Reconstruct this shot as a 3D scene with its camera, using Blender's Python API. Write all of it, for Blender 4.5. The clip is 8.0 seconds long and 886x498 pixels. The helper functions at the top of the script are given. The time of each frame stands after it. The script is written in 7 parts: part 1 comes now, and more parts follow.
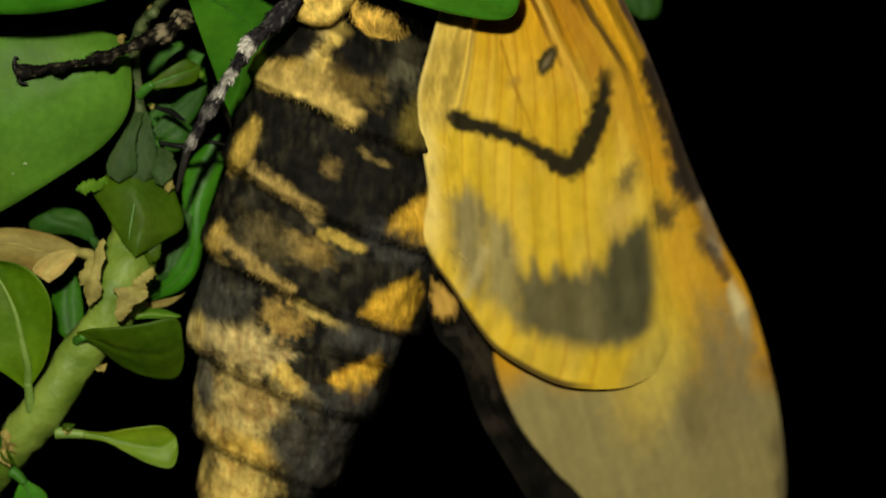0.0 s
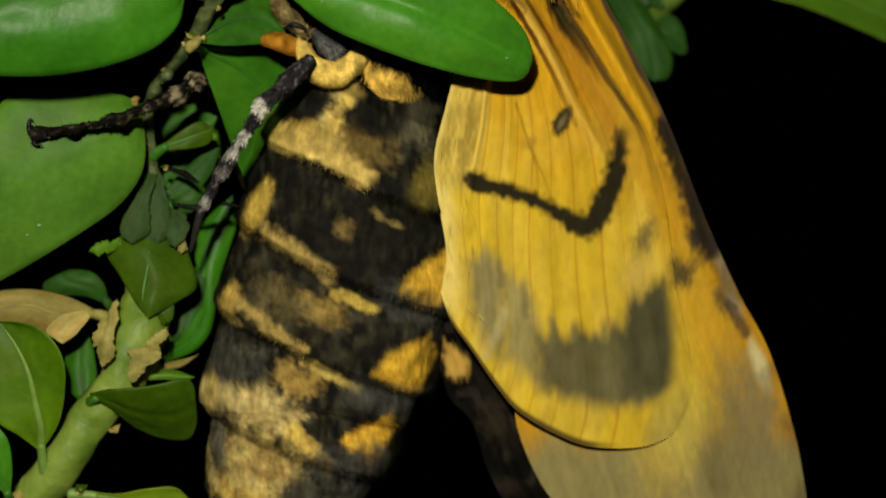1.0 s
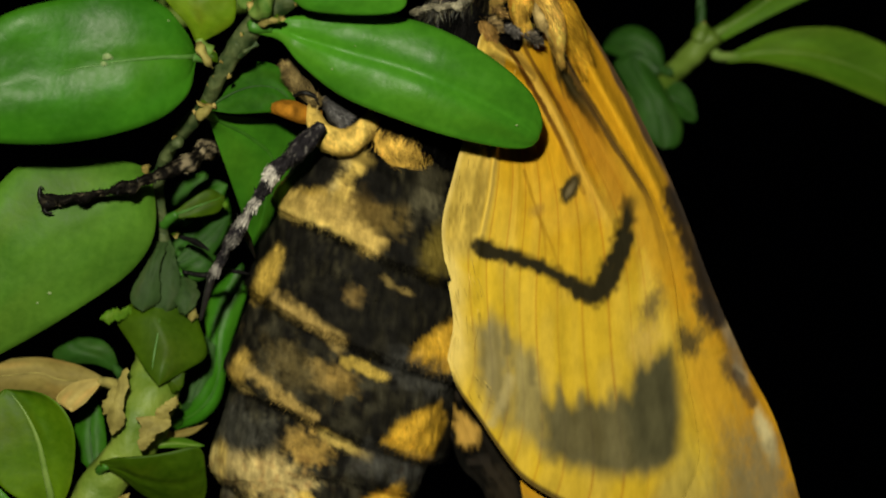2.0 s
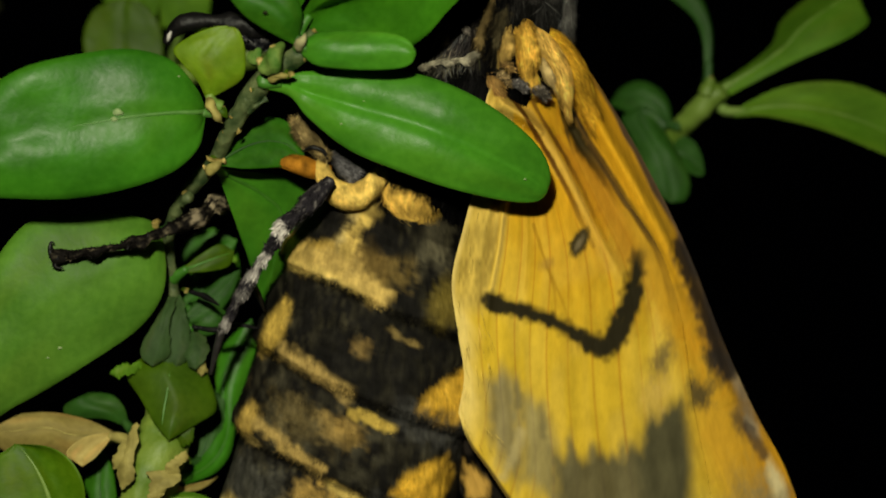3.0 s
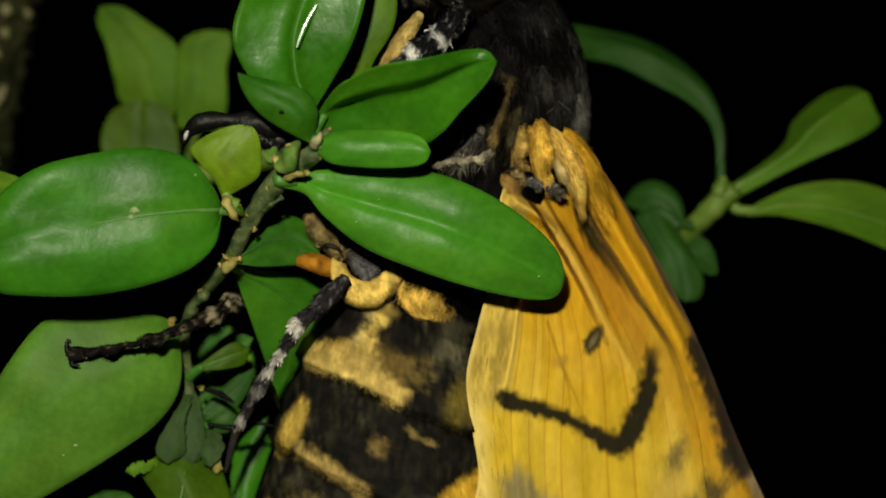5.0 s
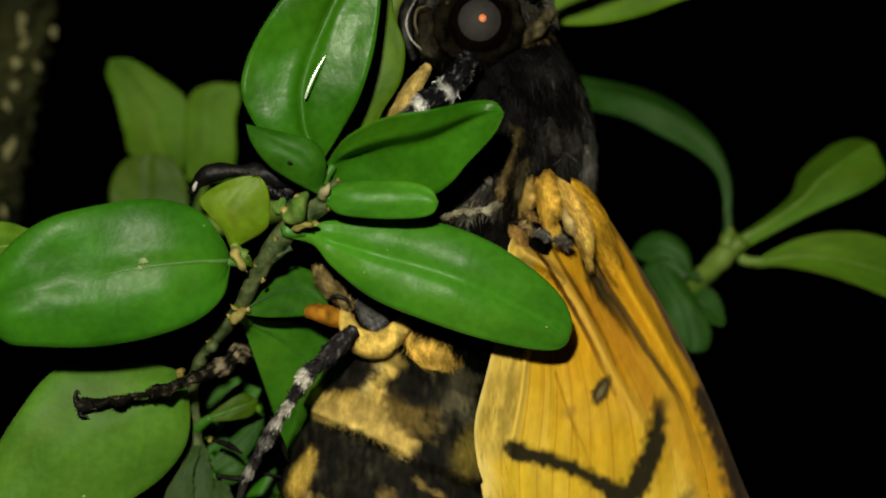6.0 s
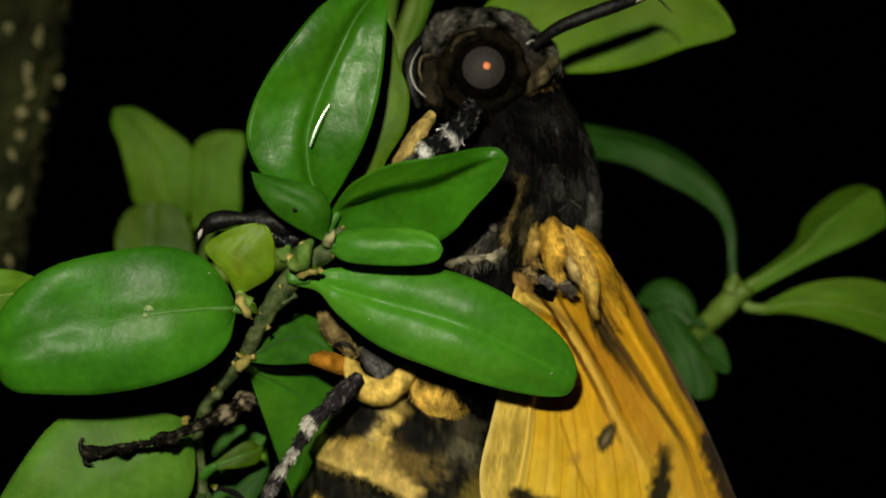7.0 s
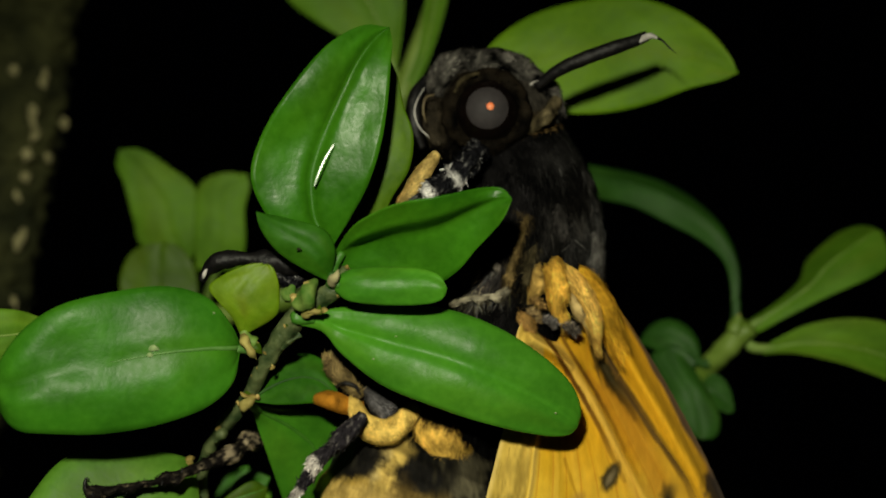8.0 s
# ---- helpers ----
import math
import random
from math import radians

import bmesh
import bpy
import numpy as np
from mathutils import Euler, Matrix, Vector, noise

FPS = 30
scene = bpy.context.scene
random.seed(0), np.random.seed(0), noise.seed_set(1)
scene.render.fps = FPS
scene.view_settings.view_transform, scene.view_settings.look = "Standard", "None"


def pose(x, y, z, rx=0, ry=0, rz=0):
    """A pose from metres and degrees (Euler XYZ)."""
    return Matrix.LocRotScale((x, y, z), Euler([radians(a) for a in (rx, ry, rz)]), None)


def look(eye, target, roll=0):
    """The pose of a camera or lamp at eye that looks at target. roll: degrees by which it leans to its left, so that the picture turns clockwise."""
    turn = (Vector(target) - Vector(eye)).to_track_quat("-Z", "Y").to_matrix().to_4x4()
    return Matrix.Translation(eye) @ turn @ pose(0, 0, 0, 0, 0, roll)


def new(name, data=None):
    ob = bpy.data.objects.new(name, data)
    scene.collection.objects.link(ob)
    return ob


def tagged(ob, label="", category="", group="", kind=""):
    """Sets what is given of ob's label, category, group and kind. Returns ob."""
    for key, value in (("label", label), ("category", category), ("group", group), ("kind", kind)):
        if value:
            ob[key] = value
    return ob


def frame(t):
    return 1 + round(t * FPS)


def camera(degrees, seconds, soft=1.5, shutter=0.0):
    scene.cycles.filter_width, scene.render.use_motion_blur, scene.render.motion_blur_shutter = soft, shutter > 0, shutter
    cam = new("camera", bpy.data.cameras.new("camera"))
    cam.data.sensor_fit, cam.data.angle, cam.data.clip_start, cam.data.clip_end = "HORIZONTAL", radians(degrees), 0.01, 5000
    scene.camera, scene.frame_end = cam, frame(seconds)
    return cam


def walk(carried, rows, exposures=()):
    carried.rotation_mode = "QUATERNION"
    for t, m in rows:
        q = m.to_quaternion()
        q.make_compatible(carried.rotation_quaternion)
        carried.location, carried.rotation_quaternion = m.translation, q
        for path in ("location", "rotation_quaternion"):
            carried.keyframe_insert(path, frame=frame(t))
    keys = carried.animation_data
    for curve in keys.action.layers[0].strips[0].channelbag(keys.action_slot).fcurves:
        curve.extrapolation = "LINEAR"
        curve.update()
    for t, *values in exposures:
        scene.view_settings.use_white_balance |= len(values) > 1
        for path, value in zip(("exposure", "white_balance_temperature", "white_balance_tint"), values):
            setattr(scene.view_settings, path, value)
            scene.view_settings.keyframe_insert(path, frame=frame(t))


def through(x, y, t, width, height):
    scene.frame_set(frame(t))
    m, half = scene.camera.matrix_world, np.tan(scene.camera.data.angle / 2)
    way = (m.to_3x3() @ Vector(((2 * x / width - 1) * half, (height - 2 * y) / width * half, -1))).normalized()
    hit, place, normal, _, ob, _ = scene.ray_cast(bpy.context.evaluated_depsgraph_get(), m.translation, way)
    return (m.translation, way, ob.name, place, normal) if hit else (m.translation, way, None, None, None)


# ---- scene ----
# A large hawkmoth clinging to a box twig at night, lit by one small lamp beside the camera.
# Lengths below are in millimetres and become metres in part() and thing().
MM = 0.001

cam = camera(22.0, 8.0, soft=1.8, shutter=0.5)
cam.data.dof.use_dof, cam.data.dof.focus_distance, cam.data.dof.aperture_fstop = True, 0.151, 28.0
walk(cam, [
    (0, pose(0, -0.15846, 0.001687, 82.969, -0.536, -1.055)),
    (0.5, pose(0, -0.15872, 0.001500, 83.784, -0.548, -0.907)),
    (1, pose(0, -0.15887, 0.001313, 84.649, -0.436, -0.751)),
    (1.5, pose(0, -0.15875, 0.001125, 85.588, -0.423, -0.630)),
    (3, pose(0, -0.15935, 0.000562, 87.981, -0.156, -0.285)),
    (3.5, pose(0, -0.15972, 0.000375, 88.616, -0.312, -0.189)),
    (4, pose(0, -0.15972, 0.000188, 89.284, -0.134, -0.107)),
    (4.5, pose(0, -0.15986, -0.000000, 90.001, -0.107, -0.018)),
    (6, pose(0, -0.16051, -0.000562, 92.131, -0.069, 0.279)),
    (6.5, pose(0, -0.16047, -0.000750, 92.817, -0.008, 0.347)),
    (7, pose(0, -0.16073, -0.000937, 93.448, 0.065, 0.404)),
    (7.5, pose(0, -0.16095, -0.001125, 94.060, -0.011, 0.441)),
    (8, pose(0, -0.16108, -0.001313, 94.580, 0.108, 0.506)),
], exposures=((0, 0.0), (1.5, 0.0), (3.2, -0.05), (6, -0.02), (8, -0.1)))

# ---- light ----
world = bpy.data.worlds.new("night")
scene.world = world
world.use_nodes = True
world.node_tree.nodes["Background"].inputs[0].default_value = (0.5, 0.6, 0.8, 1)
world.node_tree.nodes["Background"].inputs[1].default_value = 0.0002

torch = new("torch", bpy.data.lights.new("torch", "SPOT"))
torch.data.energy = 1.41
torch.data.color = (0.97, 0.95, 0.72)
torch.data.shadow_soft_size = 0.004
torch.data.spot_size, torch.data.spot_blend = radians(56), 1.0
torch.matrix_world = look((-0.014, -0.165, 0.036), (-0.010, 0, -0.021))


# ---- small numeric tools ----
def lattice(ix, iy, iz):
    h = np.sin(ix * 127.1 + iy * 311.7 + iz * 74.7) * 43758.5453
    return h - np.floor(h)


def value_noise(x, y, z=0.0):
    """Smooth noise from 0 to 1 on arrays."""
    x, y, z = np.broadcast_arrays(np.asarray(x, float), np.asarray(y, float), np.asarray(z, float))
    ix, iy, iz = np.floor(x), np.floor(y), np.floor(z)
    fx, fy, fz = x - ix, y - iy, z - iz
    fx, fy, fz = (q * q * (3 - 2 * q) for q in (fx, fy, fz))
    total = 0
    for a in (0, 1):
        for b in (0, 1):
            for c in (0, 1):
                weight = (fx if a else 1 - fx) * (fy if b else 1 - fy) * (fz if c else 1 - fz)
                total = total + weight * lattice(ix + a, iy + b, iz + c)
    return total


def step(a, b, x):
    q = np.clip((x - a) / (b - a), 0, 1)
    return q * q * (3 - 2 * q)


def spline(points, count):
    """Points along a smooth curve through the given ones, evenly spaced."""
    p = np.array(points, float)
    if len(p) == 2:
        return p[0] + (p[1] - p[0]) * np.linspace(0, 1, count)[:, None]
    p = np.vstack([2 * p[0] - p[1], p, 2 * p[-1] - p[-2]])
    fine = []
    for i in range(1, len(p) - 2):
        for q in np.linspace(0, 1, 24, endpoint=False):
            fine.append(0.5 * (2 * p[i] + (p[i + 1] - p[i - 1]) * q + (2 * p[i - 1] - 5 * p[i] + 4 * p[i + 1] - p[i + 2]) * q**2
                               + (3 * p[i] - p[i - 1] - 3 * p[i + 1] + p[i + 2]) * q**3))
    fine = np.array(fine + [p[-2]])
    along = np.r_[0, np.cumsum(np.linalg.norm(np.diff(fine, axis=0), axis=1))]
    want = np.linspace(0, along[-1], count)
    return np.stack([np.interp(want, along, fine[:, k]) for k in range(fine.shape[1])], 1)


def unit(v):
    v = np.asarray(v, float)
    return v / (np.linalg.norm(v, axis=-1, keepdims=True) + 1e-12)


# ---- objects ----
def thing(name, label, category, at, group=""):
    ob = new(name)
    ob.location = Vector(at) * MM
    ob.empty_display_size = 0.005
    return tagged(ob, label, category, group)


def part(name, verts, faces, material, parent=None, label="", tint=None, smooth=True):
    """One mesh object; verts are in millimetres of the world, tint is one colour a vertex."""
    mesh = bpy.data.meshes.new(name)
    verts = np.asarray(verts, float) * MM
    origin = np.zeros(3)
    up = parent
    while up is not None:
        origin = origin + np.array(up.location)
        up = up.parent
    mesh.from_pydata((verts - origin).tolist(), [], faces)
    mesh.materials.append(material)
    if tint is not None:
        layer = mesh.color_attributes.new("tint", "FLOAT_COLOR", "POINT")
        data = np.ones((len(verts), 4), np.float32)
        data[:, :3] = np.clip(tint, 0, 1)
        layer.data.foreach_set("color", data.ravel())
    if smooth:
        mesh.polygons.foreach_set("use_smooth", [True] * len(mesh.polygons))
    mesh.update()
    ob = new(name, mesh)
    ob.parent = parent
    return tagged(ob, label)


def grid_faces(nu, nv, close=False, first=0):
    out = []
    for i in range(nu - 1):
        for j in range(nv if close else nv - 1):
            k = (j + 1) % nv
            out.append((first + i * nv + j, first + i * nv + k, first + (i + 1) * nv + k, first + (i + 1) * nv + j))
    return out


def tube_mesh(points, radii, count=40, sides=14, flat=1.0, rough=0.0, seed=0.0):
    """A closed tube along a curve. radii: at even steps. flat: depth over breadth."""
    path = spline(points, count)
    r = np.interp(np.linspace(0, 1, count), np.linspace(0, 1, len(radii)), radii)
    way = unit(np.gradient(path, axis=0))
    side = unit(np.cross(way, (0.05, 1, 0.1)))
    deep = np.cross(side, way)
    angle = np.linspace(0, 2 * np.pi, sides, endpoint=False)
    ring = side[:, None] * np.cos(angle)[None, :, None] + deep[:, None] * np.sin(angle)[None, :, None] * flat
    verts = path[:, None] + ring * r[:, None, None]
    if rough:
        n = value_noise(verts[..., 0] * 1.3 + seed, verts[..., 1] * 1.3, verts[..., 2] * 1.3) - 0.5
        verts = verts + ring * (n * rough)[..., None]
    verts = verts.reshape(-1, 3)
    faces = grid_faces(count, sides, True)
    verts = np.vstack([verts, path[:1] - way[:1] * r[0] * 0.4, path[-1:] + way[-1:] * r[-1] * 0.4])
    last = (count - 1) * sides
    for j in range(sides):
        k = (j + 1) % sides
        faces.append((k, j, len(verts) - 2))
        faces.append((last + j, last + k, len(verts) - 1))
    return verts, faces


def tube(name, points, radii, material, parent, label="", count=40, sides=14, flat=1.0, rough=0.0, tint=None):
    verts, faces = tube_mesh(points, radii, count, sides, flat, rough)
    return part(name, verts, faces, material, parent, label, None if tint is None else tint(verts))


# ---- materials ----
def nodes_of(name):
    m = bpy.data.materials.new(name)
    m.use_nodes = True
    return m, m.node_tree.nodes, m.node_tree.links, m.node_tree.nodes["Principled BSDF"]


def noise_node(nodes, links, scale, detail=4.0, stretch=None):
    where = nodes.new("ShaderNodeTexCoord")
    n = nodes.new("ShaderNodeTexNoise")
    n.inputs["Scale"].default_value, n.inputs["Detail"].default_value = scale, detail
    if stretch:
        m = nodes.new("ShaderNodeMapping")
        m.inputs["Scale"].default_value = stretch
        links.new(where.outputs["Object"], m.inputs[0])
        links.new(m.outputs[0], n.inputs["Vector"])
    else:
        links.new(where.outputs["Object"], n.inputs["Vector"])
    return n


def bump_to(nodes, links, shader, height, strength, distance):
    b = nodes.new("ShaderNodeBump")
    b.inputs["Strength"].default_value, b.inputs["Distance"].default_value = strength, distance
    links.new(height, b.inputs["Height"])
    links.new(b.outputs[0], shader.inputs["Normal"])


def leaf_material(name, low, high, roughness, specular=0.32):
    m, nodes, links, s = nodes_of(name)
    big = noise_node(nodes, links, 170, 3)
    fine = noise_node(nodes, links, 1900, 3)
    mix = nodes.new("ShaderNodeMath")
    mix.operation = "MULTIPLY_ADD"
    mix.inputs[1].default_value, mix.inputs[2].default_value = 0.35, 0.0
    links.new(fine.outputs["Fac"], mix.inputs[0])
    add = nodes.new("ShaderNodeMath")
    add.operation = "MULTIPLY_ADD"
    add.inputs[1].default_value = 0.75
    links.new(big.outputs["Fac"], add.inputs[0])
    links.new(mix.outputs[0], add.inputs[2])
    ramp = nodes.new("ShaderNodeValToRGB")
    ramp.color_ramp.elements[0].position, ramp.color_ramp.elements[1].position = 0.32, 0.75
    ramp.color_ramp.elements[0].color, ramp.color_ramp.elements[1].color = (*low, 1), (*high, 1)
    links.new(add.outputs[0], ramp.inputs[0])
    tone = nodes.new("ShaderNodeAttribute")
    tone.attribute_name = "tint"
    tinted = nodes.new("ShaderNodeMixRGB")
    tinted.blend_type = "MULTIPLY"
    tinted.inputs[0].default_value = 1.0
    links.new(ramp.outputs[0], tinted.inputs[1])
    links.new(tone.outputs["Color"], tinted.inputs[2])
    links.new(tinted.outputs[0], s.inputs["Base Color"])
    rough = nodes.new("ShaderNodeMapRange")
    rough.inputs["To Min"].default_value, rough.inputs["To Max"].default_value = roughness - 0.08, roughness + 0.14
    links.new(fine.outputs["Fac"], rough.inputs["Value"])
    links.new(rough.outputs[0], s.inputs["Roughness"])
    s.inputs["Specular IOR Level"].default_value = specular
    bump_to(nodes, links, s, fine.outputs["Fac"], 0.22, 0.00012)
    swell = noise_node(nodes, links, 150, 0.5)
    wide = nodes.new("ShaderNodeBump")
    wide.inputs["Strength"].default_value, wide.inputs["Distance"].default_value = 0.8, 0.0016
    links.new(swell.outputs["Fac"], wide.inputs["Height"])
    links.new(wide.outputs[0], s.inputs["Normal"].links[0].from_node.inputs["Normal"])
    return m


def tinted_material(name, roughness=0.7, grain=0.3, scale=1500, stretch=None, bump=0.3, depth=0.0001, sheen=0.0, through=0.0, specular=0.3):
    """Colour from the tint of the mesh, broken by a fine grain."""
    m, nodes, links, s = nodes_of(name)
    tone = nodes.new("ShaderNodeAttribute")
    tone.attribute_name = "tint"
    n = noise_node(nodes, links, scale, 4, stretch)
    ramp = nodes.new("ShaderNodeMapRange")
    ramp.inputs["From Min"].default_value, ramp.inputs["From Max"].default_value = 0.3, 0.7
    ramp.inputs["To Min"].default_value, ramp.inputs["To Max"].default_value = 1 - grain, 1 + grain
    links.new(n.outputs["Fac"], ramp.inputs["Value"])
    mult = nodes.new("ShaderNodeVectorMath")
    mult.operation = "SCALE"
    links.new(tone.outputs["Color"], mult.inputs[0])
    links.new(ramp.outputs[0], mult.inputs["Scale"])
    links.new(mult.outputs[0], s.inputs["Base Color"])
    s.inputs["Roughness"].default_value = roughness
    s.inputs["Specular IOR Level"].default_value = specular
    s.inputs["Sheen Weight"].default_value, s.inputs["Sheen Roughness"].default_value = sheen, 0.4
    if bump:
        bump_to(nodes, links, s, n.outputs["Fac"], bump, depth)
    if through:
        t = nodes.new("ShaderNodeBsdfTranslucent")
        links.new(mult.outputs[0], t.inputs["Color"])
        both = nodes.new("ShaderNodeMixShader")
        both.inputs[0].default_value = through
        links.new(s.outputs[0], both.inputs[1])
        links.new(t.outputs[0], both.inputs[2])
        links.new(both.outputs[0], nodes["Material Output"].inputs[0])
    return m


def mottled_material(name, low, high, roughness, scale, bump=0.4, depth=0.0002, specular=0.4, metal=0.0):
    m, nodes, links, s = nodes_of(name)
    n = noise_node(nodes, links, scale, 6)
    ramp = nodes.new("ShaderNodeValToRGB")
    ramp.color_ramp.elements[0].position, ramp.color_ramp.elements[1].position = 0.35, 0.7
    ramp.color_ramp.elements[0].color, ramp.color_ramp.elements[1].color = (*low, 1), (*high, 1)
    links.new(n.outputs["Fac"], ramp.inputs[0])
    links.new(ramp.outputs[0], s.inputs["Base Color"])
    s.inputs["Roughness"].default_value, s.inputs["Specular IOR Level"].default_value = roughness, specular
    s.inputs["Metallic"].default_value = metal
    bump_to(nodes, links, s, n.outputs["Fac"], bump, depth)
    return m


LEAF = leaf_material("leaf_waxy_green", (0.032, 0.148, 0.010), (0.064, 0.24, 0.015), 0.34, 0.09)
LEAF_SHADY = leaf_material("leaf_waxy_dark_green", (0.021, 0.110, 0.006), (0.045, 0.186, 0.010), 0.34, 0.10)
LEAF_CHALKY = leaf_material("leaf_chalky_green", (0.046, 0.135, 0.012), (0.10, 0.235, 0.024), 0.45, 0.10)
LEAF_GLOSSY = leaf_material("leaf_glossy_green", (0.018, 0.095, 0.004), (0.044, 0.178, 0.007), 0.29, 0.11)
LEAF_DULL = leaf_material("leaf_dull_yellow_green", (0.050, 0.130, 0.005), (0.092, 0.20, 0.010), 0.6, 0.15)
LEAF_PALE = leaf_material("leaf_yellow_green", (0.062, 0.165, 0.006), (0.11, 0.24, 0.012), 0.6, 0.2)
LEAF_LIME = leaf_material("leaf_lime_green", (0.085, 0.20, 0.003), (0.145, 0.285, 0.006), 0.6, 0.2)
LEAF_YOUNG = leaf_material("leaf_young_lime", (0.09, 0.18, 0.003), (0.17, 0.27, 0.008), 0.5, 0.25)
LEAF_DARK = leaf_material("leaf_dark_green", (0.015, 0.08, 0.003), (0.034, 0.14, 0.005), 0.5, 0.15)
LEAF_DEEP = leaf_material("leaf_deep_green", (0.013, 0.055, 0.005), (0.027, 0.095, 0.010), 0.55, 0.2)
LEAF_OLIVE = leaf_material("leaf_olive_green", (0.024, 0.062, 0.001), (0.060, 0.118, 0.002), 0.5, 0.15)
LEAF_MOSS = leaf_material("leaf_moss_green", (0.04, 0.105, 0.001), (0.095, 0.185, 0.003), 0.5, 0.15)
LEAF_GREY = leaf_material("leaf_grey_green", (0.022, 0.050, 0.014), (0.052, 0.098, 0.033), 0.6, 0.12)
LEAF_DRY = leaf_material("leaf_dry_tan", (0.18, 0.135, 0.03), (0.38, 0.30, 0.09), 0.7)
LEAF_SCRAP = leaf_material("leaf_scrap_pale", (0.36, 0.27, 0.08), (0.6, 0.47, 0.18), 0.7)
LICHEN = mottled_material("lichen", (0.13, 0.12, 0.055), (0.34, 0.31, 0.16), 0.9, 500, 0.8, 0.0004, 0.2)
DUST = mottled_material("pale_dust", (0.13, 0.21, 0.07), (0.28, 0.36, 0.16), 0.8, 2000)
RUST = mottled_material("rust_spot", (0.10, 0.06, 0.005), (0.22, 0.12, 0.01), 0.6, 1500)
WET = mottled_material("water_film", (0.02, 0.10, 0.003), (0.03, 0.13, 0.004), 0.24, 900, 0.02, 0.00002, 1.0)
RIB_SOFT = mottled_material("leaf_rib_soft", (0.055, 0.155, 0.022), (0.095, 0.215, 0.045), 0.5, 900)
RIB = mottled_material("leaf_rib", (0.025, 0.11, 0.006), (0.05, 0.17, 0.014), 0.5, 900)
RIB_DEEP = mottled_material("leaf_rib_deep", (0.012, 0.05, 0.005), (0.026, 0.085, 0.010), 0.6, 900)
RIB_PALE = mottled_material("leaf_rib_pale", (0.11, 0.20, 0.03), (0.19, 0.28, 0.06), 0.5, 900)
STEM = mottled_material("green_stem", (0.085, 0.15, 0.010), (0.23, 0.30, 0.05), 0.55, 330, 0.8, 0.0006)
STEM_YOUNG = mottled_material("young_stem", (0.085, 0.15, 0.012), (0.16, 0.24, 0.04), 0.55, 300, 0.5, 0.0003)
STEM_GREY = mottled_material("weathered_stem", (0.013, 0.034, 0.007), (0.115, 0.14, 0.052), 0.6, 800, 0.9, 0.0005)
BUD = mottled_material("green_bud", (0.045, 0.12, 0.012), (0.15, 0.22, 0.045), 0.7, 1100, 0.9, 0.0003, 0.2)
SCAR = mottled_material("tan_scar", (0.165, 0.135, 0.03), (0.37, 0.31, 0.085), 0.75, 800, 0.7, 0.0003)
BARK = mottled_material("dark_bark", (0.008, 0.010, 0.003), (0.050, 0.052, 0.017), 0.9, 220, 0.9, 0.0012, 0.15)
FUR = tinted_material("fur", 0.6, 0.25, 3000, None, 0.0, 0.0, 0.0, 0.0, 0.02)
SCALES = tinted_material("body_scales", 0.75, 0.22, 2600, (1, 1, 0.35), 0.6, 0.00015, 0.0, 0.0, 0.03)
WING = tinted_material("wing_membrane", 0.7, 0.09, 2400, (1, 1, 0.4), 0.25, 0.0001, 0.0, 0.06, 0.06)
LEG = tinted_material("leg_scales", 0.55, 0.35, 2600, None, 0.5, 0.00012, 0.0, 0.0, 0.4)
EYE = mottled_material("eye_dark", (0.0015, 0.0008, 0.0006), (0.004, 0.002, 0.0015), 0.3, 900, 0.1, 0.00003, 0.5)
PUPIL = mottled_material("eye_sheen", (0.021, 0.018, 0.019), (0.030, 0.025, 0.026), 0.7, 1500, 0.1, 0.00002, 0.3)
GLOW = mottled_material("eye_reflex", (0.75, 0.16, 0.05), (0.9, 0.30, 0.12), 0.5, 2500, 0.1, 0.00002)
BLACK_HORN = mottled_material("black_horn", (0.002, 0.002, 0.0025), (0.007, 0.006, 0.006), 0.5, 1800, 0.9, 0.00014, 0.22)
WHITE_SCALE = mottled_material("white_scales", (0.3, 0.28, 0.26), (0.62, 0.6, 0.56), 0.6, 2200, 0.5, 0.0001)


# ---- plants ----
SURFACE = {}


def on_leaf(seed, at, lift=0.0):
    """The place on the upper side of a leaf that lies before at, seen along y."""
    top = SURFACE[seed]
    near = top[((top[:, [0, 2]] - np.array(at)[[0, 2]]) ** 2).sum(1).argmin()]
    return (at[0], near[1] - lift, at[2])


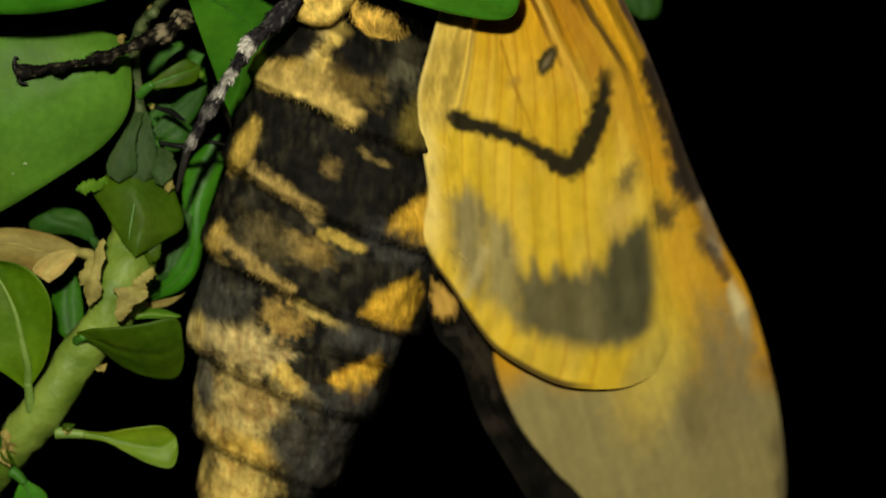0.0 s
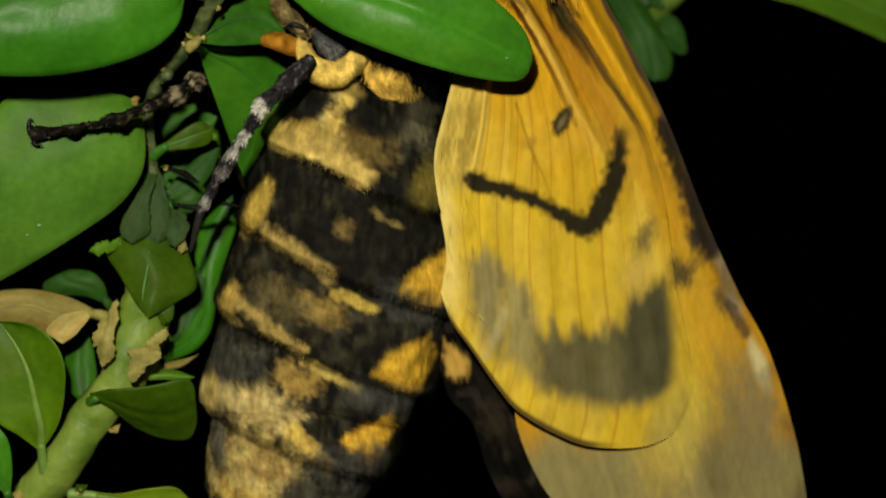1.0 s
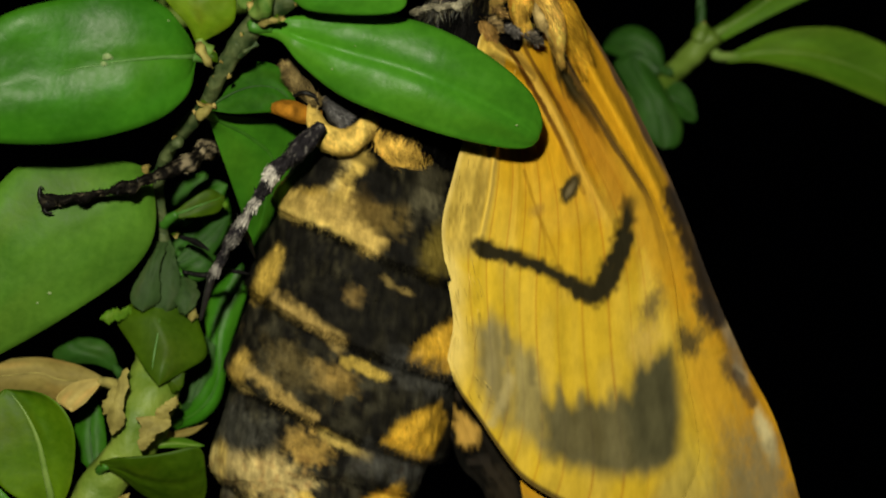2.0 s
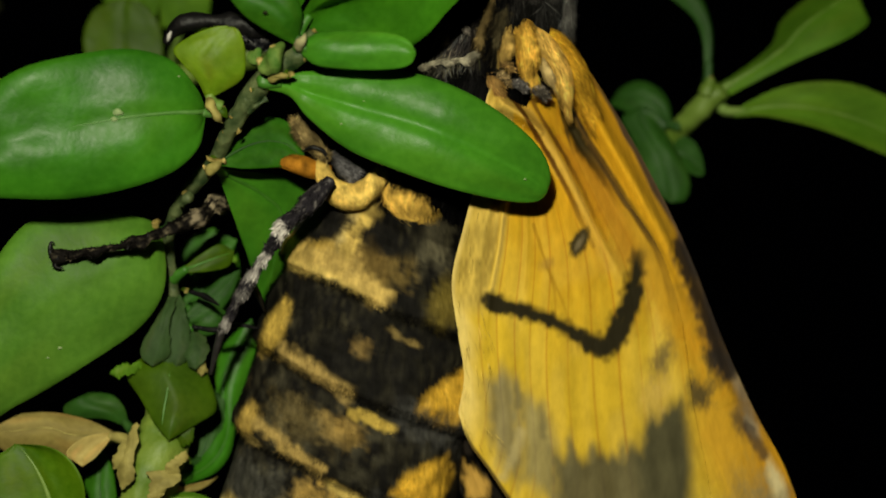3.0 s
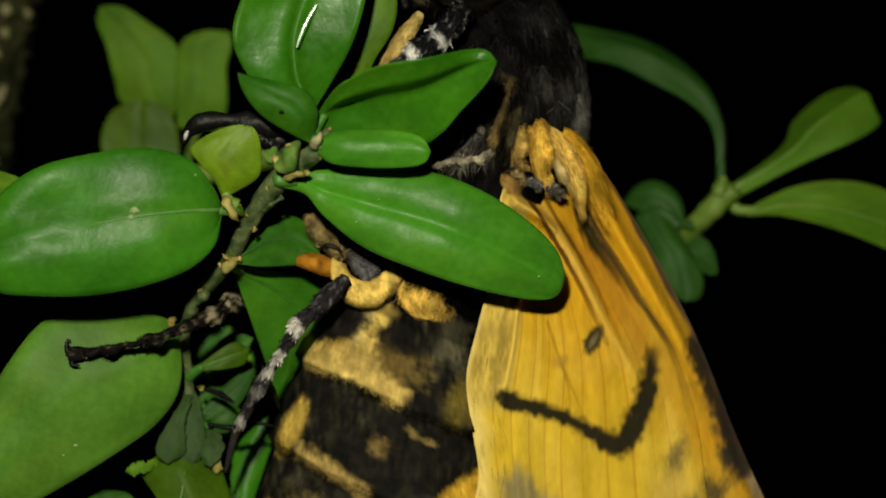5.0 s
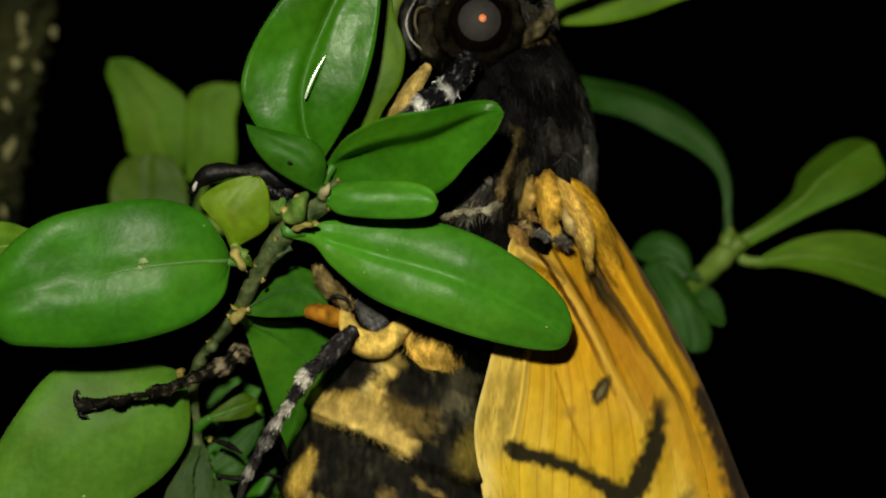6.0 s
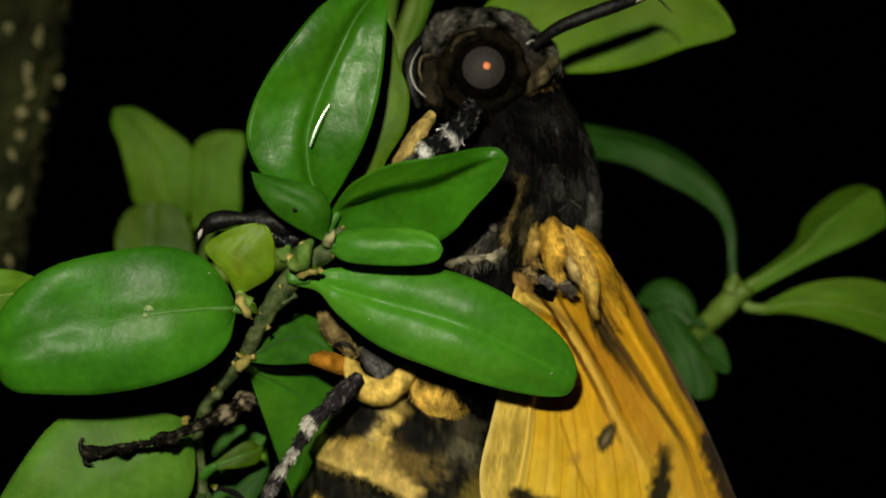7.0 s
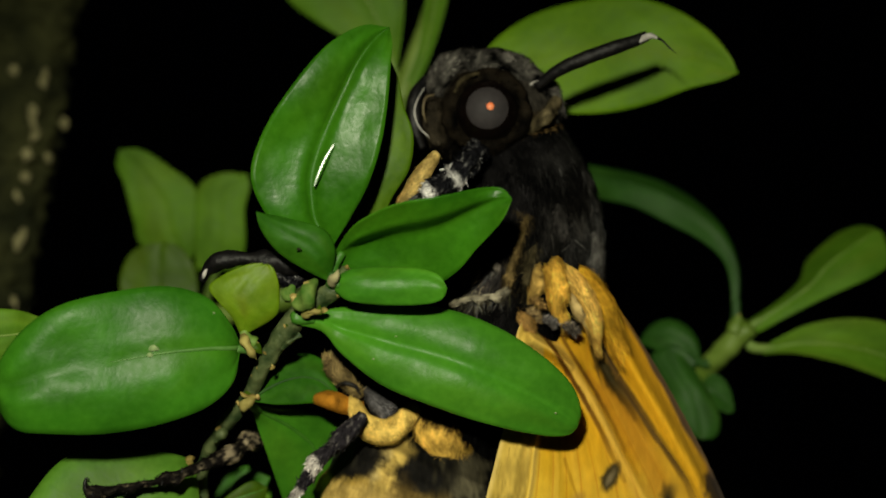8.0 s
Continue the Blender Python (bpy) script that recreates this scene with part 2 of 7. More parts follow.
def blade(parent, edge_a, edge_b, face=(0, -1, 0.2), bow=1.2, cup=-0.9, fold=0.0, groove=0.12, mid=0.5, material=LEAF, rib=RIB, stalk=None, label="", seed=0.0,
          rib_size=1.0, crinkle=1.0, twin=0.0, rib_end=0.88, jag=0.0, lean=1.0, lip=0.0, back=0.0, name="leaf"):
    """A leaf between two edges that run from its base to its tip. face: the way its upper side looks. bow: rise of the middle of its length
    along the face, cup: of the edges, fold: a V along the rib, which lies at mid across. twin: where each half has its crest.
    lip: height of a rim rolled over along the first edge, back: how far the first half is turned away."""
    nu, nv = 54, 23
    a, b = spline(edge_a, nu), spline(edge_b, nu)
    u = np.linspace(0, 1, nu)
    v = np.linspace(-1, 1, nv)
    n = unit(np.array(face, float))
    if jag:
        out = unit(b - a + 1e-6)
        a = a - out * (jag * (value_noise(u * 9 + seed, u * 0 + 3) + 0.6 * value_noise(u * 23 + seed, u * 0 + 8) - 0.8))[:, None]
        b = b + out * (jag * (value_noise(u * 9 + seed, u * 0 + 5) + 0.6 * value_noise(u * 23 + seed, u * 0 + 1) - 0.8))[:, None]
    k = mid + (v >= 0) * v * (1 - mid) + (v < 0) * v * mid
    flat = a[:, None] * (1 - k)[None, :, None] + b[:, None] * k[None, :, None]
    width = np.linalg.norm(b - a, axis=1)
    wide = width.max()
    outline = (width / wide)[:, None]
    across = v[None] * width[:, None] / 2
    arch = 4 * u**lean * (1 - u**lean)
    half = np.sqrt(v[None] ** 2 + 0.004)
    rise = bow * arch[:, None] + (cup * ((half - twin) ** 2 + (0.12 * v[None] ** 4 if twin else 0)) + fold * np.abs(v[None])) * outline
    rise = rise - groove * np.exp(-((across / 0.3) ** 2)) * np.minimum(outline * 1.5, 1)
    wave = value_noise(u[:, None] * 4.6 + seed, v[None] * 1.6 + seed * 1.7) - 0.5
    fine = value_noise(u[:, None] * 13 + seed * 2, v[None] * 5 + seed) - 0.5
    rise = rise + crinkle * (0.5 * wave * np.abs(v[None]) ** 0.6 + 0.08 * fine) * min(wide / 8, 1.2)
    if lip:
        rise = rise + lip * (1 - step(-0.36, 0.02, v))[None] * (step(0.02, 0.2, u) * (1 - step(0.55, 0.95, u)))[:, None]
    rise = rise - back * np.maximum(-v, 0)[None] * outline
    top = flat + n * rise[..., None]
    thick = 0.34 * (1 - 0.6 * np.abs(v) ** 4)
    under = top - n * (thick[None] * np.minimum(outline * 3 + 0.15, 1))[..., None]
    verts = np.vstack([top.reshape(-1, 3), under.reshape(-1, 3)])
    count = nu * nv
    faces = grid_faces(nu, nv)
    under_faces = grid_faces(nu, nv, first=count)
    flip = np.cross(top[nu // 2, 0] - top[nu // 2, -1], top[-1, nv // 2] - top[0, nv // 2]) @ n < 0
    faces = faces + [tuple(reversed(q)) for q in under_faces]
    for i in range(nu - 1):
        p, q = i * nv, (i + 1) * nv
        faces += [(p, q, q + count, p + count), (q + nv - 1, p + nv - 1, p + nv - 1 + count, q + nv - 1 + count)]
    for j in range(nv - 1):
        p, q = j, (nu - 1) * nv + j
        faces += [(p + 1, p, p + count, p + 1 + count), (q, q + 1, q + 1 + count, q + count)]
    if flip:
        faces = [tuple(reversed(q)) for q in faces]
    # side veins, dust and blotches as a slight tint
    vein = 0.5 + 0.5 * np.cos((u[:, None] * 14 - np.abs(v[None]) * 3.0 + 0.6 * wave) * 2 * np.pi)
    blot = value_noise(u[:, None] * 6 + seed * 5, v[None] * 2.5 + seed)
    tone = 0.9 + 0.05 * vein ** 3 + 0.3 * (blot - 0.5) + 0.12 * fine
    warm = 1 + 0.5 * np.maximum(value_noise(u[:, None] * 3 + seed * 7, v[None] * 2) - 0.55, 0)
    tone = np.stack([tone * warm, tone, tone * 0.9], -1).reshape(-1, 3) / 1.15
    ob = part(name, verts, faces, material, parent, label, np.vstack([tone, tone * 1.1]))
    if material in (LEAF_DEEP, LEAF_DARK):
        rib = RIB_DEEP
    SURFACE[seed] = top.reshape(-1, 3)
    if rib_size:
        keep = np.linspace(0, int(nu * rib_end), 18).astype(int)
        tube("midrib", top[keep, nv // 2] + n * 0.01, [rib_size * (0.006 * wide + 0.09), rib_size * (0.004 * wide + 0.06), 0.02], rib, ob, count=40, sides=8, flat=0.6)
    if stalk is not None:
        s, e = np.array(stalk, float), (a[0] + b[0]) / 2
        tube("leaf_stalk", [s, (s + e) / 2, e + (flat[3, nv // 2] - e)], [0.45, 0.36, 0.28], rib, ob, count=12, sides=10)
    return ob


def node_scars(parent, at, size, count, seed):
    """Torn papery bud scales pressed round a node."""
    rng = random.Random(seed)
    for _ in range(count):
        a = rng.uniform(0, 2 * math.pi)
        out = np.array((math.cos(a), 0, math.sin(a)))
        across = np.array((-out[2], 0, out[0]))
        p = np.array(at) - size * 0.3 * out
        q = np.array(at) + size * (rng.uniform(0.5, 1.3) * out + np.array((0, rng.uniform(-0.1, 0.5), 0)))
        w = size * rng.uniform(0.2, 0.45)
        m = (p + q) / 2 + size * np.array((rng.uniform(-0.2, 0.2), rng.uniform(-0.3, 0), rng.uniform(-0.2, 0.2)))
        blade(parent, [p - across * w * 0.4, m - across * w, q], [p + across * w * 0.4, m + across * w * rng.uniform(0.5, 1.4), q], (rng.uniform(-0.5, 0.5), -1, rng.uniform(-0.3, 0.5)), 0.2 * size, 0.25 * size,
              groove=0.0, material=rng.choice((LEAF_DRY, LEAF_DRY, LEAF_SCRAP, LEAF_OLIVE)), seed=seed + rng.random(), rib_size=0, crinkle=2.5, name="bud_scale")


trunk = thing("tree_trunk", "dark rough-barked shrub trunk standing in the night", "trunk", (-37.6, 30.0, 20.8))
FLAKES = ((-35.73, 24.92, 1.1, 0.5), (-35.48, 23.14, 0.5, 0.4), (-34.39, 21.4, 0.45, 0.4), (-36.17, 21.59, 0.6, 0.5), (-36.24, 19.62, 0.5, 0.4), (-36.88, 18.17, 0.5, 0.45), (-36.61, 14.57, 0.95, 0.4), (-37.02, 9.44, 0.5, 0.35), (-37.07, 27.99, 0.4, 0.35), (-33.06, 24.26, 0.5, 0.3))
TRUNK_LINE = [(-48.2, 31.8, -28.7), (-41.4, 30.9, 6.6), (-38.6, 30.0, 20.9), (-36.1, 29.2, 35.2), (-33.4, 28.3, 49.6)]
bark = tube("bark", TRUNK_LINE, [4.15, 4.0, 3.85, 3.75, 3.65], BARK, trunk, count=300, sides=48, rough=1.5)
rng_bark = random.Random(8)


def bark_flake(c, long, wide, material):
    lean = rng_bark.uniform(-0.3, 0.3)
    tube("bark_flake", [c + np.array((lean, 0.1, long)), c + np.array((0, -0.12, 0)), c + np.array((-lean, 0.1, -long))], [wide * 0.4, wide, wide * 0.35], material, trunk, count=12, sides=9, flat=0.45, rough=0.5)


for x, z, long, wide in FLAKES:
    bark_flake(np.array((x, 26.4, z)), long, wide, LICHEN)
for _ in range(60):
    t, side = rng_bark.random(), rng_bark.uniform(-0.9, 0.9)
    c = np.array((-33.6, 28.4, 47.7)) * (1 - t) + np.array((-41.6, 30.9, 5.6)) * t + np.array((3.6 * side, -3.6 * math.sqrt(1 - side * side), 0))
    bark_flake(c, rng_bark.uniform(0.35, 1.3), rng_bark.uniform(0.2, 0.6), LICHEN if rng_bark.random() < 0.2 else BARK)

# the twig that carries the moth
twig = thing("box_twig", "green box twig with waxy oval leaves holding the moth", "twig", (-17.82, -1.0, -6.29))
tube("stem", [(-36.97, 8.0, -53.13), (-31.6, 3.0, -38.88), (-28.97, 0.0, -34.25), (-26.42, -2.0, -31.18), (-24.08, -3.0, -28.37), (-22.11, -3.0, -25.2), (-20.34, -3.0, -23.02)], [2.4, 2.0, 1.75, 1.6, 1.55, 1.5, 1.5], STEM, twig, "fleshy pale green lower stem", rough=0.35, count=70, sides=20)
tube("stem", [(-20.54, -3.0, -23.41), (-19.6, -2.6, -21.5), (-18.89, -2.0, -19.21), (-18.4, -1.0, -16.56), (-18.27, 0.0, -13.9), (-18.08, 0.5, -11.16)], [1.4, 1.9, 1.8, 1.5, 1.2, 0.9], STEM, twig, "swollen green node", rough=0.6, count=50, sides=20)
UPPER_STEM = [(-18.17, 0.5, -13.51), (-17.92, 0.0, -10.3), (-18.01, -1.0, -7.08), (-18.12, -2.5, -4.28), (-16.86, -4.5, -1.53), (-14.58, -7.0, 0.96), (-12.78, -9.5, 3.93), (-10.62, -11.2, 6.58), (-8.58, -12.6, 7.87), (-7.4, -13.0, 9.13)]
tube("stem", UPPER_STEM, [0.7, 0.46, 0.4, 0.42, 0.46, 0.5, 0.55, 0.68, 0.75, 0.5], STEM_GREY, twig, "thin grey-green upper stem", rough=0.22, count=90, sides=16)
for k, p in enumerate(spline(UPPER_STEM, 34)[14:]):
    node_scars(twig, p + np.array((0.5 * math.sin(k * 2.3), -0.55, 0.4 * math.cos(k * 1.7))), 0.2 + 0.1 * math.sin(k * 1.1) ** 2, 2, 100 + k)
for at, size, count, seed in (((-14.13, -10.2, 4.28), 0.75, 5, 1), ((-14.36, -7.8, 1.07), 0.6, 5, 2), ((-9.36, -12.8, 6.48), 0.5, 4, 3), ((-8.34, -13.4, 8.58), 0.45, 4, 9), ((-10.99, -13.2, 7.2), 0.5, 4, 21), ((-10.05, -13.6, 8.09), 0.4, 5, 22), ((-18.72, -4.0, -3.09), 0.5, 4, 10),
                              ((-27.12, -3.6, -31.44), 1.3, 6, 6), ((-20.28, -3.6, -25.87), 0.6, 2, 12), ((-16.89, -2.4, -19.54), 0.5, 2, 13), ((-22.87, -3.4, -30.27), 0.7, 2, 14), ((-16.18, -1.5, -13.14), 0.5, 3, 16), ((-16.97, -1.5, -7.84), 0.4, 2, 17)):
    node_scars(twig, at, size, count, seed)

blade(twig, [(-10.97, -11.8, 5.97), (-9.64, -11.4, 6.67), (-7.82, -10.6, 6.85), (-4.46, -10.2, 6.98), (-1.1, -9.9, 6.61), (2.28, -9.6, 5.31), (5.28, -9.4, 3.43), (7.16, -9.2, 1.67), (7.83, -9.0, 0.05), (7.6, -9.0, -1.07)],
      [(-10.78, -11.8, 5.71), (-9.23, -11.2, 5.23), (-7.95, -10.5, 3.7), (-5.21, -10.3, 1.56), (-1.11, -10.0, -0.12), (2.25, -9.7, -1.13), (5.25, -9.4, -1.66), (6.95, -9.2, -1.59), (7.6, -9.0, -1.07)],
      (0.05, -1, 0.12), 1.9, -1.1, stalk=(-10.9, -11.6, 6.3), label="large waxy green leaf across the moth's body", seed=1.0, groove=0.16, rib_size=0, twin=0.38, crinkle=1.1, lean=1.45)
blade(twig, [(-14.71, -10.8, 4.52), (-15.24, -11.0, 5.73), (-16.7, -11.2, 7.38), (-19.23, -11.6, 8.02), (-22.48, -12.0, 7.62), (-25.89, -12.5, 6.74), (-28.28, -13.0, 5.28), (-29.87, -13.3, 3.35), (-30.29, -13.5, 1.68)],
      [(-14.71, -10.8, 3.89), (-15.05, -11.0, 1.86), (-16.69, -11.2, 0.19), (-19.58, -11.6, -0.92), (-23.19, -12.0, -1.54), (-26.77, -12.5, -1.51), (-28.9, -13.0, -1.2), (-30.06, -13.3, 0.13), (-30.29, -13.5, 1.68)],
      (-0.05, -1, 0.1), 2.1, -1.2, stalk=(-13.93, -10.0, 4.17), label="broad waxy green leaf with dust specks", material=LEAF_SHADY, seed=2.0, groove=0.04, rib_size=1.1, rib=RIB_SOFT, rib_end=0.5, twin=0.5, crinkle=1.1)
blade(twig, [(-18.64, -3.4, -3.29), (-19.76, -4.4, -2.81), (-21.79, -5.0, -2.53), (-24.22, -5.4, -2.61), (-26.47, -5.7, -2.84), (-27.98, -5.8, -4.02), (-29.5, -5.8, -6.13), (-31.41, -5.8, -9.19), (-34.03, -6.0, -13.76)],
      [(-18.49, -3.4, -3.87), (-18.1, -3.6, -6.3), (-18.4, -3.8, -8.4), (-19.85, -4.0, -10.4), (-22.2, -4.3, -12.15), (-25.3, -4.5, -14.1), (-28.0, -4.8, -15.6), (-31.13, -5.2, -17.0), (-34.03, -6.0, -14.52)],
      (-0.05, -1, 0.12), 1.6, -1.0, stalk=(-18.02, -2.0, -3.91), label="broad bright green leaf under the clawed foot", material=LEAF_CHALKY, seed=3.0, groove=0.0, rib_size=0)
blade(twig, [(-8.72, -12.6, 10.74), (-10.29, -12.8, 11.29), (-12.13, -13.0, 11.94), (-13.41, -13.2, 13.78), (-13.73, -13.4, 15.5), (-12.91, -13.6, 17.96), (-10.99, -13.8, 21.01), (-8.77, -14.0, 23.57), (-6.56, -14.0, 24.94), (-4.72, -14.0, 25.01)],
      [(-8.53, -12.6, 10.74), (-7.28, -12.6, 12.6), (-6.17, -12.6, 14.64), (-5.35, -12.8, 17.22), (-4.93, -13.0, 19.8), (-4.7, -13.4, 22.35), (-4.58, -13.7, 23.8), (-4.72, -14.0, 25.01)],
      (0.05, -1, 0.05), 1.5, 0.5, groove=0.5, material=LEAF_GLOSSY, stalk=(-9.0, -12.2, 9.0), label="glossy upright green leaf with a wet glint", seed=4.0)
blade(twig, [(-8.48, -13.4, 8.29), (-10.18, -14.4, 9.14), (-11.97, -14.8, 10.32), (-13.0, -14.8, 11.67), (-13.39, -14.6, 12.9)], [(-8.41, -13.4, 9.02), (-8.2, -14.6, 10.5), (-8.95, -15.0, 11.76), (-11.1, -15.0, 12.38), (-13.39, -14.6, 12.9)],
      (0.2, -1, 0.1), 0.3, -0.4, material=LEAF_DARK, label="small bluish green leaf with a dark speck", seed=5.0, rib_size=0, stalk=(-8.43, -13.0, 8.5))
blade(twig, [(-8.31, -13.4, 10.4), (-7.5, -13.5, 11.6), (-6.56, -13.6, 12.47), (-4.36, -14.0, 13.46), (-1.42, -14.4, 13.93), (1.14, -14.8, 14.37), (2.54, -15.2, 14.29), (3.2, -15.4, 13.55)],
      [(-8.31, -12.6, 9.6), (-7.29, -11.9, 8.95), (-4.36, -11.4, 8.5), (-1.8, -11.8, 8.4), (-0.33, -12.6, 9.2), (0.87, -13.6, 10.5), (2.52, -14.9, 12.2), (3.2, -15.4, 13.55)],
      (0.02, -1, -0.12), 0.2, 0.5, groove=0.0, mid=0.38, lip=1.7, material=LEAF_GLOSSY, label="narrow green leaf with its upper rim rolled over", seed=6.0, rib_size=0, stalk=(-8.51, -13.0, 9.05))
blade(twig, [(-8.32, -13.6, 8.71), (-7.29, -13.8, 9.25), (-5.08, -14.0, 9.34), (-2.88, -14.4, 9.2), (-1.55, -14.6, 8.75), (-1.02, -14.6, 7.9)], [(-8.32, -13.6, 7.72), (-7.29, -13.8, 7.12), (-4.72, -14.0, 6.85), (-2.52, -14.4, 6.9), (-1.42, -14.6, 7.2), (-1.02, -14.6, 7.9)],
      (-0.25, -1, 0.1), 0.5, -0.5, groove=0.02, crinkle=1.1, material=LEAF, label="short blunt green leaf", seed=7.0, rib_size=0, stalk=(-8.5, -13.0, 8.31))
blade(twig, [(-14.73, -10.6, 5.04), (-15.23, -11.2, 6.21), (-16.09, -11.6, 7.23), (-16.74, -11.8, 8.22), (-15.72, -12.0, 9.06), (-14.06, -12.0, 9.65), (-12.87, -12.0, 9.73)], [(-14.46, -10.6, 5.04), (-12.62, -11.2, 6.09), (-12.11, -11.6, 6.92), (-12.1, -11.8, 8.4), (-12.38, -12.0, 9.31), (-12.87, -12.0, 9.73)],
      (-0.1, -1, 0.2), 0.5, -0.7, material=LEAF_YOUNG, rib=RIB_PALE, label="small lime green young leaf", seed=8.0, rib_size=0, stalk=(-13.83, -10.2, 4.57))
blade(twig, [(-26.94, -6.0, 5.72), (-29.08, -7.0, 6.64), (-30.42, -8.0, 6.94), (-33.25, -9.0, 6.93), (-35.88, -9.0, 5.61)], [(-26.93, -6.0, 5.26), (-29.04, -7.0, 4.15), (-31.13, -8.0, 3.17), (-33.57, -9.0, 3.34), (-35.88, -9.0, 5.61)],
      (0, -1, 0.3), 0.4, -0.4, material=LEAF_PALE, rib=RIB_PALE, label="light green leaf tucked behind another", seed=9.0, stalk=(-18.93, -5.0, 1.11))
blade(twig, [(-14.15, -7.6, 1.07), (-13.56, -7.0, 2.29), (-12.49, -6.2, 3.45), (-11.01, -5.6, 4.04), (-9.69, -5.2, 3.67), (-9.01, -5.2, 2.52), (-8.47, -5.2, 1.17)], [(-14.15, -7.6, 0.77), (-12.61, -7.0, 0.55), (-10.78, -6.2, 0.63), (-9.28, -5.6, 0.79), (-8.47, -5.2, 1.17)],
      (0, -1, 0.3), 0.3, -0.4, material=LEAF_DARK, seed=10.0, label="dark green leaf behind the leg joint", stalk=(-14.51, -7.0, 0.96))
blade(twig, [(-14.3, -6.0, 0.55), (-12.86, -4.0, 0.36), (-10.28, -2.0, 0.02), (-8.23, 0.0, -1.16), (-9.47, 1.0, -4.16), (-11.13, 2.0, -8.0), (-11.77, 2.0, -9.41)], [(-14.37, -6.0, 0.24), (-14.01, -4.0, -1.34), (-13.21, -2.0, -4.09), (-12.54, 0.0, -6.52), (-12.13, 2.0, -8.41), (-11.77, 2.0, -9.41)],
      (0.1, -1, 0.1), 0.3, -0.3, mid=0.45, material=LEAF, seed=11.0, label="pointed green leaf behind the banded leg", stalk=(-14.51, -7.0, 0.77), rib_size=1.3)
blade(twig, [(-17.44, -1.0, -20.84), (-16.26, 1.0, -19.91), (-15.24, 2.0, -18.49), (-14.93, 3.0, -16.99), (-15.45, 3.5, -14.41), (-14.85, 4.0, -12.14), (-12.83, 4.0, -10.18)], [(-17.25, -1.0, -21.59), (-15.39, 1.0, -21.07), (-14.28, 2.0, -19.78), (-13.96, 3.0, -17.8), (-13.76, 3.5, -16.23), (-12.99, 4.0, -13.83), (-12.51, 4.0, -12.0), (-12.83, 4.0, -10.18)],
      (0.2, -1, 0), 0.3, -0.4, material=LEAF_SHADY, seed=12.0, label="slim green leaf beside the abdomen", stalk=(-18.31, -2.0, -20.98))
bud_leaf = blade(twig, [(-18.51, -0.5, -11.29), (-20.08, -1.5, -12.43), (-21.16, -2.5, -13.45), (-20.07, -3.2, -15.16), (-18.93, -3.8, -16.95), (-17.95, -4.0, -18.08)], [(-17.89, -0.5, -11.28), (-16.22, -1.5, -11.85), (-15.42, -2.5, -13.71), (-14.84, -3.0, -15.84), (-16.17, -3.6, -16.95), (-17.95, -4.0, -18.08)],
      (0, -1, 0.25), 0.5, -0.8, material=LEAF_OLIVE, rib=RIB_PALE, seed=13.0, label="olive bud leaf pointing downwards", stalk=(-18.31, 0.5, -10.97), rib_size=0, fold=-0.7, crinkle=0.25, groove=0.0)
tube("midrib", [on_leaf(13.0, p, 0.02) for p in ((-17.98, -3.5, -13.51), (-18.11, -3.5, -14.78), (-18.31, -3.5, -16.04), (-18.4, -3.5, -17.0))], [0.02, 0.06, 0.07, 0.02], RIB_SOFT, bud_leaf, "pale lower midrib", count=20, sides=8, flat=0.6)
# grey-green bracts round the stem above it
blade(twig, [(-18.4, -1.2, -8.3), (-18.93, -2.2, -9.62), (-19.73, -2.8, -11.2), (-19.97, -3.0, -12.31), (-19.2, -3.0, -13.1)], [(-17.7, -1.2, -8.4), (-17.8, -2.2, -9.14), (-18.0, -2.8, -10.72), (-18.1, -3.0, -12.3), (-19.2, -3.0, -13.1)], (-0.2, -1, 0.1), 0.3, -0.4, crinkle=2.2, jag=0.2, material=LEAF_GREY, seed=50.0, rib_size=0, label="dull grey-green bract pressed to the stem", name="bract")
blade(twig, [(-17.95, -0.9, -8.2), (-18.5, -1.8, -10.12), (-18.9, -2.2, -11.7), (-18.8, -2.4, -12.8), (-17.8, -2.4, -13.4)], [(-17.4, -0.9, -8.3), (-16.9, -1.8, -9.6), (-16.6, -2.2, -11.2), (-16.7, -2.4, -12.5), (-17.8, -2.4, -13.4)], (0.1, -1, 0.1), 0.3, -0.4, crinkle=2.2, jag=0.2, material=LEAF_GREY, seed=51.0, rib_size=0, label="dull grey-green bract pressed to the stem", name="bract")
blade(twig, [(-16.9, -1.2, -10.6), (-17.1, -2.2, -11.9), (-16.8, -2.8, -12.9), (-16.2, -2.9, -13.3)], [(-16.4, -1.2, -10.5), (-15.5, -2.2, -11.3), (-15.4, -2.8, -12.4), (-16.2, -2.9, -13.3)], (0.15, -1, 0.1), 0.3, -0.4, crinkle=2.2, jag=0.2, material=LEAF_GREY, seed=52.0, rib_size=0, label="dull grey-green bract pressed to the stem", name="bract", stalk=(-17.6, -0.4, -10.2))
blade(twig, [(-21.79, -5.4, -23.1), (-20.6, -6.0, -22.72), (-19.49, -6.4, -22.6), (-17.19, -6.4, -22.37), (-15.3, -6.0, -22.05), (-14.75, -5.6, -22.6), (-14.7, -5.0, -23.6)],
      [(-21.79, -5.0, -23.49), (-20.27, -4.6, -24.45), (-18.75, -3.8, -25.9), (-16.83, -3.4, -26.7), (-15.3, -3.4, -26.7), (-14.65, -4.2, -25.2), (-14.7, -5.0, -23.6)],
      (0.05, -1, -0.5), 0.3, -0.4, material=LEAF_OLIVE, seed=14.0, label="dark olive leaf before the lower stem", stalk=(-21.9, -3.6, -24.2), rib_size=0)
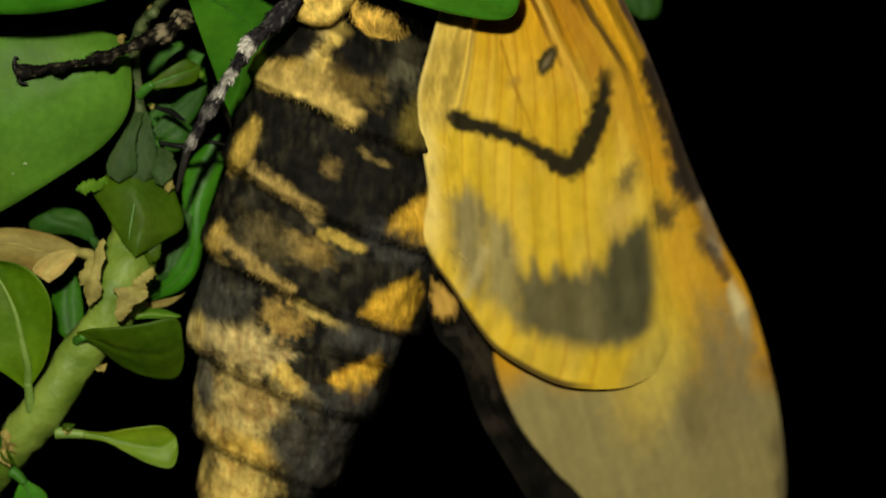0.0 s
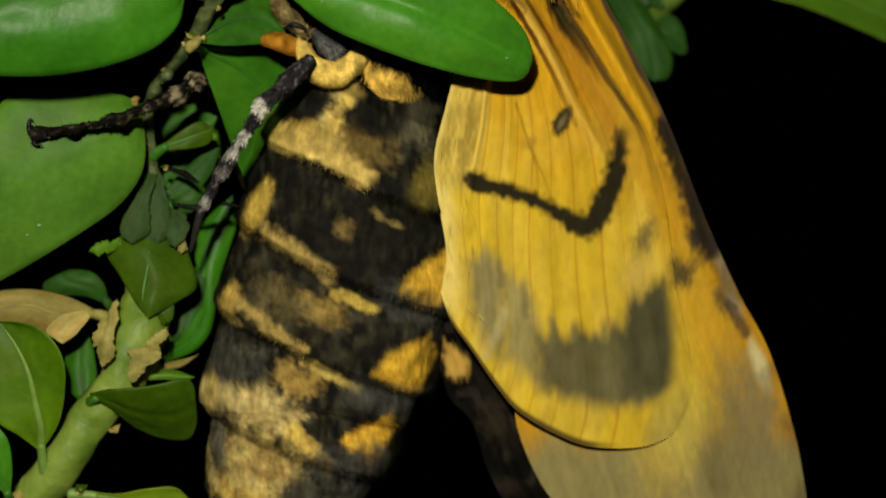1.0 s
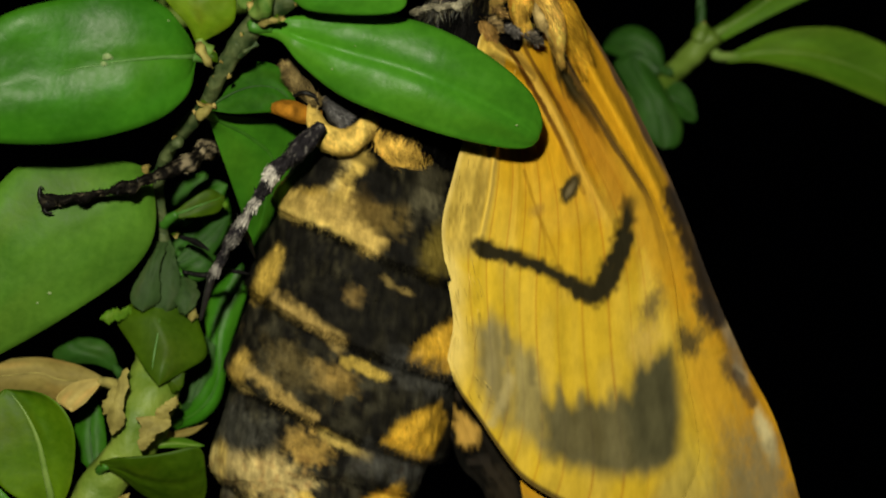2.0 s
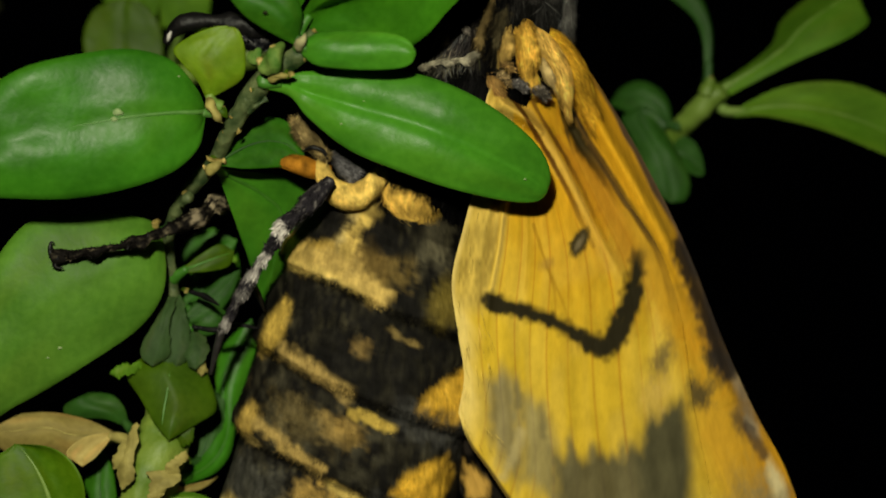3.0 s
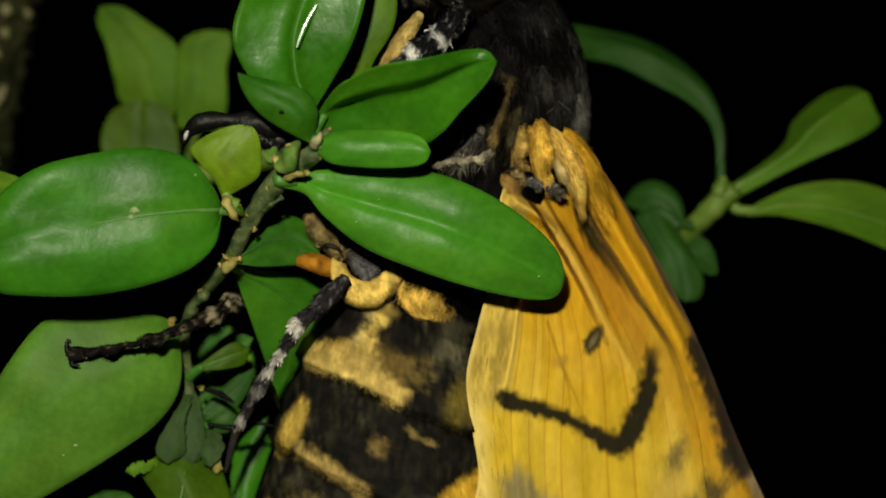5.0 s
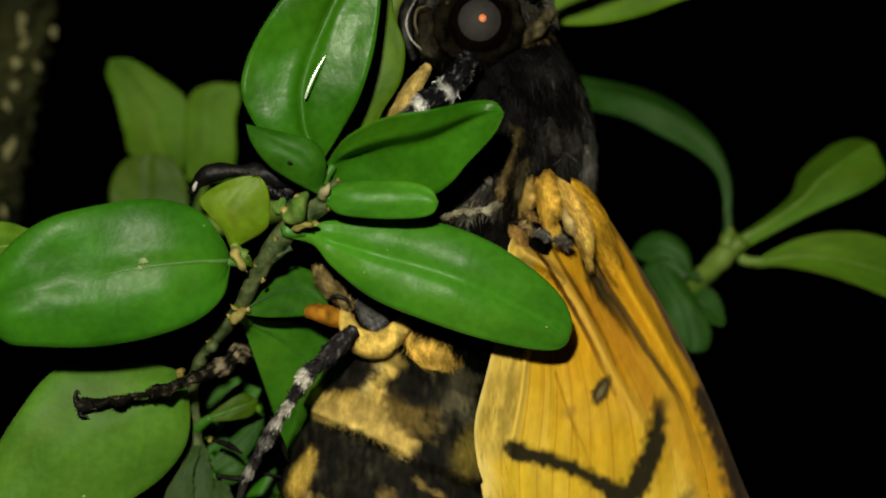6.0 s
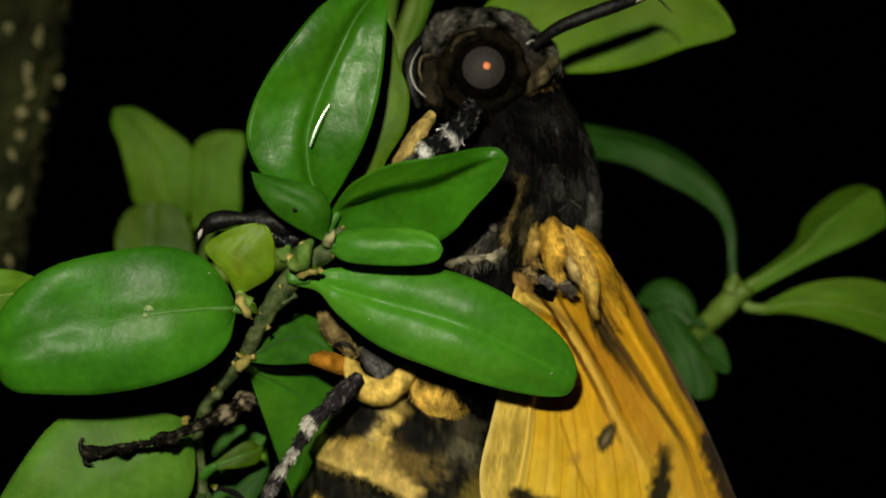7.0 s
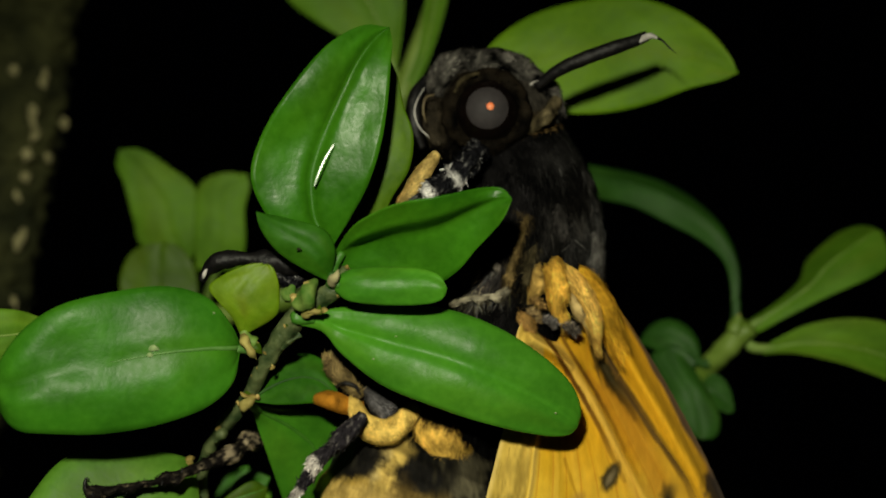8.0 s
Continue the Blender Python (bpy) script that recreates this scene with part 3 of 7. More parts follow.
blade(twig, [(-25.4, -4.4, -27.21), (-26.63, -5.0, -26.06), (-28.43, -5.6, -24.6), (-29.84, -6.0, -21.84), (-29.81, -6.0, -19.53), (-28.08, -6.0, -18.06)], [(-25.24, -4.4, -27.21), (-23.94, -5.0, -25.14), (-23.43, -5.4, -22.86), (-23.43, -5.8, -20.75), (-24.3, -6.0, -19.11), (-25.81, -6.0, -18.24), (-28.08, -6.0, -18.06)],
      (0.1, -1, 0.1), 0.4, 0.6, mid=0.6, material=LEAF_MOSS, rib=RIB_PALE, seed=15.0, label="green leaf with a pale midrib", stalk=(-25.08, -3.6, -29.25), rib_size=2.4)
blade(twig, [(-22.63, -2.0, -24.46), (-23.87, -1.5, -23.35), (-24.17, -1.0, -21.84), (-23.84, -0.5, -20.32), (-23.0, -0.5, -19.04)], [(-22.4, -2.0, -24.38), (-21.87, -1.5, -22.94), (-22.0, -1.0, -21.43), (-22.38, -0.5, -20.07), (-23.0, -0.5, -19.04)],
      (0.2, -1, 0), 0.3, -0.4, material=LEAF_DARK, seed=16.0, stalk=(-22.16, -2.6, -25.07), rib_size=0.6, label="small dark green leaf")
blade(twig, [(-22.0, -2.0, -17.66), (-23.68, -2.4, -16.72), (-25.94, -2.8, -16.18), (-29.35, -3.2, -16.32), (-30.9, -3.2, -17.58)], [(-22.0, -2.0, -18.36), (-23.7, -2.4, -19.19), (-25.0, -2.8, -19.38), (-26.32, -3.0, -18.66), (-28.99, -3.2, -18.93), (-30.9, -3.2, -17.58)],
      (0, -1, 0.4), 0.4, -0.9, material=LEAF_DRY, rib=SCAR, seed=17.0, label="withered tan leaf curled at its end", stalk=(-21.0, -2.2, -18.41), rib_size=0.6, crinkle=1.8)
blade(twig, [(-21.99, -3.4, -17.6), (-23.45, -4.0, -17.85), (-24.51, -4.6, -18.52), (-24.72, -4.8, -19.12), (-23.73, -4.8, -19.77)], [(-21.92, -3.4, -17.92), (-22.3, -4.0, -18.62), (-22.91, -4.6, -19.32), (-23.73, -4.8, -19.77)],
      (0.1, -1, 0.3), 0.3, 0.4, material=LEAF_SCRAP, rib=SCAR, seed=18.0, label="curled pale scrap of withered leaf", stalk=(-21.14, -2.6, -18.17), rib_size=0, crinkle=1.8)
blade(twig, [(-21.37, 0.0, -17.58), (-22.86, 0.0, -17.11), (-25.23, 0.0, -17.05), (-25.69, 0.0, -16.18), (-24.03, 0.0, -15.17)], [(-21.21, 0.0, -17.18), (-21.55, 0.0, -16.14), (-22.45, 0.0, -15.36), (-24.03, 0.0, -15.17)], (0, -1, 0.35), 0.9, -0.6, crinkle=0.2, material=LEAF_DEEP, seed=19.0, stalk=(-20.57, -1.0, -18.16), rib_size=0, label="small round dark green leaf")
blade(twig, [(-22.14, -3.0, -30.31), (-20.19, -3.0, -30.5), (-18.24, -3.0, -30.21), (-16.28, -3.0, -30.07), (-15.35, -3.0, -30.74)], [(-22.15, -3.0, -30.79), (-20.2, -3.0, -31.13), (-18.64, -3.0, -31.96), (-17.07, -3.0, -32.75), (-15.59, -3.0, -32.98), (-15.19, -3.0, -31.78), (-15.35, -3.0, -30.74)],
      (0, -1, 0.35), 0.3, 0.5, material=LEAF_YOUNG, rib=RIB_PALE, seed=20.0, label="narrow young green leaf", stalk=(-23.63, -3.0, -30.48), rib_size=0.8)
blade(twig, [(-17.16, -1.6, -6.27), (-15.79, -1.6, -5.29), (-14.63, -1.4, -4.7), (-13.69, -1.0, -5.18)], [(-17.16, -1.6, -6.74), (-15.4, -1.6, -6.58), (-14.06, -1.2, -6.2), (-13.69, -1.0, -5.18)], (0, -1, 0.3), 0.2, -0.2, material=LEAF_OLIVE, rib=RIB, seed=21.0, stalk=(-17.97, -1.0, -7.16), label="small light green side leaf")
blade(twig, [(-17.33, 0.0, -9.9), (-16.39, 0.5, -8.54), (-14.85, 1.0, -7.16), (-13.5, 1.5, -6.58)], [(-17.21, 0.0, -10.3), (-15.4, 0.5, -9.93), (-14.05, 1.0, -8.36), (-13.5, 1.5, -6.58)], (0, -1, 0.3), 0.2, -0.3, material=LEAF_DEEP, seed=22.0, stalk=(-17.92, 0.0, -10.49), label="small dark green side leaf")
blade(twig, [(-17.24, 1.0, -10.36), (-16.59, 0.5, -9.13), (-15.4, 0.5, -8.73), (-14.45, 1.0, -9.56)], [(-17.16, 1.0, -10.84), (-15.99, 0.5, -11.2), (-15.0, 0.5, -10.8), (-14.45, 1.0, -9.56)], (0, -1, 0.3), 0.2, -0.3, material=LEAF_DEEP, seed=27.0, stalk=(-17.92, 0.0, -10.89), label="small dark green side leaf")
blade(twig, [(-16.66, 1.0, -20.39), (-16.56, 2.0, -18.1), (-15.85, 3.0, -16.19), (-14.93, 4.0, -14.25)], [(-16.27, 1.0, -20.39), (-14.96, 2.0, -18.49), (-14.65, 3.0, -16.18), (-14.93, 4.0, -14.25)], (0.1, -1, 0.1), 0.2, -0.3, material=LEAF_DEEP, seed=23.0, stalk=(-18.03, -1.0, -20.53), label="small dark green side leaf")
blade(twig, [(-18.59, -3.0, -22.14), (-17.46, -2.6, -21.95), (-16.34, -2.2, -22.01), (-14.99, -2.0, -22.42)], [(-18.59, -3.0, -22.53), (-17.27, -2.6, -22.58), (-15.95, -2.2, -22.64), (-14.99, -2.0, -22.42)], (0, -1, 0.5), 0.2, 0.2, material=LEAF_PALE, rib=RIB_PALE, seed=24.0, stalk=(-19.17, -3.0, -22.22), label="narrow light green bract")
blade(twig, [(-17.46, -2.6, -21.48), (-16.36, -2.0, -21.32), (-15.23, -1.5, -21.07), (-14.77, -1.4, -20.84)], [(-17.46, -2.6, -21.8), (-15.97, -2.0, -21.72), (-14.77, -1.4, -20.84)], (0, -1, 0.5), 0.1, 0.1, material=LEAF_DRY, rib=SCAR, seed=28.0, stalk=(-18.19, -3.0, -21.43), rib_size=0, label="narrow dry bract")
blade(twig, [(-26.05, -3.0, -33.81), (-26.58, -3.0, -35.01), (-26.79, -3.0, -36.61), (-25.65, -3.0, -39.02)], [(-25.78, -3.0, -33.8), (-24.42, -3.0, -34.8), (-24.25, -3.0, -36.6), (-25.65, -3.0, -39.02)], (0, -1, 0.2), 0.2, -0.3, seed=25.0, stalk=(-26.75, -3.0, -33.21), label="small green lower leaf")
blade(twig, [(-27.51, -5.0, -30.21), (-29.33, -5.5, -28.57), (-29.6, -6.0, -26.54), (-28.44, -6.0, -24.8)], [(-27.32, -5.0, -30.21), (-27.1, -5.5, -28.17), (-27.31, -6.0, -26.14), (-28.44, -6.0, -24.8)], (0, -1, 0.2), 0.2, -0.3, seed=26.0, stalk=(-27.49, -3.0, -31.8), label="small green lower leaf")

blade(twig, [(-17.11, 2.0, -6.31), (-16.36, 2.5, -4.93), (-15.21, 3.0, -4.14), (-13.81, 3.0, -4.53)], [(-17.11, 2.0, -6.78), (-15.97, 2.5, -7.04), (-14.62, 3.0, -6.34), (-13.81, 3.0, -4.53)], (0, -1, 0.3), 0.3, -0.3, material=LEAF_DARK, seed=44.0, rib_size=0, stalk=(-17.6, 1.0, -7.05), label="small dim green leaf behind the leg")
blade(twig, [(-17.83, 3.0, -9.57), (-16.88, 3.5, -8.59), (-15.52, 4.0, -8.41), (-14.43, 4.0, -9.13)], [(-17.83, 3.0, -10.17), (-16.68, 3.5, -11.01), (-15.32, 4.0, -10.83), (-14.43, 4.0, -9.13)], (0, -1, 0.2), 0.3, -0.3, material=LEAF_DARK, seed=45.0, rib_size=0, stalk=(-18.29, 1.0, -10.23), label="small dim green leaf behind the leg")
blade(twig, [(-16.02, 3.0, -6.35), (-15.46, 3.5, -5.36), (-14.58, 4.0, -5.25), (-13.9, 4.0, -5.97)], [(-16.02, 3.0, -6.83), (-15.27, 3.5, -7.77), (-14.31, 4.0, -7.39), (-13.9, 4.0, -5.97)], (0, -1, 0.2), 0.3, -0.3, material=LEAF_PALE, seed=46.0, rib_size=0, stalk=(-16.91, 2.0, -7.1), label="small light green leaf behind the leg")
blade(twig, [(-17.64, 3.6, -11.49), (-18.81, 4.0, -9.1), (-18.6, 4.4, -6.29), (-17.35, 4.8, -4.35), (-15.67, 5.0, -3.7)], [(-16.43, 3.6, -11.69), (-14.45, 4.0, -10.08), (-13.76, 4.4, -7.47), (-14.2, 4.8, -5.06), (-15.67, 5.0, -3.7)], (0, -1, 0.2), 0.3, -0.4, material=LEAF_DARK, seed=47.0, stalk=(-17.68, 1.0, -12.49), label="dim green leaf between the stem and the leg", rib_size=0.5)
# small buds and leaf scars along the upper stem
for line, radii, tone, label in (
        ([(-10.6, -12.6, 6.9), (-10.2, -13.4, 7.4), (-9.8, -13.6, 8.0), (-9.5, -13.2, 8.5)], [0.35, 0.6, 0.58, 0.15], BUD, "round pale green bud"),
        ([(-11.5, -12.0, 7.2), (-11.3, -12.7, 7.7), (-11.1, -12.8, 8.2)], [0.2, 0.38, 0.22], BUD, "small pale green bud"),
        ([(-10.5, -12.4, 6.3), (-9.8, -13.0, 6.4), (-9.1, -12.9, 6.6)], [0.15, 0.26, 0.12], SCAR, "small straw-coloured bud"),
        ([(-8.5, -13.8, 8.3), (-8.25, -14.3, 8.7), (-8.1, -14.2, 9.1)], [0.14, 0.3, 0.14], LICHEN, "pale crusty leaf scar"),
        ([(-14.4, -10.8, 5.0), (-14.1, -11.4, 4.5), (-13.9, -11.4, 3.9), (-13.6, -11.0, 3.5)], [0.2, 0.34, 0.34, 0.15], SCAR, "pale crusty leaf scar"),
        ([(-12.1, -10.2, 4.0), (-11.5, -10.7, 4.55), (-10.7, -10.7, 5.05)], [0.12, 0.22, 0.08], STEM_GREY, "grey crusty leaf scar"),
        ([(-14.8, -8.4, 0.3), (-14.4, -8.9, 0.6), (-14.0, -8.7, 0.95)], [0.14, 0.28, 0.14], SCAR, "small straw-coloured bud"),
        ([(-16.9, -5.8, -1.9), (-16.5, -6.0, -1.5), (-16.2, -5.8, -1.2)], [0.15, 0.24, 0.12], STEM_GREY, "grey crusty leaf scar")):
    tube("bud", line, radii, tone, twig, label, count=30, sides=20, rough=0.7)
# torn dry scabs and bracts on the swollen node
for edge_a, edge_b, tone in (
        ([(-20.49, -4.2, -17.06), (-20.7, -5.0, -18.28), (-21.14, -5.2, -19.42), (-21.3, -5.2, -20.38), (-20.95, -5.0, -21.3)], [(-20.03, -4.2, -16.75), (-19.86, -5.0, -17.89), (-20.19, -5.4, -19.0), (-20.02, -5.6, -20.13), (-20.95, -5.0, -21.3)], SCAR),
        ([(-19.26, -5.6, -19.97), (-18.93, -5.8, -20.87), (-19.16, -5.8, -21.79), (-18.81, -5.6, -22.29)], [(-17.01, -5.2, -19.86), (-17.1, -5.8, -20.7), (-17.93, -5.9, -21.23), (-18.81, -5.6, -22.29)], SCAR),
        ([(-18.19, -5.6, -20.12), (-17.79, -5.7, -19.48), (-17.29, -5.4, -18.98), (-16.57, -5.0, -18.57)], [(-17.22, -5.4, -20.22), (-16.9, -5.5, -19.58), (-16.7, -5.2, -19.24), (-16.57, -5.0, -18.57)], SCAR),
        ([(-21.06, -4.6, -17.95), (-21.32, -5.0, -18.67), (-21.63, -5.0, -19.29), (-21.55, -5.0, -19.91)], [(-20.52, -4.6, -18.18), (-20.6, -5.2, -18.95), (-20.83, -5.2, -19.49), (-21.55, -5.0, -19.91)], SCAR),
        ([(-20.02, -2.0, -12.74), (-20.91, -2.6, -12.97), (-21.63, -3.0, -13.05), (-22.02, -3.0, -13.56)], [(-20.02, -2.0, -13.33), (-20.72, -2.6, -13.67), (-21.44, -3.0, -13.79), (-22.02, -3.0, -13.56)], LEAF_PALE),
        ([(-16.33, -2.0, -12.75), (-15.97, -2.4, -12.56), (-15.59, -2.4, -12.79), (-15.45, -2.2, -13.47)], [(-16.33, -2.0, -13.22), (-16.05, -2.4, -13.49), (-15.74, -2.4, -13.73), (-15.45, -2.2, -13.47)], SCAR),
        ([(-17.84, -2.6, -18.34), (-17.48, -3.0, -17.5), (-16.82, -3.0, -17.11), (-16.24, -3.0, -17.3)], [(-17.65, -2.6, -19.32), (-17.02, -3.0, -18.67), (-16.43, -3.0, -18.08), (-16.24, -3.0, -17.3)], LEAF_OLIVE)):
    blade(twig, edge_a, edge_b, (0, -1, 0.3), 0.15, -0.2, groove=0.0, material=tone, seed=edge_a[0][0], rib_size=0, crinkle=1.5, jag=0.3, label="torn papery tan scab at the node", name="bract")

# specks and a wet streak on the leaves
def speck(at, size, material, name="speck", label=""):
    v, f = tube_mesh([np.array(at) + (-size, 0, 0), np.array(at) + (0, -size * 0.3, size * 0.2), np.array(at) + (size, 0, 0)], [size * 0.4, size * 0.8, size * 0.4], 8, 9, 0.5, size * 0.8, at[0])
    part(name, v, f, material, twig, label)


speck((-10.51, -15.4, 10.34), 0.16, BARK, label="dark speck")
speck((-10.33, -14.35, 17.77), 0.18, RUST, label="rusty spot")
def wet_streak(low, high, half, material):
    """A thin lens of water lying in the groove of a leaf."""
    low, high = np.array(low), np.array(high)
    way = unit(high - low)
    n = unit(np.array((0.018, -0.995, 0.07)) - way * (np.array((0.018, -0.995, 0.07)) @ way))
    side = np.cross(way, n)
    rows, cols = 30, 13
    u, v = np.linspace(-1, 1, rows)[:, None], np.linspace(-1, 1, cols)[None]
    w = half * np.sqrt(np.maximum(1 - u**2, 0.0004))
    top = (low + high) / 2 + way * (u * np.linalg.norm(high - low) / 2 * np.ones_like(v))[..., None] + side * (w * v + 0.12 * u * u)[..., None] + n * (0.05 * (1 - u**2) * (1 - v**2) + 0.03)[..., None]
    under = top - n * 0.12
    v2 = np.vstack([top.reshape(-1, 3), under.reshape(-1, 3)])
    part("wet_streak", v2, grid_faces(rows, cols) + [tuple(reversed(q)) for q in grid_faces(rows, cols, first=rows * cols)], material, twig, "wet white glint")


wet_streak((-9.7, -14.85, 14.5), (-8.4, -14.85, 17.3), 0.2, WET)
for at, size in (((-20.08, -13.4, 4.03), 0.34), ((-20.29, -13.4, 3.63), 0.2), ((-16.3, -12.8, 6.43), 0.1)):
    speck(on_leaf(2.0, at, 0.0), size, DUST, "dust_speck", "pale dust speck")

for leaf_seed, at, size in ((3.0, (-25.03, -6.0, -11.6), 0.13), (3.0, (-25.83, -6.0, -12.26), 0.1), (3.0, (-23.08, -6.0, -9.01), 0.08), (1.0, (-5.86, -11.0, 3.43), 0.1), (1.0, (-4.39, -11.0, 4.91), 0.08), (1.0, (6.1, -10.0, -0.12), 0.1)):
    speck(on_leaf(leaf_seed, at, 0.0), size, DUST, "dust_speck", "pale dust speck")

# the branch behind the moth, with its shoots
branch = thing("box_branch", "far box branch with narrow light green leaves", "branch", (17.55, 14.0, 2.66))
tube("stem", [(-42.43, 56.0, 1.05), (-31.36, 40.0, 3.96), (-23.5, 26.0, 6.8), (-16.8, 23.0, 8.95), (-12.0, 22.5, 9.9), (-8.5, 21.0, 9.97), (-4.9, 21.0, 9.4), (-0.38, 19.0, 6.73), (5.17, 18.0, 3.58), (13.55, 18.0, 0.95), (16.76, 17.0, 1.83)], [1.6, 1.2, 1.0, 0.95, 0.9, 0.85, 0.95], STEM_YOUNG, branch, count=90, rough=0.25)
tube("shoot", [(16.54, 17.0, 1.5), (18.23, 15.4, 2.95), (20.14, 13.2, 5.0), (21.8, 12.5, 6.6)], [0.7, 0.78, 0.85, 0.8], STEM_YOUNG, branch, "thick pale green shoot", rough=0.25, count=40, sides=20)
tube("bud", [(20.54, 12.2, 6.1), (20.88, 12.2, 6.9), (20.96, 12.2, 7.4)], [0.5, 0.6, 0.35], STEM_YOUNG, branch, count=14, rough=0.2)
node_scars(branch, (20.96, 12.0, 7.41), 0.3, 3, 7)
blade(branch, [(20.94, 12.5, 7.69), (21.34, 13.0, 9.51), (21.31, 13.5, 11.69), (20.38, 14.0, 14.31), (18.93, 15.0, 16.34), (16.85, 16.0, 17.95), (13.88, 17.0, 19.15), (9.99, 18.0, 20.0)], [(20.55, 12.5, 7.6), (20.56, 12.6, 9.92), (20.01, 13.0, 11.87), (18.35, 13.6, 13.63), (15.84, 14.4, 15.2), (13.76, 15.4, 16.37), (11.65, 16.4, 17.02), (9.99, 18.0, 17.35)],
      (0.3, -1, 0.3), 0.2, -0.3, fold=-0.7, groove=0.05, material=LEAF_DEEP, seed=31.0, label="long green leaf arching over", stalk=(20.82, 12.6, 6.71))
blade(branch, [(21.59, 12.6, 7.1), (24.06, 12.8, 8.74), (26.04, 13.2, 10.61), (26.96, 13.6, 12.57), (28.74, 14.0, 14.32), (30.28, 14.2, 15.21), (31.58, 14.2, 15.08), (32.36, 14.2, 13.92)], [(22.45, 12.6, 6.16), (25.28, 12.4, 7.61), (27.63, 12.4, 8.77), (30.65, 12.6, 10.07), (32.22, 13.0, 10.95), (33.03, 13.4, 11.71), (32.8, 13.8, 12.59), (32.36, 14.2, 13.92)],
      (0.1, -1, 0.3), 0.2, -0.2, fold=0.3, mid=0.42, back=3.2, material=LEAF_PALE, rib=RIB_PALE, seed=32.0, label="light green spoon-shaped leaf", stalk=(21.04, 12.6, 6.07))
blade(branch, [(22.72, 12.6, 4.92), (23.95, 12.8, 5.57), (26.12, 13.0, 6.44), (28.75, 13.4, 6.80), (31.40, 13.8, 6.61), (33.98, 14.2, 5.85), (37.61, 14.6, 3.92), (39.87, 15.0, 1.77)], [(22.85, 12.6, 4.45), (24.78, 12.6, 4.45), (27.38, 12.8, 3.82), (30.02, 13.2, 2.98), (33.87, 13.6, 1.44), (37.10, 14.2, 0.46), (39.87, 15.0, 1.77)],
      (0, -1, 0.35), 0.4, 0.7, fold=0.3, material=LEAF_PALE, rib=RIB_PALE, seed=33.0, label="light green leaf with a bright rim", stalk=(21.78, 12.6, 5.26), rib_size=0.7)
blade(branch, [(18.33, 14.0, 3.87), (18.06, 14.4, 5.7), (17.19, 14.8, 6.88), (15.93, 15.2, 7.37), (14.44, 15.6, 6.82), (13.63, 15.8, 5.52)], [(18.07, 14.0, 3.61), (16.69, 14.0, 4.47), (15.01, 14.6, 4.92), (13.63, 15.8, 5.52)], (0, -1, 0.4), 0.4, -0.5, material=LEAF_DEEP, seed=34.0, stalk=(18.8, 13.6, 3.86), label="dark green rounded leaf", rib_size=0.5)
blade(branch, [(15.82, 14.0, 5.33), (14.51, 13.8, 4.59), (15.0, 13.4, 3.29), (15.82, 13.0, 1.57), (16.73, 12.6, -0.99), (18.04, 12.4, -1.97)], [(16.47, 14.0, 5.34), (17.71, 13.4, 3.51), (18.8, 12.8, 1.58), (19.55, 12.6, -0.35), (19.19, 12.4, -1.71), (18.04, 12.4, -1.97)], (0.1, -1, 0.15), 0.4, -0.5, material=LEAF_DEEP, seed=35.0, stalk=(17.77, 14.0, 3.74), label="dark green leaf hanging under the shoot", rib_size=0.8)
blade(branch, [(18.03, 13.6, 2.23), (19.0, 13.4, 2.87), (19.86, 13.4, 2.44), (20.42, 13.4, 1.46), (20.67, 13.4, 0.6)], [(18.03, 13.6, 1.58), (18.57, 13.4, 0.72), (19.64, 13.4, 0.08), (20.5, 13.4, -0.0), (20.67, 13.4, 0.6)], (0, -1, 0.3), 0.2, 0.4, material=LEAF_DEEP, seed=36.0, stalk=(17.64, 14.0, 2.66), label="small dark green leaf under the shoot")
# upper shoots, lost behind the head
tube("shoot", [(-7.65, 21.0, 5.99), (-6.6, 17.0, 12.92), (-5.43, 15.0, 20.69), (-4.84, 14.6, 24.18), (-3.66, 15.0, 27.79), (-1.9, 16.0, 33.34), (-0.78, 17.0, 39.88)], [0.9, 1.2, 1.25, 1.0, 0.75, 0.7, 0.6], STEM_YOUNG, branch, "upright light green shoot", rough=0.1)
blade(branch, [(-5.09, 14.0, 23.65), (-4.21, 14.0, 25.86), (-3.34, 14.2, 28.54), (-2.9, 14.6, 32.17), (-2.33, 15.0, 36.73), (-1.21, 15.0, 39.87)], [(-4.48, 14.0, 23.65), (-3.07, 14.0, 26.29), (-2.02, 14.2, 28.98), (-1.23, 14.6, 31.94), (-0.56, 15.0, 35.82), (-1.21, 15.0, 39.87)], (0.1, -1, 0), 0.2, 0.3, material=LEAF_PALE, rib=RIB_PALE, seed=37.0, stalk=(-5.03, 14.8, 22.66), label="upright light green leaf", rib_size=0.5)
blade(twig, [(-6.8, -8.6, 11.5), (-7.2, -9.2, 14.0), (-7.3, -9.6, 16.8), (-7.4, -9.8, 19.3), (-7.0, -9.8, 21.5), (-6.2, -9.8, 23.0), (-4.9, -9.8, 23.7)], [(-5.6, -8.6, 11.5), (-4.9, -9.0, 14.0), (-3.6, -9.4, 16.2), (-3.3, -9.6, 18.5), (-3.95, -9.6, 20.5), (-4.3, -9.6, 22.3), (-4.9, -9.8, 23.7)], (-0.1, -1, 0), 0.15, -0.2, material=LEAF_MOSS, seed=38.0, stalk=(-8.23, -10.0, 9.26), label="olive green leaf behind the foreleg", rib_size=0)
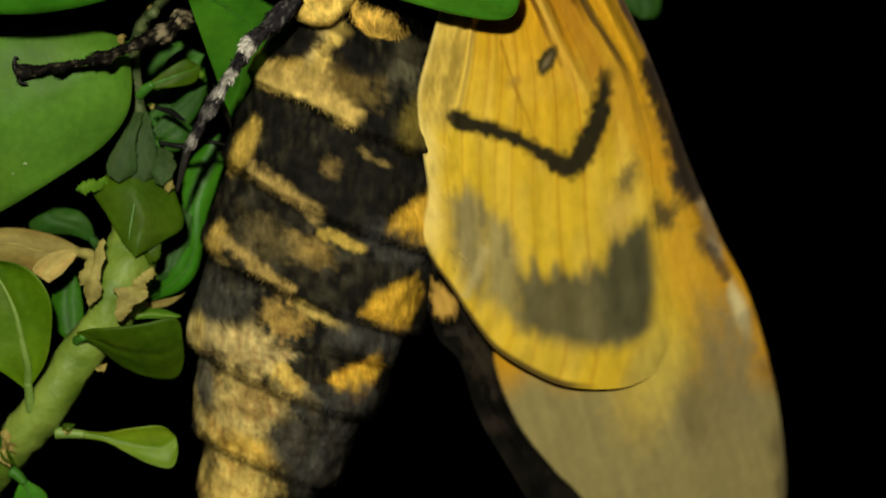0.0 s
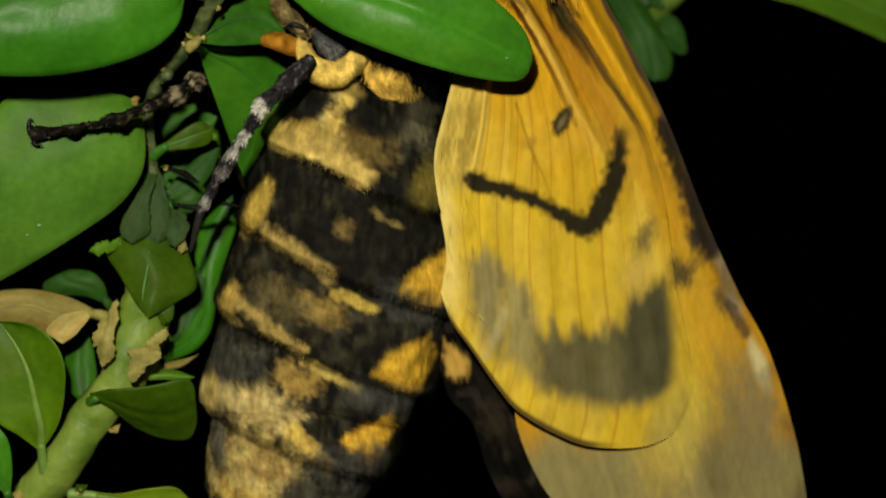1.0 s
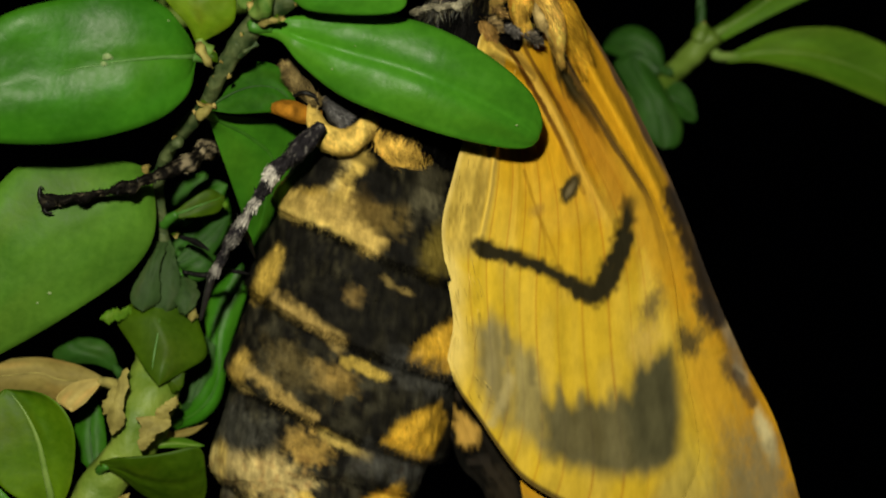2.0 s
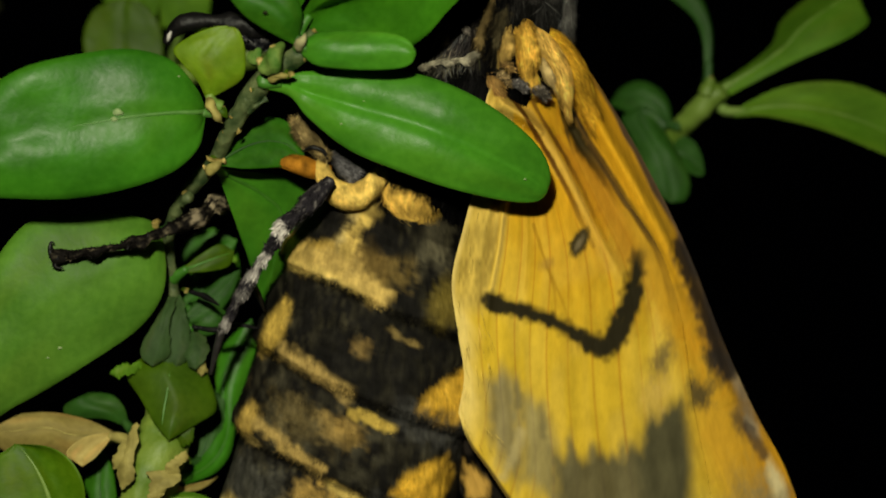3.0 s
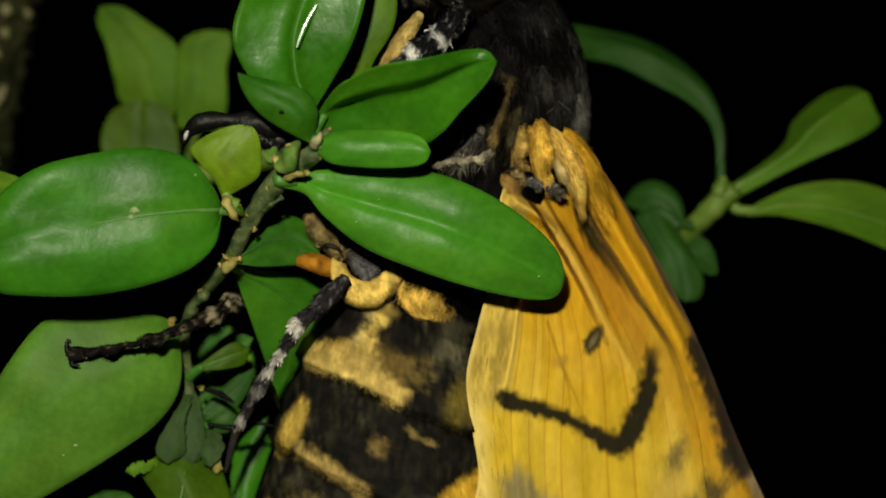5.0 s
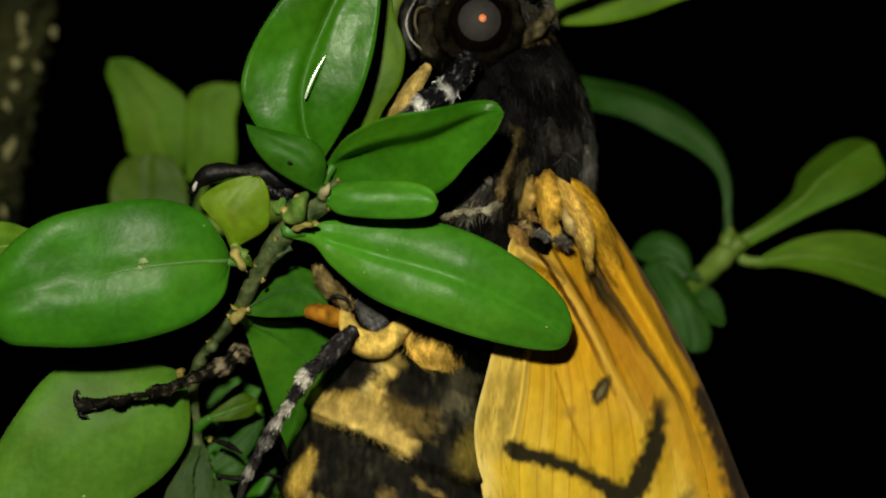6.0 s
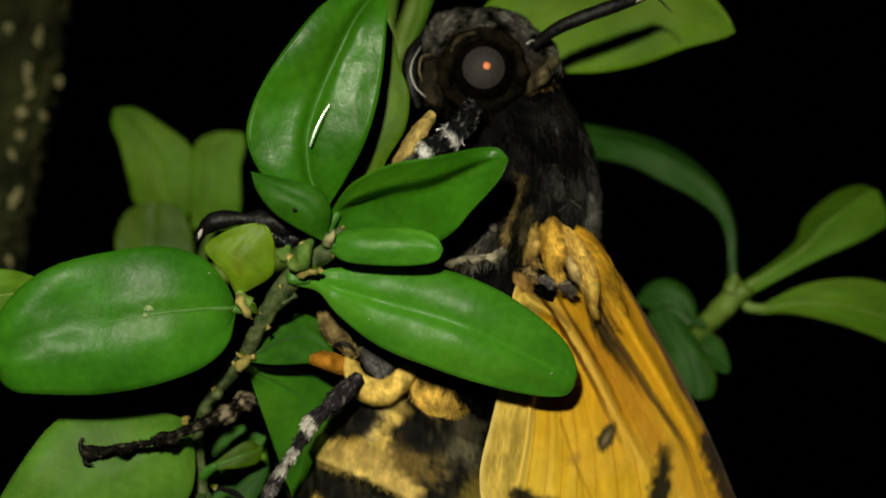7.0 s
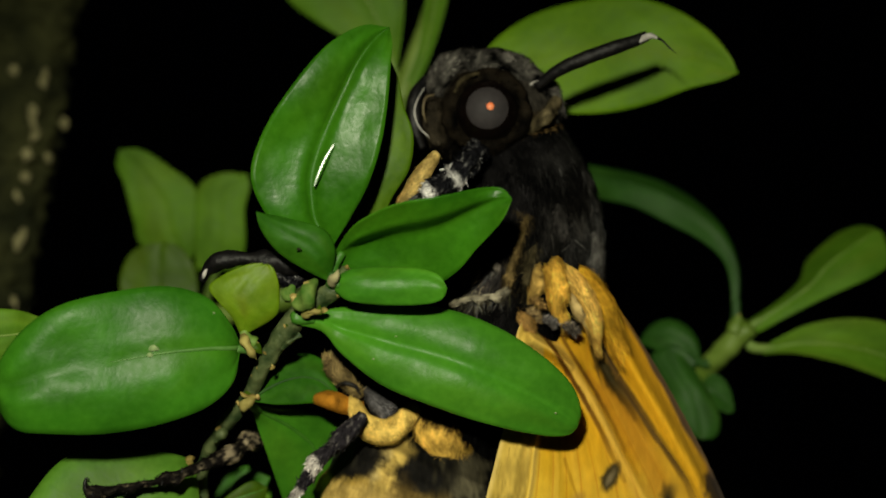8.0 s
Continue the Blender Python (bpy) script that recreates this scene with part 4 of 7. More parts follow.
blade(branch, [(-5.46, 14.6, 26.84), (-7.63, 15.0, 28.47), (-9.4, 15.0, 29.37), (-11.4, 15.2, 30.62), (-13.65, 15.6, 32.4), (-15.47, 16.0, 35.19), (-15.93, 16.0, 38.35)], [(-5.06, 14.6, 26.93), (-4.68, 15.0, 29.8), (-4.51, 15.4, 32.33), (-4.69, 15.8, 35.11), (-6.57, 16.0, 38.77), (-10.59, 16.0, 40.59), (-15.93, 16.0, 38.35)], (0.05, -1, 0.2), 0.4, -0.4, material=LEAF_PALE, rib=RIB_PALE, seed=39.0, stalk=(-4.93, 14.6, 23.74), label="broad light green leaf", rib_size=0.6)
blade(branch, [(0.7, 5.0, 24.44), (1.54, 5.0, 26.33), (2.79, 5.0, 27.8), (5.09, 5.0, 29.26), (8.0, 5.0, 30.18), (11.75, 5.0, 30.63), (15.08, 5.0, 29.94), (17.97, 5.0, 28.16), (19.61, 5.0, 26.27), (20.25, 5.0, 24.88)], [(0.82, 5.0, 24.02), (2.56, 5.0, 23.1), (5.47, 5.0, 22.25), (8.37, 5.0, 21.91), (11.27, 5.0, 22.07), (13.76, 5.0, 22.64), (16.68, 5.0, 23.72), (19.17, 5.0, 24.38), (20.25, 5.0, 24.88)],
      (0.05, -1, 0.1), 0.5, -0.5, groove=0.03, material=LEAF_LIME, rib=RIB_PALE, seed=40.0, stalk=(-4.66, 14.4, 24.15), label="large yellow-green leaf behind the head", rib_size=0)
blade(branch, [(-22.39, 18.5, 11.73), (-25.43, 18.4, 13.44), (-26.04, 18.2, 15.3), (-26.71, 18.0, 17.98), (-27.44, 18.0, 19.78), (-27.19, 18.0, 21.04)], [(-21.63, 18.5, 11.82), (-20.85, 18.2, 14.84), (-21.12, 18.0, 17.87), (-23.19, 18.0, 19.63), (-25.44, 18.0, 20.99), (-27.19, 18.0, 21.04)], (0, -1, 0.2), 0.3, -0.3, material=LEAF_DULL, rib=RIB_PALE, seed=41.0, stalk=(-22.72, 26.0, 6.22), label="broad light green background leaf", rib_size=0)
blade(branch, [(-21.15, 18.3, 11.49), (-21.19, 18.0, 15.27), (-20.83, 17.8, 18.03), (-19.11, 17.6, 19.04), (-16.97, 17.6, 18.99)], [(-17.58, 18.3, 11.48), (-17.16, 18.0, 13.69), (-17.2, 17.8, 16.14), (-16.79, 17.6, 17.91), (-16.97, 17.6, 18.99)], (-0.1, -1, 0.2), 0.3, -0.3, material=LEAF_DULL, rib=RIB_PALE, seed=42.0, stalk=(-22.26, 26.0, 6.22), label="squat light green background leaf", rib_size=0)
blade(branch, [(-23.93, 16.0, 6.71), (-26.15, 16.0, 8.25), (-26.78, 16.0, 10.24), (-26.36, 16.0, 12.0), (-25.31, 16.0, 13.11), (-23.55, 16.0, 13.41)], [(-23.05, 16.0, 6.7), (-20.82, 16.0, 8.68), (-20.79, 16.0, 11.11), (-21.51, 16.0, 12.52), (-22.35, 16.0, 13.23), (-23.55, 16.0, 13.41)], (0, -1, 0.5), 0.3, -0.3, material=LEAF_OLIVE, rib=RIB, seed=43.0, stalk=(-23.39, 24.0, 5.0), label="dull olive background leaf", rib_size=0)


# ---- the moth ----
INK = (0.007, 0.0062, 0.005)
TAN = (0.45, 0.325, 0.11)
YELLOW = (0.49, 0.335, 0.085)
ORANGE = (0.62, 0.34, 0.03)


def dab(colour, x, z, cx, cz, rx, rz, turn, tone, soft=0.35, ragged=0.45, power=1.0):
    """Mixes tone into colour inside a ragged ellipse."""
    a = math.radians(turn)
    dx, dz = x - cx, z - cz
    p, q = dx * math.cos(a) + dz * math.sin(a), -dx * math.sin(a) + dz * math.cos(a)
    d = np.sqrt((p / rx) ** 2 + (q / rz) ** 2)
    d = d + ragged * (value_noise(x * 1.7 + 9.1, z * 1.1 + 3.7) - 0.5) + ragged * 0.7 * (value_noise(x * 5.1, z * 2.6 + 7.7) - 0.5) + ragged * 0.5 * (value_noise(x * 11.3, z * 5.1 + 2.7) - 0.5)
    w = power * (1 - step(1 - soft, 1 + soft, d))
    return colour * (1 - w[:, None]) + np.array(tone) * w[:, None]


def distance_to(x, z, line):
    """Distance of points to a drawn line, and how far along it they lie."""
    line = np.asarray(line, float)
    best, where = np.full(x.shape, 1e9), np.zeros(x.shape)
    for i in range(len(line) - 1):
        a, b = line[i], line[i + 1]
        ab = b - a
        q = np.clip(((x - a[0]) * ab[0] + (z - a[1]) * ab[1]) / (ab @ ab), 0, 1)
        d = np.hypot(x - a[0] - q * ab[0], z - a[1] - q * ab[1])
        near = d < best
        best, where = np.where(near, d, best), np.where(near, (i + q) / (len(line) - 1), where)
    return best, where


def inside_of(x, z, corners):
    """How deep points lie inside a convex patch; negative outside it."""
    q = np.array(corners)
    turn = np.sign((q[1] - q[0])[0] * (q[2] - q[1])[1] - (q[1] - q[0])[1] * (q[2] - q[1])[0])
    inside = np.full(x.shape, 1e9)
    for a, b in zip(q, np.roll(q, -1, axis=0)):
        e = (b - a) / np.hypot(*(b - a))
        inside = np.minimum(inside, turn * (e[0] * (z - a[1]) - e[1] * (x - a[0])))
    return inside


def blot(colour, x, z, corners, tone, soft=0.3):
    """Mixes tone into colour inside a rounded convex patch."""
    inside = inside_of(x, z, corners) + 0.3 * (value_noise(x * 2.3, z * 2.3) - 0.5) + 0.12 * (value_noise(x * 7, z * 5) - 0.5)
    w = step(-soft, soft, inside)[:, None]
    return colour * (1 - w) + np.array(tone) * w


def streak(colour, x, z, line, width, tone, soft=0.4, ragged=0.3, power=1.0, taper=0.0):
    d, along = distance_to(x, z, line)
    d = d / width + ragged * (value_noise(x * 3.1 + 1.3, z * 2.3 + 5.1) - 0.5) * 2
    w = power * (1 - step(1 - soft, 1 + soft, d))
    w = w * (1 - taper * step(0.35, 1.0, along))
    return colour * (1 - w[:, None]) + np.array(tone) * w[:, None]


def hairs(points, normals, way, length, width, tone, rng, lift=0.35, stray=0.35, spread=0.3):
    """Thin tapered hairs lying along way, one for each point."""
    n = len(points)
    flow = way + rng.normal(0, stray, (n, 3))
    flow = unit(flow - normals * (flow * normals).sum(1, keepdims=True)) + normals * (lift * rng.uniform(0.4, 1.4, (n, 1)))
    flow = unit(flow)
    long = length * rng.uniform(0.55, 1.3, (n, 1))
    across = unit(np.cross(flow, normals + rng.normal(0, 0.3, (n, 3)))) * width
    mid = points + flow * long * 0.55
    tip = points + flow * long - normals * long * 0.12
    root = points - normals * 0.08
    verts = np.stack([root - across, root + across, mid + across * 0.7, mid - across * 0.7, tip], 1).reshape(-1, 3)
    base = (np.arange(n) * 5).tolist()
    faces = [f for b in base for f in ((b, b + 1, b + 2, b + 3), (b + 3, b + 2, b + 4))]
    shade = tone * np.clip(rng.lognormal(-0.12, spread, (n, 1)), 0.2, 6)
    return verts, faces, np.repeat(shade, 5, 0)


moth = thing("hawkmoth", "large black and yellow hawkmoth clinging head-up to the twig", "moth", (-0.9, 0.0, -2.34))

# abdomen: a tapering body of rings, each bulging over the next
STATIONS = (((-1.35, 0.0, 0.31), 5.2), ((-2.47, 0.0, -4.01), 6.8), ((-3.34, 0.0, -9.54), 8.0), ((-4.85, 0.0, -15.89), 8.1), ((-6.25, -0.2, -21.05), 7.95), ((-7.31, -0.3, -24.04), 7.3), ((-7.47, -0.5, -25.78), 6.9),
            ((-8.56, -0.8, -29.76), 5.8), ((-9.02, -1.0, -31.94), 5.0), ((-10.0, -1.2, -35.14), 3.9), ((-10.5, -1.5, -38.93), 2.5), ((-10.64, -1.8, -41.71), 0.5))


# slanting seams between the rings, as heights of z + SLANT * x
SLANT = 0.42
SEAMS = [p[1] + SLANT * p[0] for p in ((-9.15, -0.49), (-9.72, -6.43), (-11.82, -12.22), (-13.17, -17.92), (-14.44, -24.7), (-13.83, -30.81), (-12.48, -36.3), (-11.12, -40.7))]


def ring_share(x, z):
    """Which ring a place lies in, and how far down it, from 0 at its upper seam to 1 at its lower one."""
    e = z + SLANT * x + 0.25 * (value_noise(x * 0.5, z * 0.5 + 4) - 0.5)
    order = np.interp(-e, [-q for q in SEAMS], np.arange(len(SEAMS)))
    return np.floor(order), order - np.floor(order)


def abdomen_tone(v):
    x, z = v[:, 0], v[:, 2]
    ring, down = ring_share(x, z)
    c = np.tile(np.array(INK), (len(v), 1))
    fuzz = value_noise(x * 2.2, z * 1.2 + 11)
    c = c + np.array((0.036, 0.031, 0.017)) * (np.clip(fuzz - 0.45, 0, 1) * 2 * step(0.5, 2.5, ring))[:, None]
    # saddle behind the hips
    c = dab(c, x, z, -5.09, -4.44, 1.46, 2.31, -12, TAN, 0.5, 0.5)
    c = dab(c, x, z, -8.13, -5.11, 1.69, 1.31, -12, (0.38, 0.24, 0.045), 0.4, 0.4)
    c = dab(c, x, z, -3.18, -5.95, 1.73, 1.23, -25, (0.13, 0.085, 0.022), 0.6, 0.8)
    c = streak(c, x, z, [(-9.48, -6.06), (-6.75, -6.43), (-5.04, -7.17), (-3.5, -8.2)], 0.5, YELLOW, 0.4, 0.35)
    c = dab(c, x, z, -2.62, -4.01, 2.0, 1.08, -5, INK, 0.28, 0.35)
    c = dab(c, x, z, -7.76, -2.82, 2.08, 1.0, 12, INK, 0.4, 0.4)
    c = dab(c, x, z, 0.62, -3.91, 1.23, 2.38, -12, (0.085, 0.072, 0.040), 0.6, 0.7)
    c = dab(c, x, z, 1.04, -8.6, 1.0, 1.31, -0, (0.14, 0.10, 0.018), 0.7, 0.6)
    c = dab(c, x, z, -3.06, -6.22, 1.31, 1.31, -10, (0.07, 0.048, 0.014), 0.6, 0.9, 0.85)
    c = dab(c, x, z, -7.33, -3.64, 1.84, 0.77, 10, INK, 0.4, 0.5)
    c = streak(c, x, z, [(-3.3, -0.6), (-3.9, -2.14), (-4.72, -3.73), (-5.77, -5.63)], 0.6, (0.46, 0.31, 0.07), 0.6, 0.4)
    c = dab(c, x, z, -7.5, -3.25, 1.77, 0.92, 8, INK, 0.4, 0.4)
    c = dab(c, x, z, -2.36, -4.24, 1.77, 1.38, -0, INK, 0.4, 0.4)
    c = streak(c, x, z, [(-9.1, -5.2), (-7.0, -5.6), (-5.1, -6.5), (-3.4, -7.95)], 0.75, (0.44, 0.29, 0.075), 0.5, 0.5, 0.9)
    c = dab(c, x, z, -4.5, -5.2, 1.2, 1.0, -25, (0.36, 0.23, 0.055), 0.8, 0.9, 0.7)
    c = dab(c, x, z, -3.3, -4.3, 1.5, 1.15, -10, INK, 0.35, 0.4)
    c = dab(c, x, z, -3.2, -5.9, 1.35, 0.95, -25, (0.10, 0.062, 0.016), 0.8, 1.0, 0.9)
    c = dab(c, x, z, -7.4, -3.2, 1.9, 1.0, 8, INK, 0.45, 0.4)
    c = dab(c, x, z, -2.35, -4.3, 1.35, 1.15, 0, INK, 0.4, 0.4)
    # first ring: almost black
    c = dab(c, x, z, -10.52, -10.48, 0.73, 1.84, -26, (0.44, 0.28, 0.05), 0.4, 0.4)
    c = streak(c, x, z, [(-9.85, -11.92), (-7.87, -13.05), (-6.35, -14.03), (-5.51, -14.72)], 0.5, (0.34, 0.225, 0.065), 0.7, 0.5)
    c = dab(c, x, z, -4.56, -11.51, 0.65, 0.65, -30, (0.16, 0.10, 0.03), 0.7, 0.8)
    c = streak(c, x, z, [(-2.6, -10.3), (-2.1, -10.8), (-0.74, -11.48)], 0.17, (0.17, 0.115, 0.035), 0.9, 0.8)
    c = blot(c, x, z, [(-0.88, -15.74), (0.12, -14.64), (2.59, -12.9), (3.15, -15.0), (2.78, -16.96), (0.53, -17.14)], ORANGE)
    # second ring
    c = dab(c, x, z, -12.43, -16.63, 0.65, 1.23, -18, (0.44, 0.28, 0.06), 0.4, 0.4)
    c = dab(c, x, z, -12.12, -18.18, 0.69, 0.31, -20, (0.42, 0.29, 0.09), 0.5, 0.4)
    c = streak(c, x, z, [(-11.36, -16.97), (-9.38, -18.34), (-7.4, -19.71)], 0.45, (0.38, 0.25, 0.07), 0.7, 0.6)
    c = streak(c, x, z, [(-4.9, -16.01), (-3.87, -16.39), (-2.45, -17.03)], 0.38, (0.42, 0.28, 0.05), 0.5, 0.5)
    c = dab(c, x, z, -6.07, -17.14, 1.31, 0.77, -20, (0.30, 0.18, 0.04), 0.8, 1.1, 0.8)
    c = dab(c, x, z, -8.3, -16.53, 2.69, 1.0, -25, (0.14, 0.10, 0.035), 0.9, 1.0, 0.6)
    c = blot(c, x, z, [(-2.55, -21.36), (-1.47, -20.09), (1.25, -19.13), (1.65, -20.66), (0.73, -22.87), (0.03, -23.43)], ORANGE)
    # third ring
    c = dab(c, x, z, -13.73, -23.21, 0.58, 1.38, -6, (0.44, 0.30, 0.075), 0.4, 0.4)
    c = dab(c, x, z, -10.58, -23.7, 2.77, 1.38, -6, (0.48, 0.35, 0.13), 0.5, 0.7)
    c = dab(c, x, z, -7.71, -21.86, 1.31, 1.08, -20, (0.36, 0.22, 0.05), 0.7, 1.2, 0.85)
    c = dab(c, x, z, -12.12, -20.8, 2.11, 1.38, -10, (0.045, 0.042, 0.032), 0.6, 0.8)
    c = streak(c, x, z, [(-6.63, -20.78), (-5.18, -21.58), (-3.57, -22.54)], 0.38, (0.42, 0.29, 0.07), 0.5, 0.5)
    c = blot(c, x, z, [(-4.79, -26.07), (-3.24, -25.19), (-1.25, -24.35), (-1.05, -25.61), (-2.01, -27.16), (-2.75, -27.73)], ORANGE)
    # fourth ring
    c = dab(c, x, z, -10.45, -28.34, 3.15, 3.07, -15, (0.48, 0.345, 0.11), 0.4, 0.6)
    c = dab(c, x, z, -10.45, -31.1, 2.31, 1.23, -15, (0.50, 0.31, 0.05), 0.5, 0.5)
    c = dab(c, x, z, -9.87, -27.75, 1.38, 0.92, -5, (0.22, 0.12, 0.03), 0.9, 1.5, 0.7)
    c = streak(c, x, z, [(-7.9, -25.41), (-6.75, -26.57), (-5.59, -27.85)], 0.5, (0.46, 0.30, 0.06), 0.5, 0.5)
    c = dab(c, x, z, -13.65, -26.8, 0.77, 2.0, 4, (0.14, 0.12, 0.07), 0.6, 0.8)
    c = dab(c, x, z, -13.15, -29.54, 0.77, 1.0, 30, (0.40, 0.26, 0.06), 0.6, 0.7)
    c = dab(c, x, z, -7.25, -30.29, 1.54, 2.0, -8, (0.05, 0.045, 0.032), 0.6, 0.8)
    c = dab(c, x, z, -13.2, -26.9, 0.65, 1.9, 6, (0.06, 0.052, 0.035), 0.7, 0.7, 0.9)
    c = streak(c, x, z, [(-14.2, -22.4), (-14.5, -25.0), (-14.3, -27.6), (-13.6, -29.6)], 0.32, (0.44, 0.33, 0.11), 0.6, 0.5)
    c = dab(c, x, z, -12.6, -32.0, 0.6, 1.2, 20, (0.07, 0.058, 0.035), 0.7, 0.7, 0.8)
    for line in ([(-11.2, -26.0), (-10.2, -26.6), (-9.3, -26.3)], [(-10.8, -28.2), (-9.8, -28.7), (-8.6, -28.3)], [(-9.4, -27.4), (-8.6, -27.0), (-8.0, -27.6)], [(-8.3, -22.3), (-7.4, -22.7), (-6.6, -22.2)]):
        c = streak(c, x, z, line, 0.16, (0.20, 0.12, 0.03), 0.9, 0.8, 0.8)
    # tip
    c = dab(c, x, z, -11.04, -34.06, 2.77, 2.69, -0, (0.52, 0.36, 0.09), 0.4, 0.5)
    c = dab(c, x, z, -11.05, -38.83, 2.31, 3.07, -0, (0.40, 0.26, 0.06), 0.5, 0.5)
    # grey bloom on the far flank where the rings overlap
    for line in ([(-1.39, -16.38), (1.28, -17.59), (3.2, -18.65)], [(-3.65, -22.61), (-1.73, -23.49), (0.37, -24.06)], [(-5.92, -27.57), (-4.39, -27.95), (-2.48, -27.55)], [(-4.05, -30.26), (-5.2, -31.83), (-6.15, -33.8)]):
        c = streak(c, x, z, line, 1.0, (0.060, 0.056, 0.047), 0.8, 0.5, 0.85)
    # shade in the ring seams, darkened in the colour, and the streaky flecking of the coat
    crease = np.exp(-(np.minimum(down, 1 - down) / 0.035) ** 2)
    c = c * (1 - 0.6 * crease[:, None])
    fleck = 0.6 * value_noise(x * 9, z * 2.2) + 0.4 * value_noise(x * 21, z * 5)
    c = c + np.array((0.030, 0.025, 0.012)) * (np.clip(value_noise(x * 5.2 + 3, z * 0.9) - 0.45, 0, 1) * np.clip(value_noise(x * 0.7, z * 0.7 + 2) * 2.4 - 0.5, 0.25, 2))[:, None]
    brown = step(0.66, 0.8, value_noise(x * 3.1, z * 3.4 + 6)) * step((-8.99, -20.64)[1], (-8.99, -24.5)[1], z)
    c = c * (1 - 0.35 * brown[:, None] * np.array((0.6, 0.9, 1.0)))
    patch = 0.7 + 0.6 * value_noise(x * 1.6 + 5, z * 1.3)
    return c * ((0.72 + 0.56 * fleck) * patch)[:, None] * np.array((1.0, 1.03, 1.12))


def build_abdomen():
    ns, na = 380, 170
    centres = np.array([c for c, _ in STATIONS])
    path = spline(centres, ns)
    u = np.linspace(0, 1, ns)
    share = np.r_[0, np.cumsum(np.linalg.norm(np.diff(centres, axis=0), axis=1))]
    r = np.interp(u, share / share[-1], [q for _, q in STATIONS])
    r = np.convolve(np.pad(r, 14, mode="edge"), np.ones(29) / 29, "valid")
    way = unit(np.gradient(path, axis=0))
    side = unit(np.cross((0, 1, 0), way)) * -1
    deep = np.cross(way, side)
    deep = deep * np.sign(deep[:, 1:2])
    a = np.linspace(0, 2 * np.pi, na, endpoint=False)
    ring = side[:, None] * np.cos(a)[None, :, None] + deep[:, None] * 0.92 * np.sin(a)[None, :, None]
    plain_verts = path[:, None] + ring * r[:, None, None]
    _, down = ring_share(plain_verts[..., 0], plain_verts[..., 2])
    bulge = 0.8 * (np.minimum(down / 0.75, 1) ** 1.1 - step(0.88, 1.0, down)) - 0.45
    lump = 0.7 * (value_noise(u[:, None] * 26, np.cos(a)[None] * 2.6, np.sin(a)[None] * 2.6) - 0.5) + 0.25 * (value_noise(u[:, None] * 80, np.cos(a)[None] * 9, np.sin(a)[None] * 9) - 0.5)
    verts = plain_verts + ring * ((bulge + lump * 0.8) * np.minimum(r[:, None] / 5, 1))[..., None]
    flat = verts.reshape(-1, 3)
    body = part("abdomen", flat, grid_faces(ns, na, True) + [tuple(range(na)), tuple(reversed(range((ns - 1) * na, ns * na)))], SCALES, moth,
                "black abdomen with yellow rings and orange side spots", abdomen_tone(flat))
    rng = np.random.default_rng(5)
    i, j = rng.integers(2, ns - 3, 150000), rng.integers(0, na, 150000)
    front = np.sin(a[j]) < 0.45
    i, j = i[front], j[front]
    p = verts[i, j] + (verts[i + 1, j] - verts[i, j]) * rng.random((len(i), 1)) + (verts[i, (j + 1) % na] - verts[i, j]) * rng.random((len(i), 1))
    n = unit(ring[i, j])
    v, f, c = hairs(p, n, way[i], 0.36, 0.013, abdomen_tone(p + rng.normal(0, 0.14, p.shape)), rng, 0.07, 0.2, 0.22)
    part("fur", v, f, FUR, body, "short lying fur", c, smooth=False)
    return body


abdomen = build_abdomen()


def furred(name, points, radii, tone, length, count, label, parent=moth, flat=1.0, flow=None, rough=0.5, lift=0.4, skin=SCALES, stray=0.35, seed=1, wide=0.035, spread=0.45, locks=0):
    """A rounded body along a curve, with its coat of hair as a part. tone: a function of places."""
    v, f = tube_mesh(points, radii, 80, 48, flat, rough, seed)
    body = part(name, v, f, skin, parent, label, tone(v))
    rng = np.random.default_rng(seed)
    ring = v[:-2].reshape(80, 48, 3)
    mid = ring.mean(1, keepdims=True)
    i, j = rng.integers(0, 79, count), rng.integers(0, 48, count)
    n = unit(ring[i, j] - mid[i, 0])
    keep = n[:, 1] < 0.5
    i, j, n = i[keep], j[keep], n[keep]
    k = rng.random((len(i), 1))
    q = rng.random((len(i), 1))
    p = ring[i, j] * (1 - k) * (1 - q) + ring[i + 1, j] * k * (1 - q) + ring[i, (j + 1) % 48] * (1 - k) * q + ring[i + 1, (j + 1) % 48] * k * q
    way = unit(np.gradient(mid[:, 0], axis=0))[i] if flow is None else np.tile(unit(flow), (len(i), 1))
    hv, hf, hc = hairs(p, n, way, length, wide, tone(p), rng, lift, stray, spread)
    part("fur", hv, hf, FUR, body, "", hc, smooth=False)
    if locks:
        # longer locks of hair that lie over the coat
        few = rng.choice(np.flatnonzero(p[:, 2] > 7.0), locks, replace=False)
        hv, hf, hc = hairs(p[few] + n[few] * 0.1, n[few], way[few], length * 1.5, wide * 1.7, np.minimum(tone(p[few]) * 1.3, 0.06), rng, lift * 0.8, stray, 0.6)
        part("long_fur", hv, hf, FUR, body, "longer grey hair over the coat", hc, smooth=False)
    return body


def plain(tone, spread=0.25):
    def paint(v):
        k = 1 + spread * 2 * (value_noise(v[:, 0] * 1.9, v[:, 1] * 1.9, v[:, 2] * 1.3) - 0.5)
        return np.array(tone) * k[:, None]
    return paint


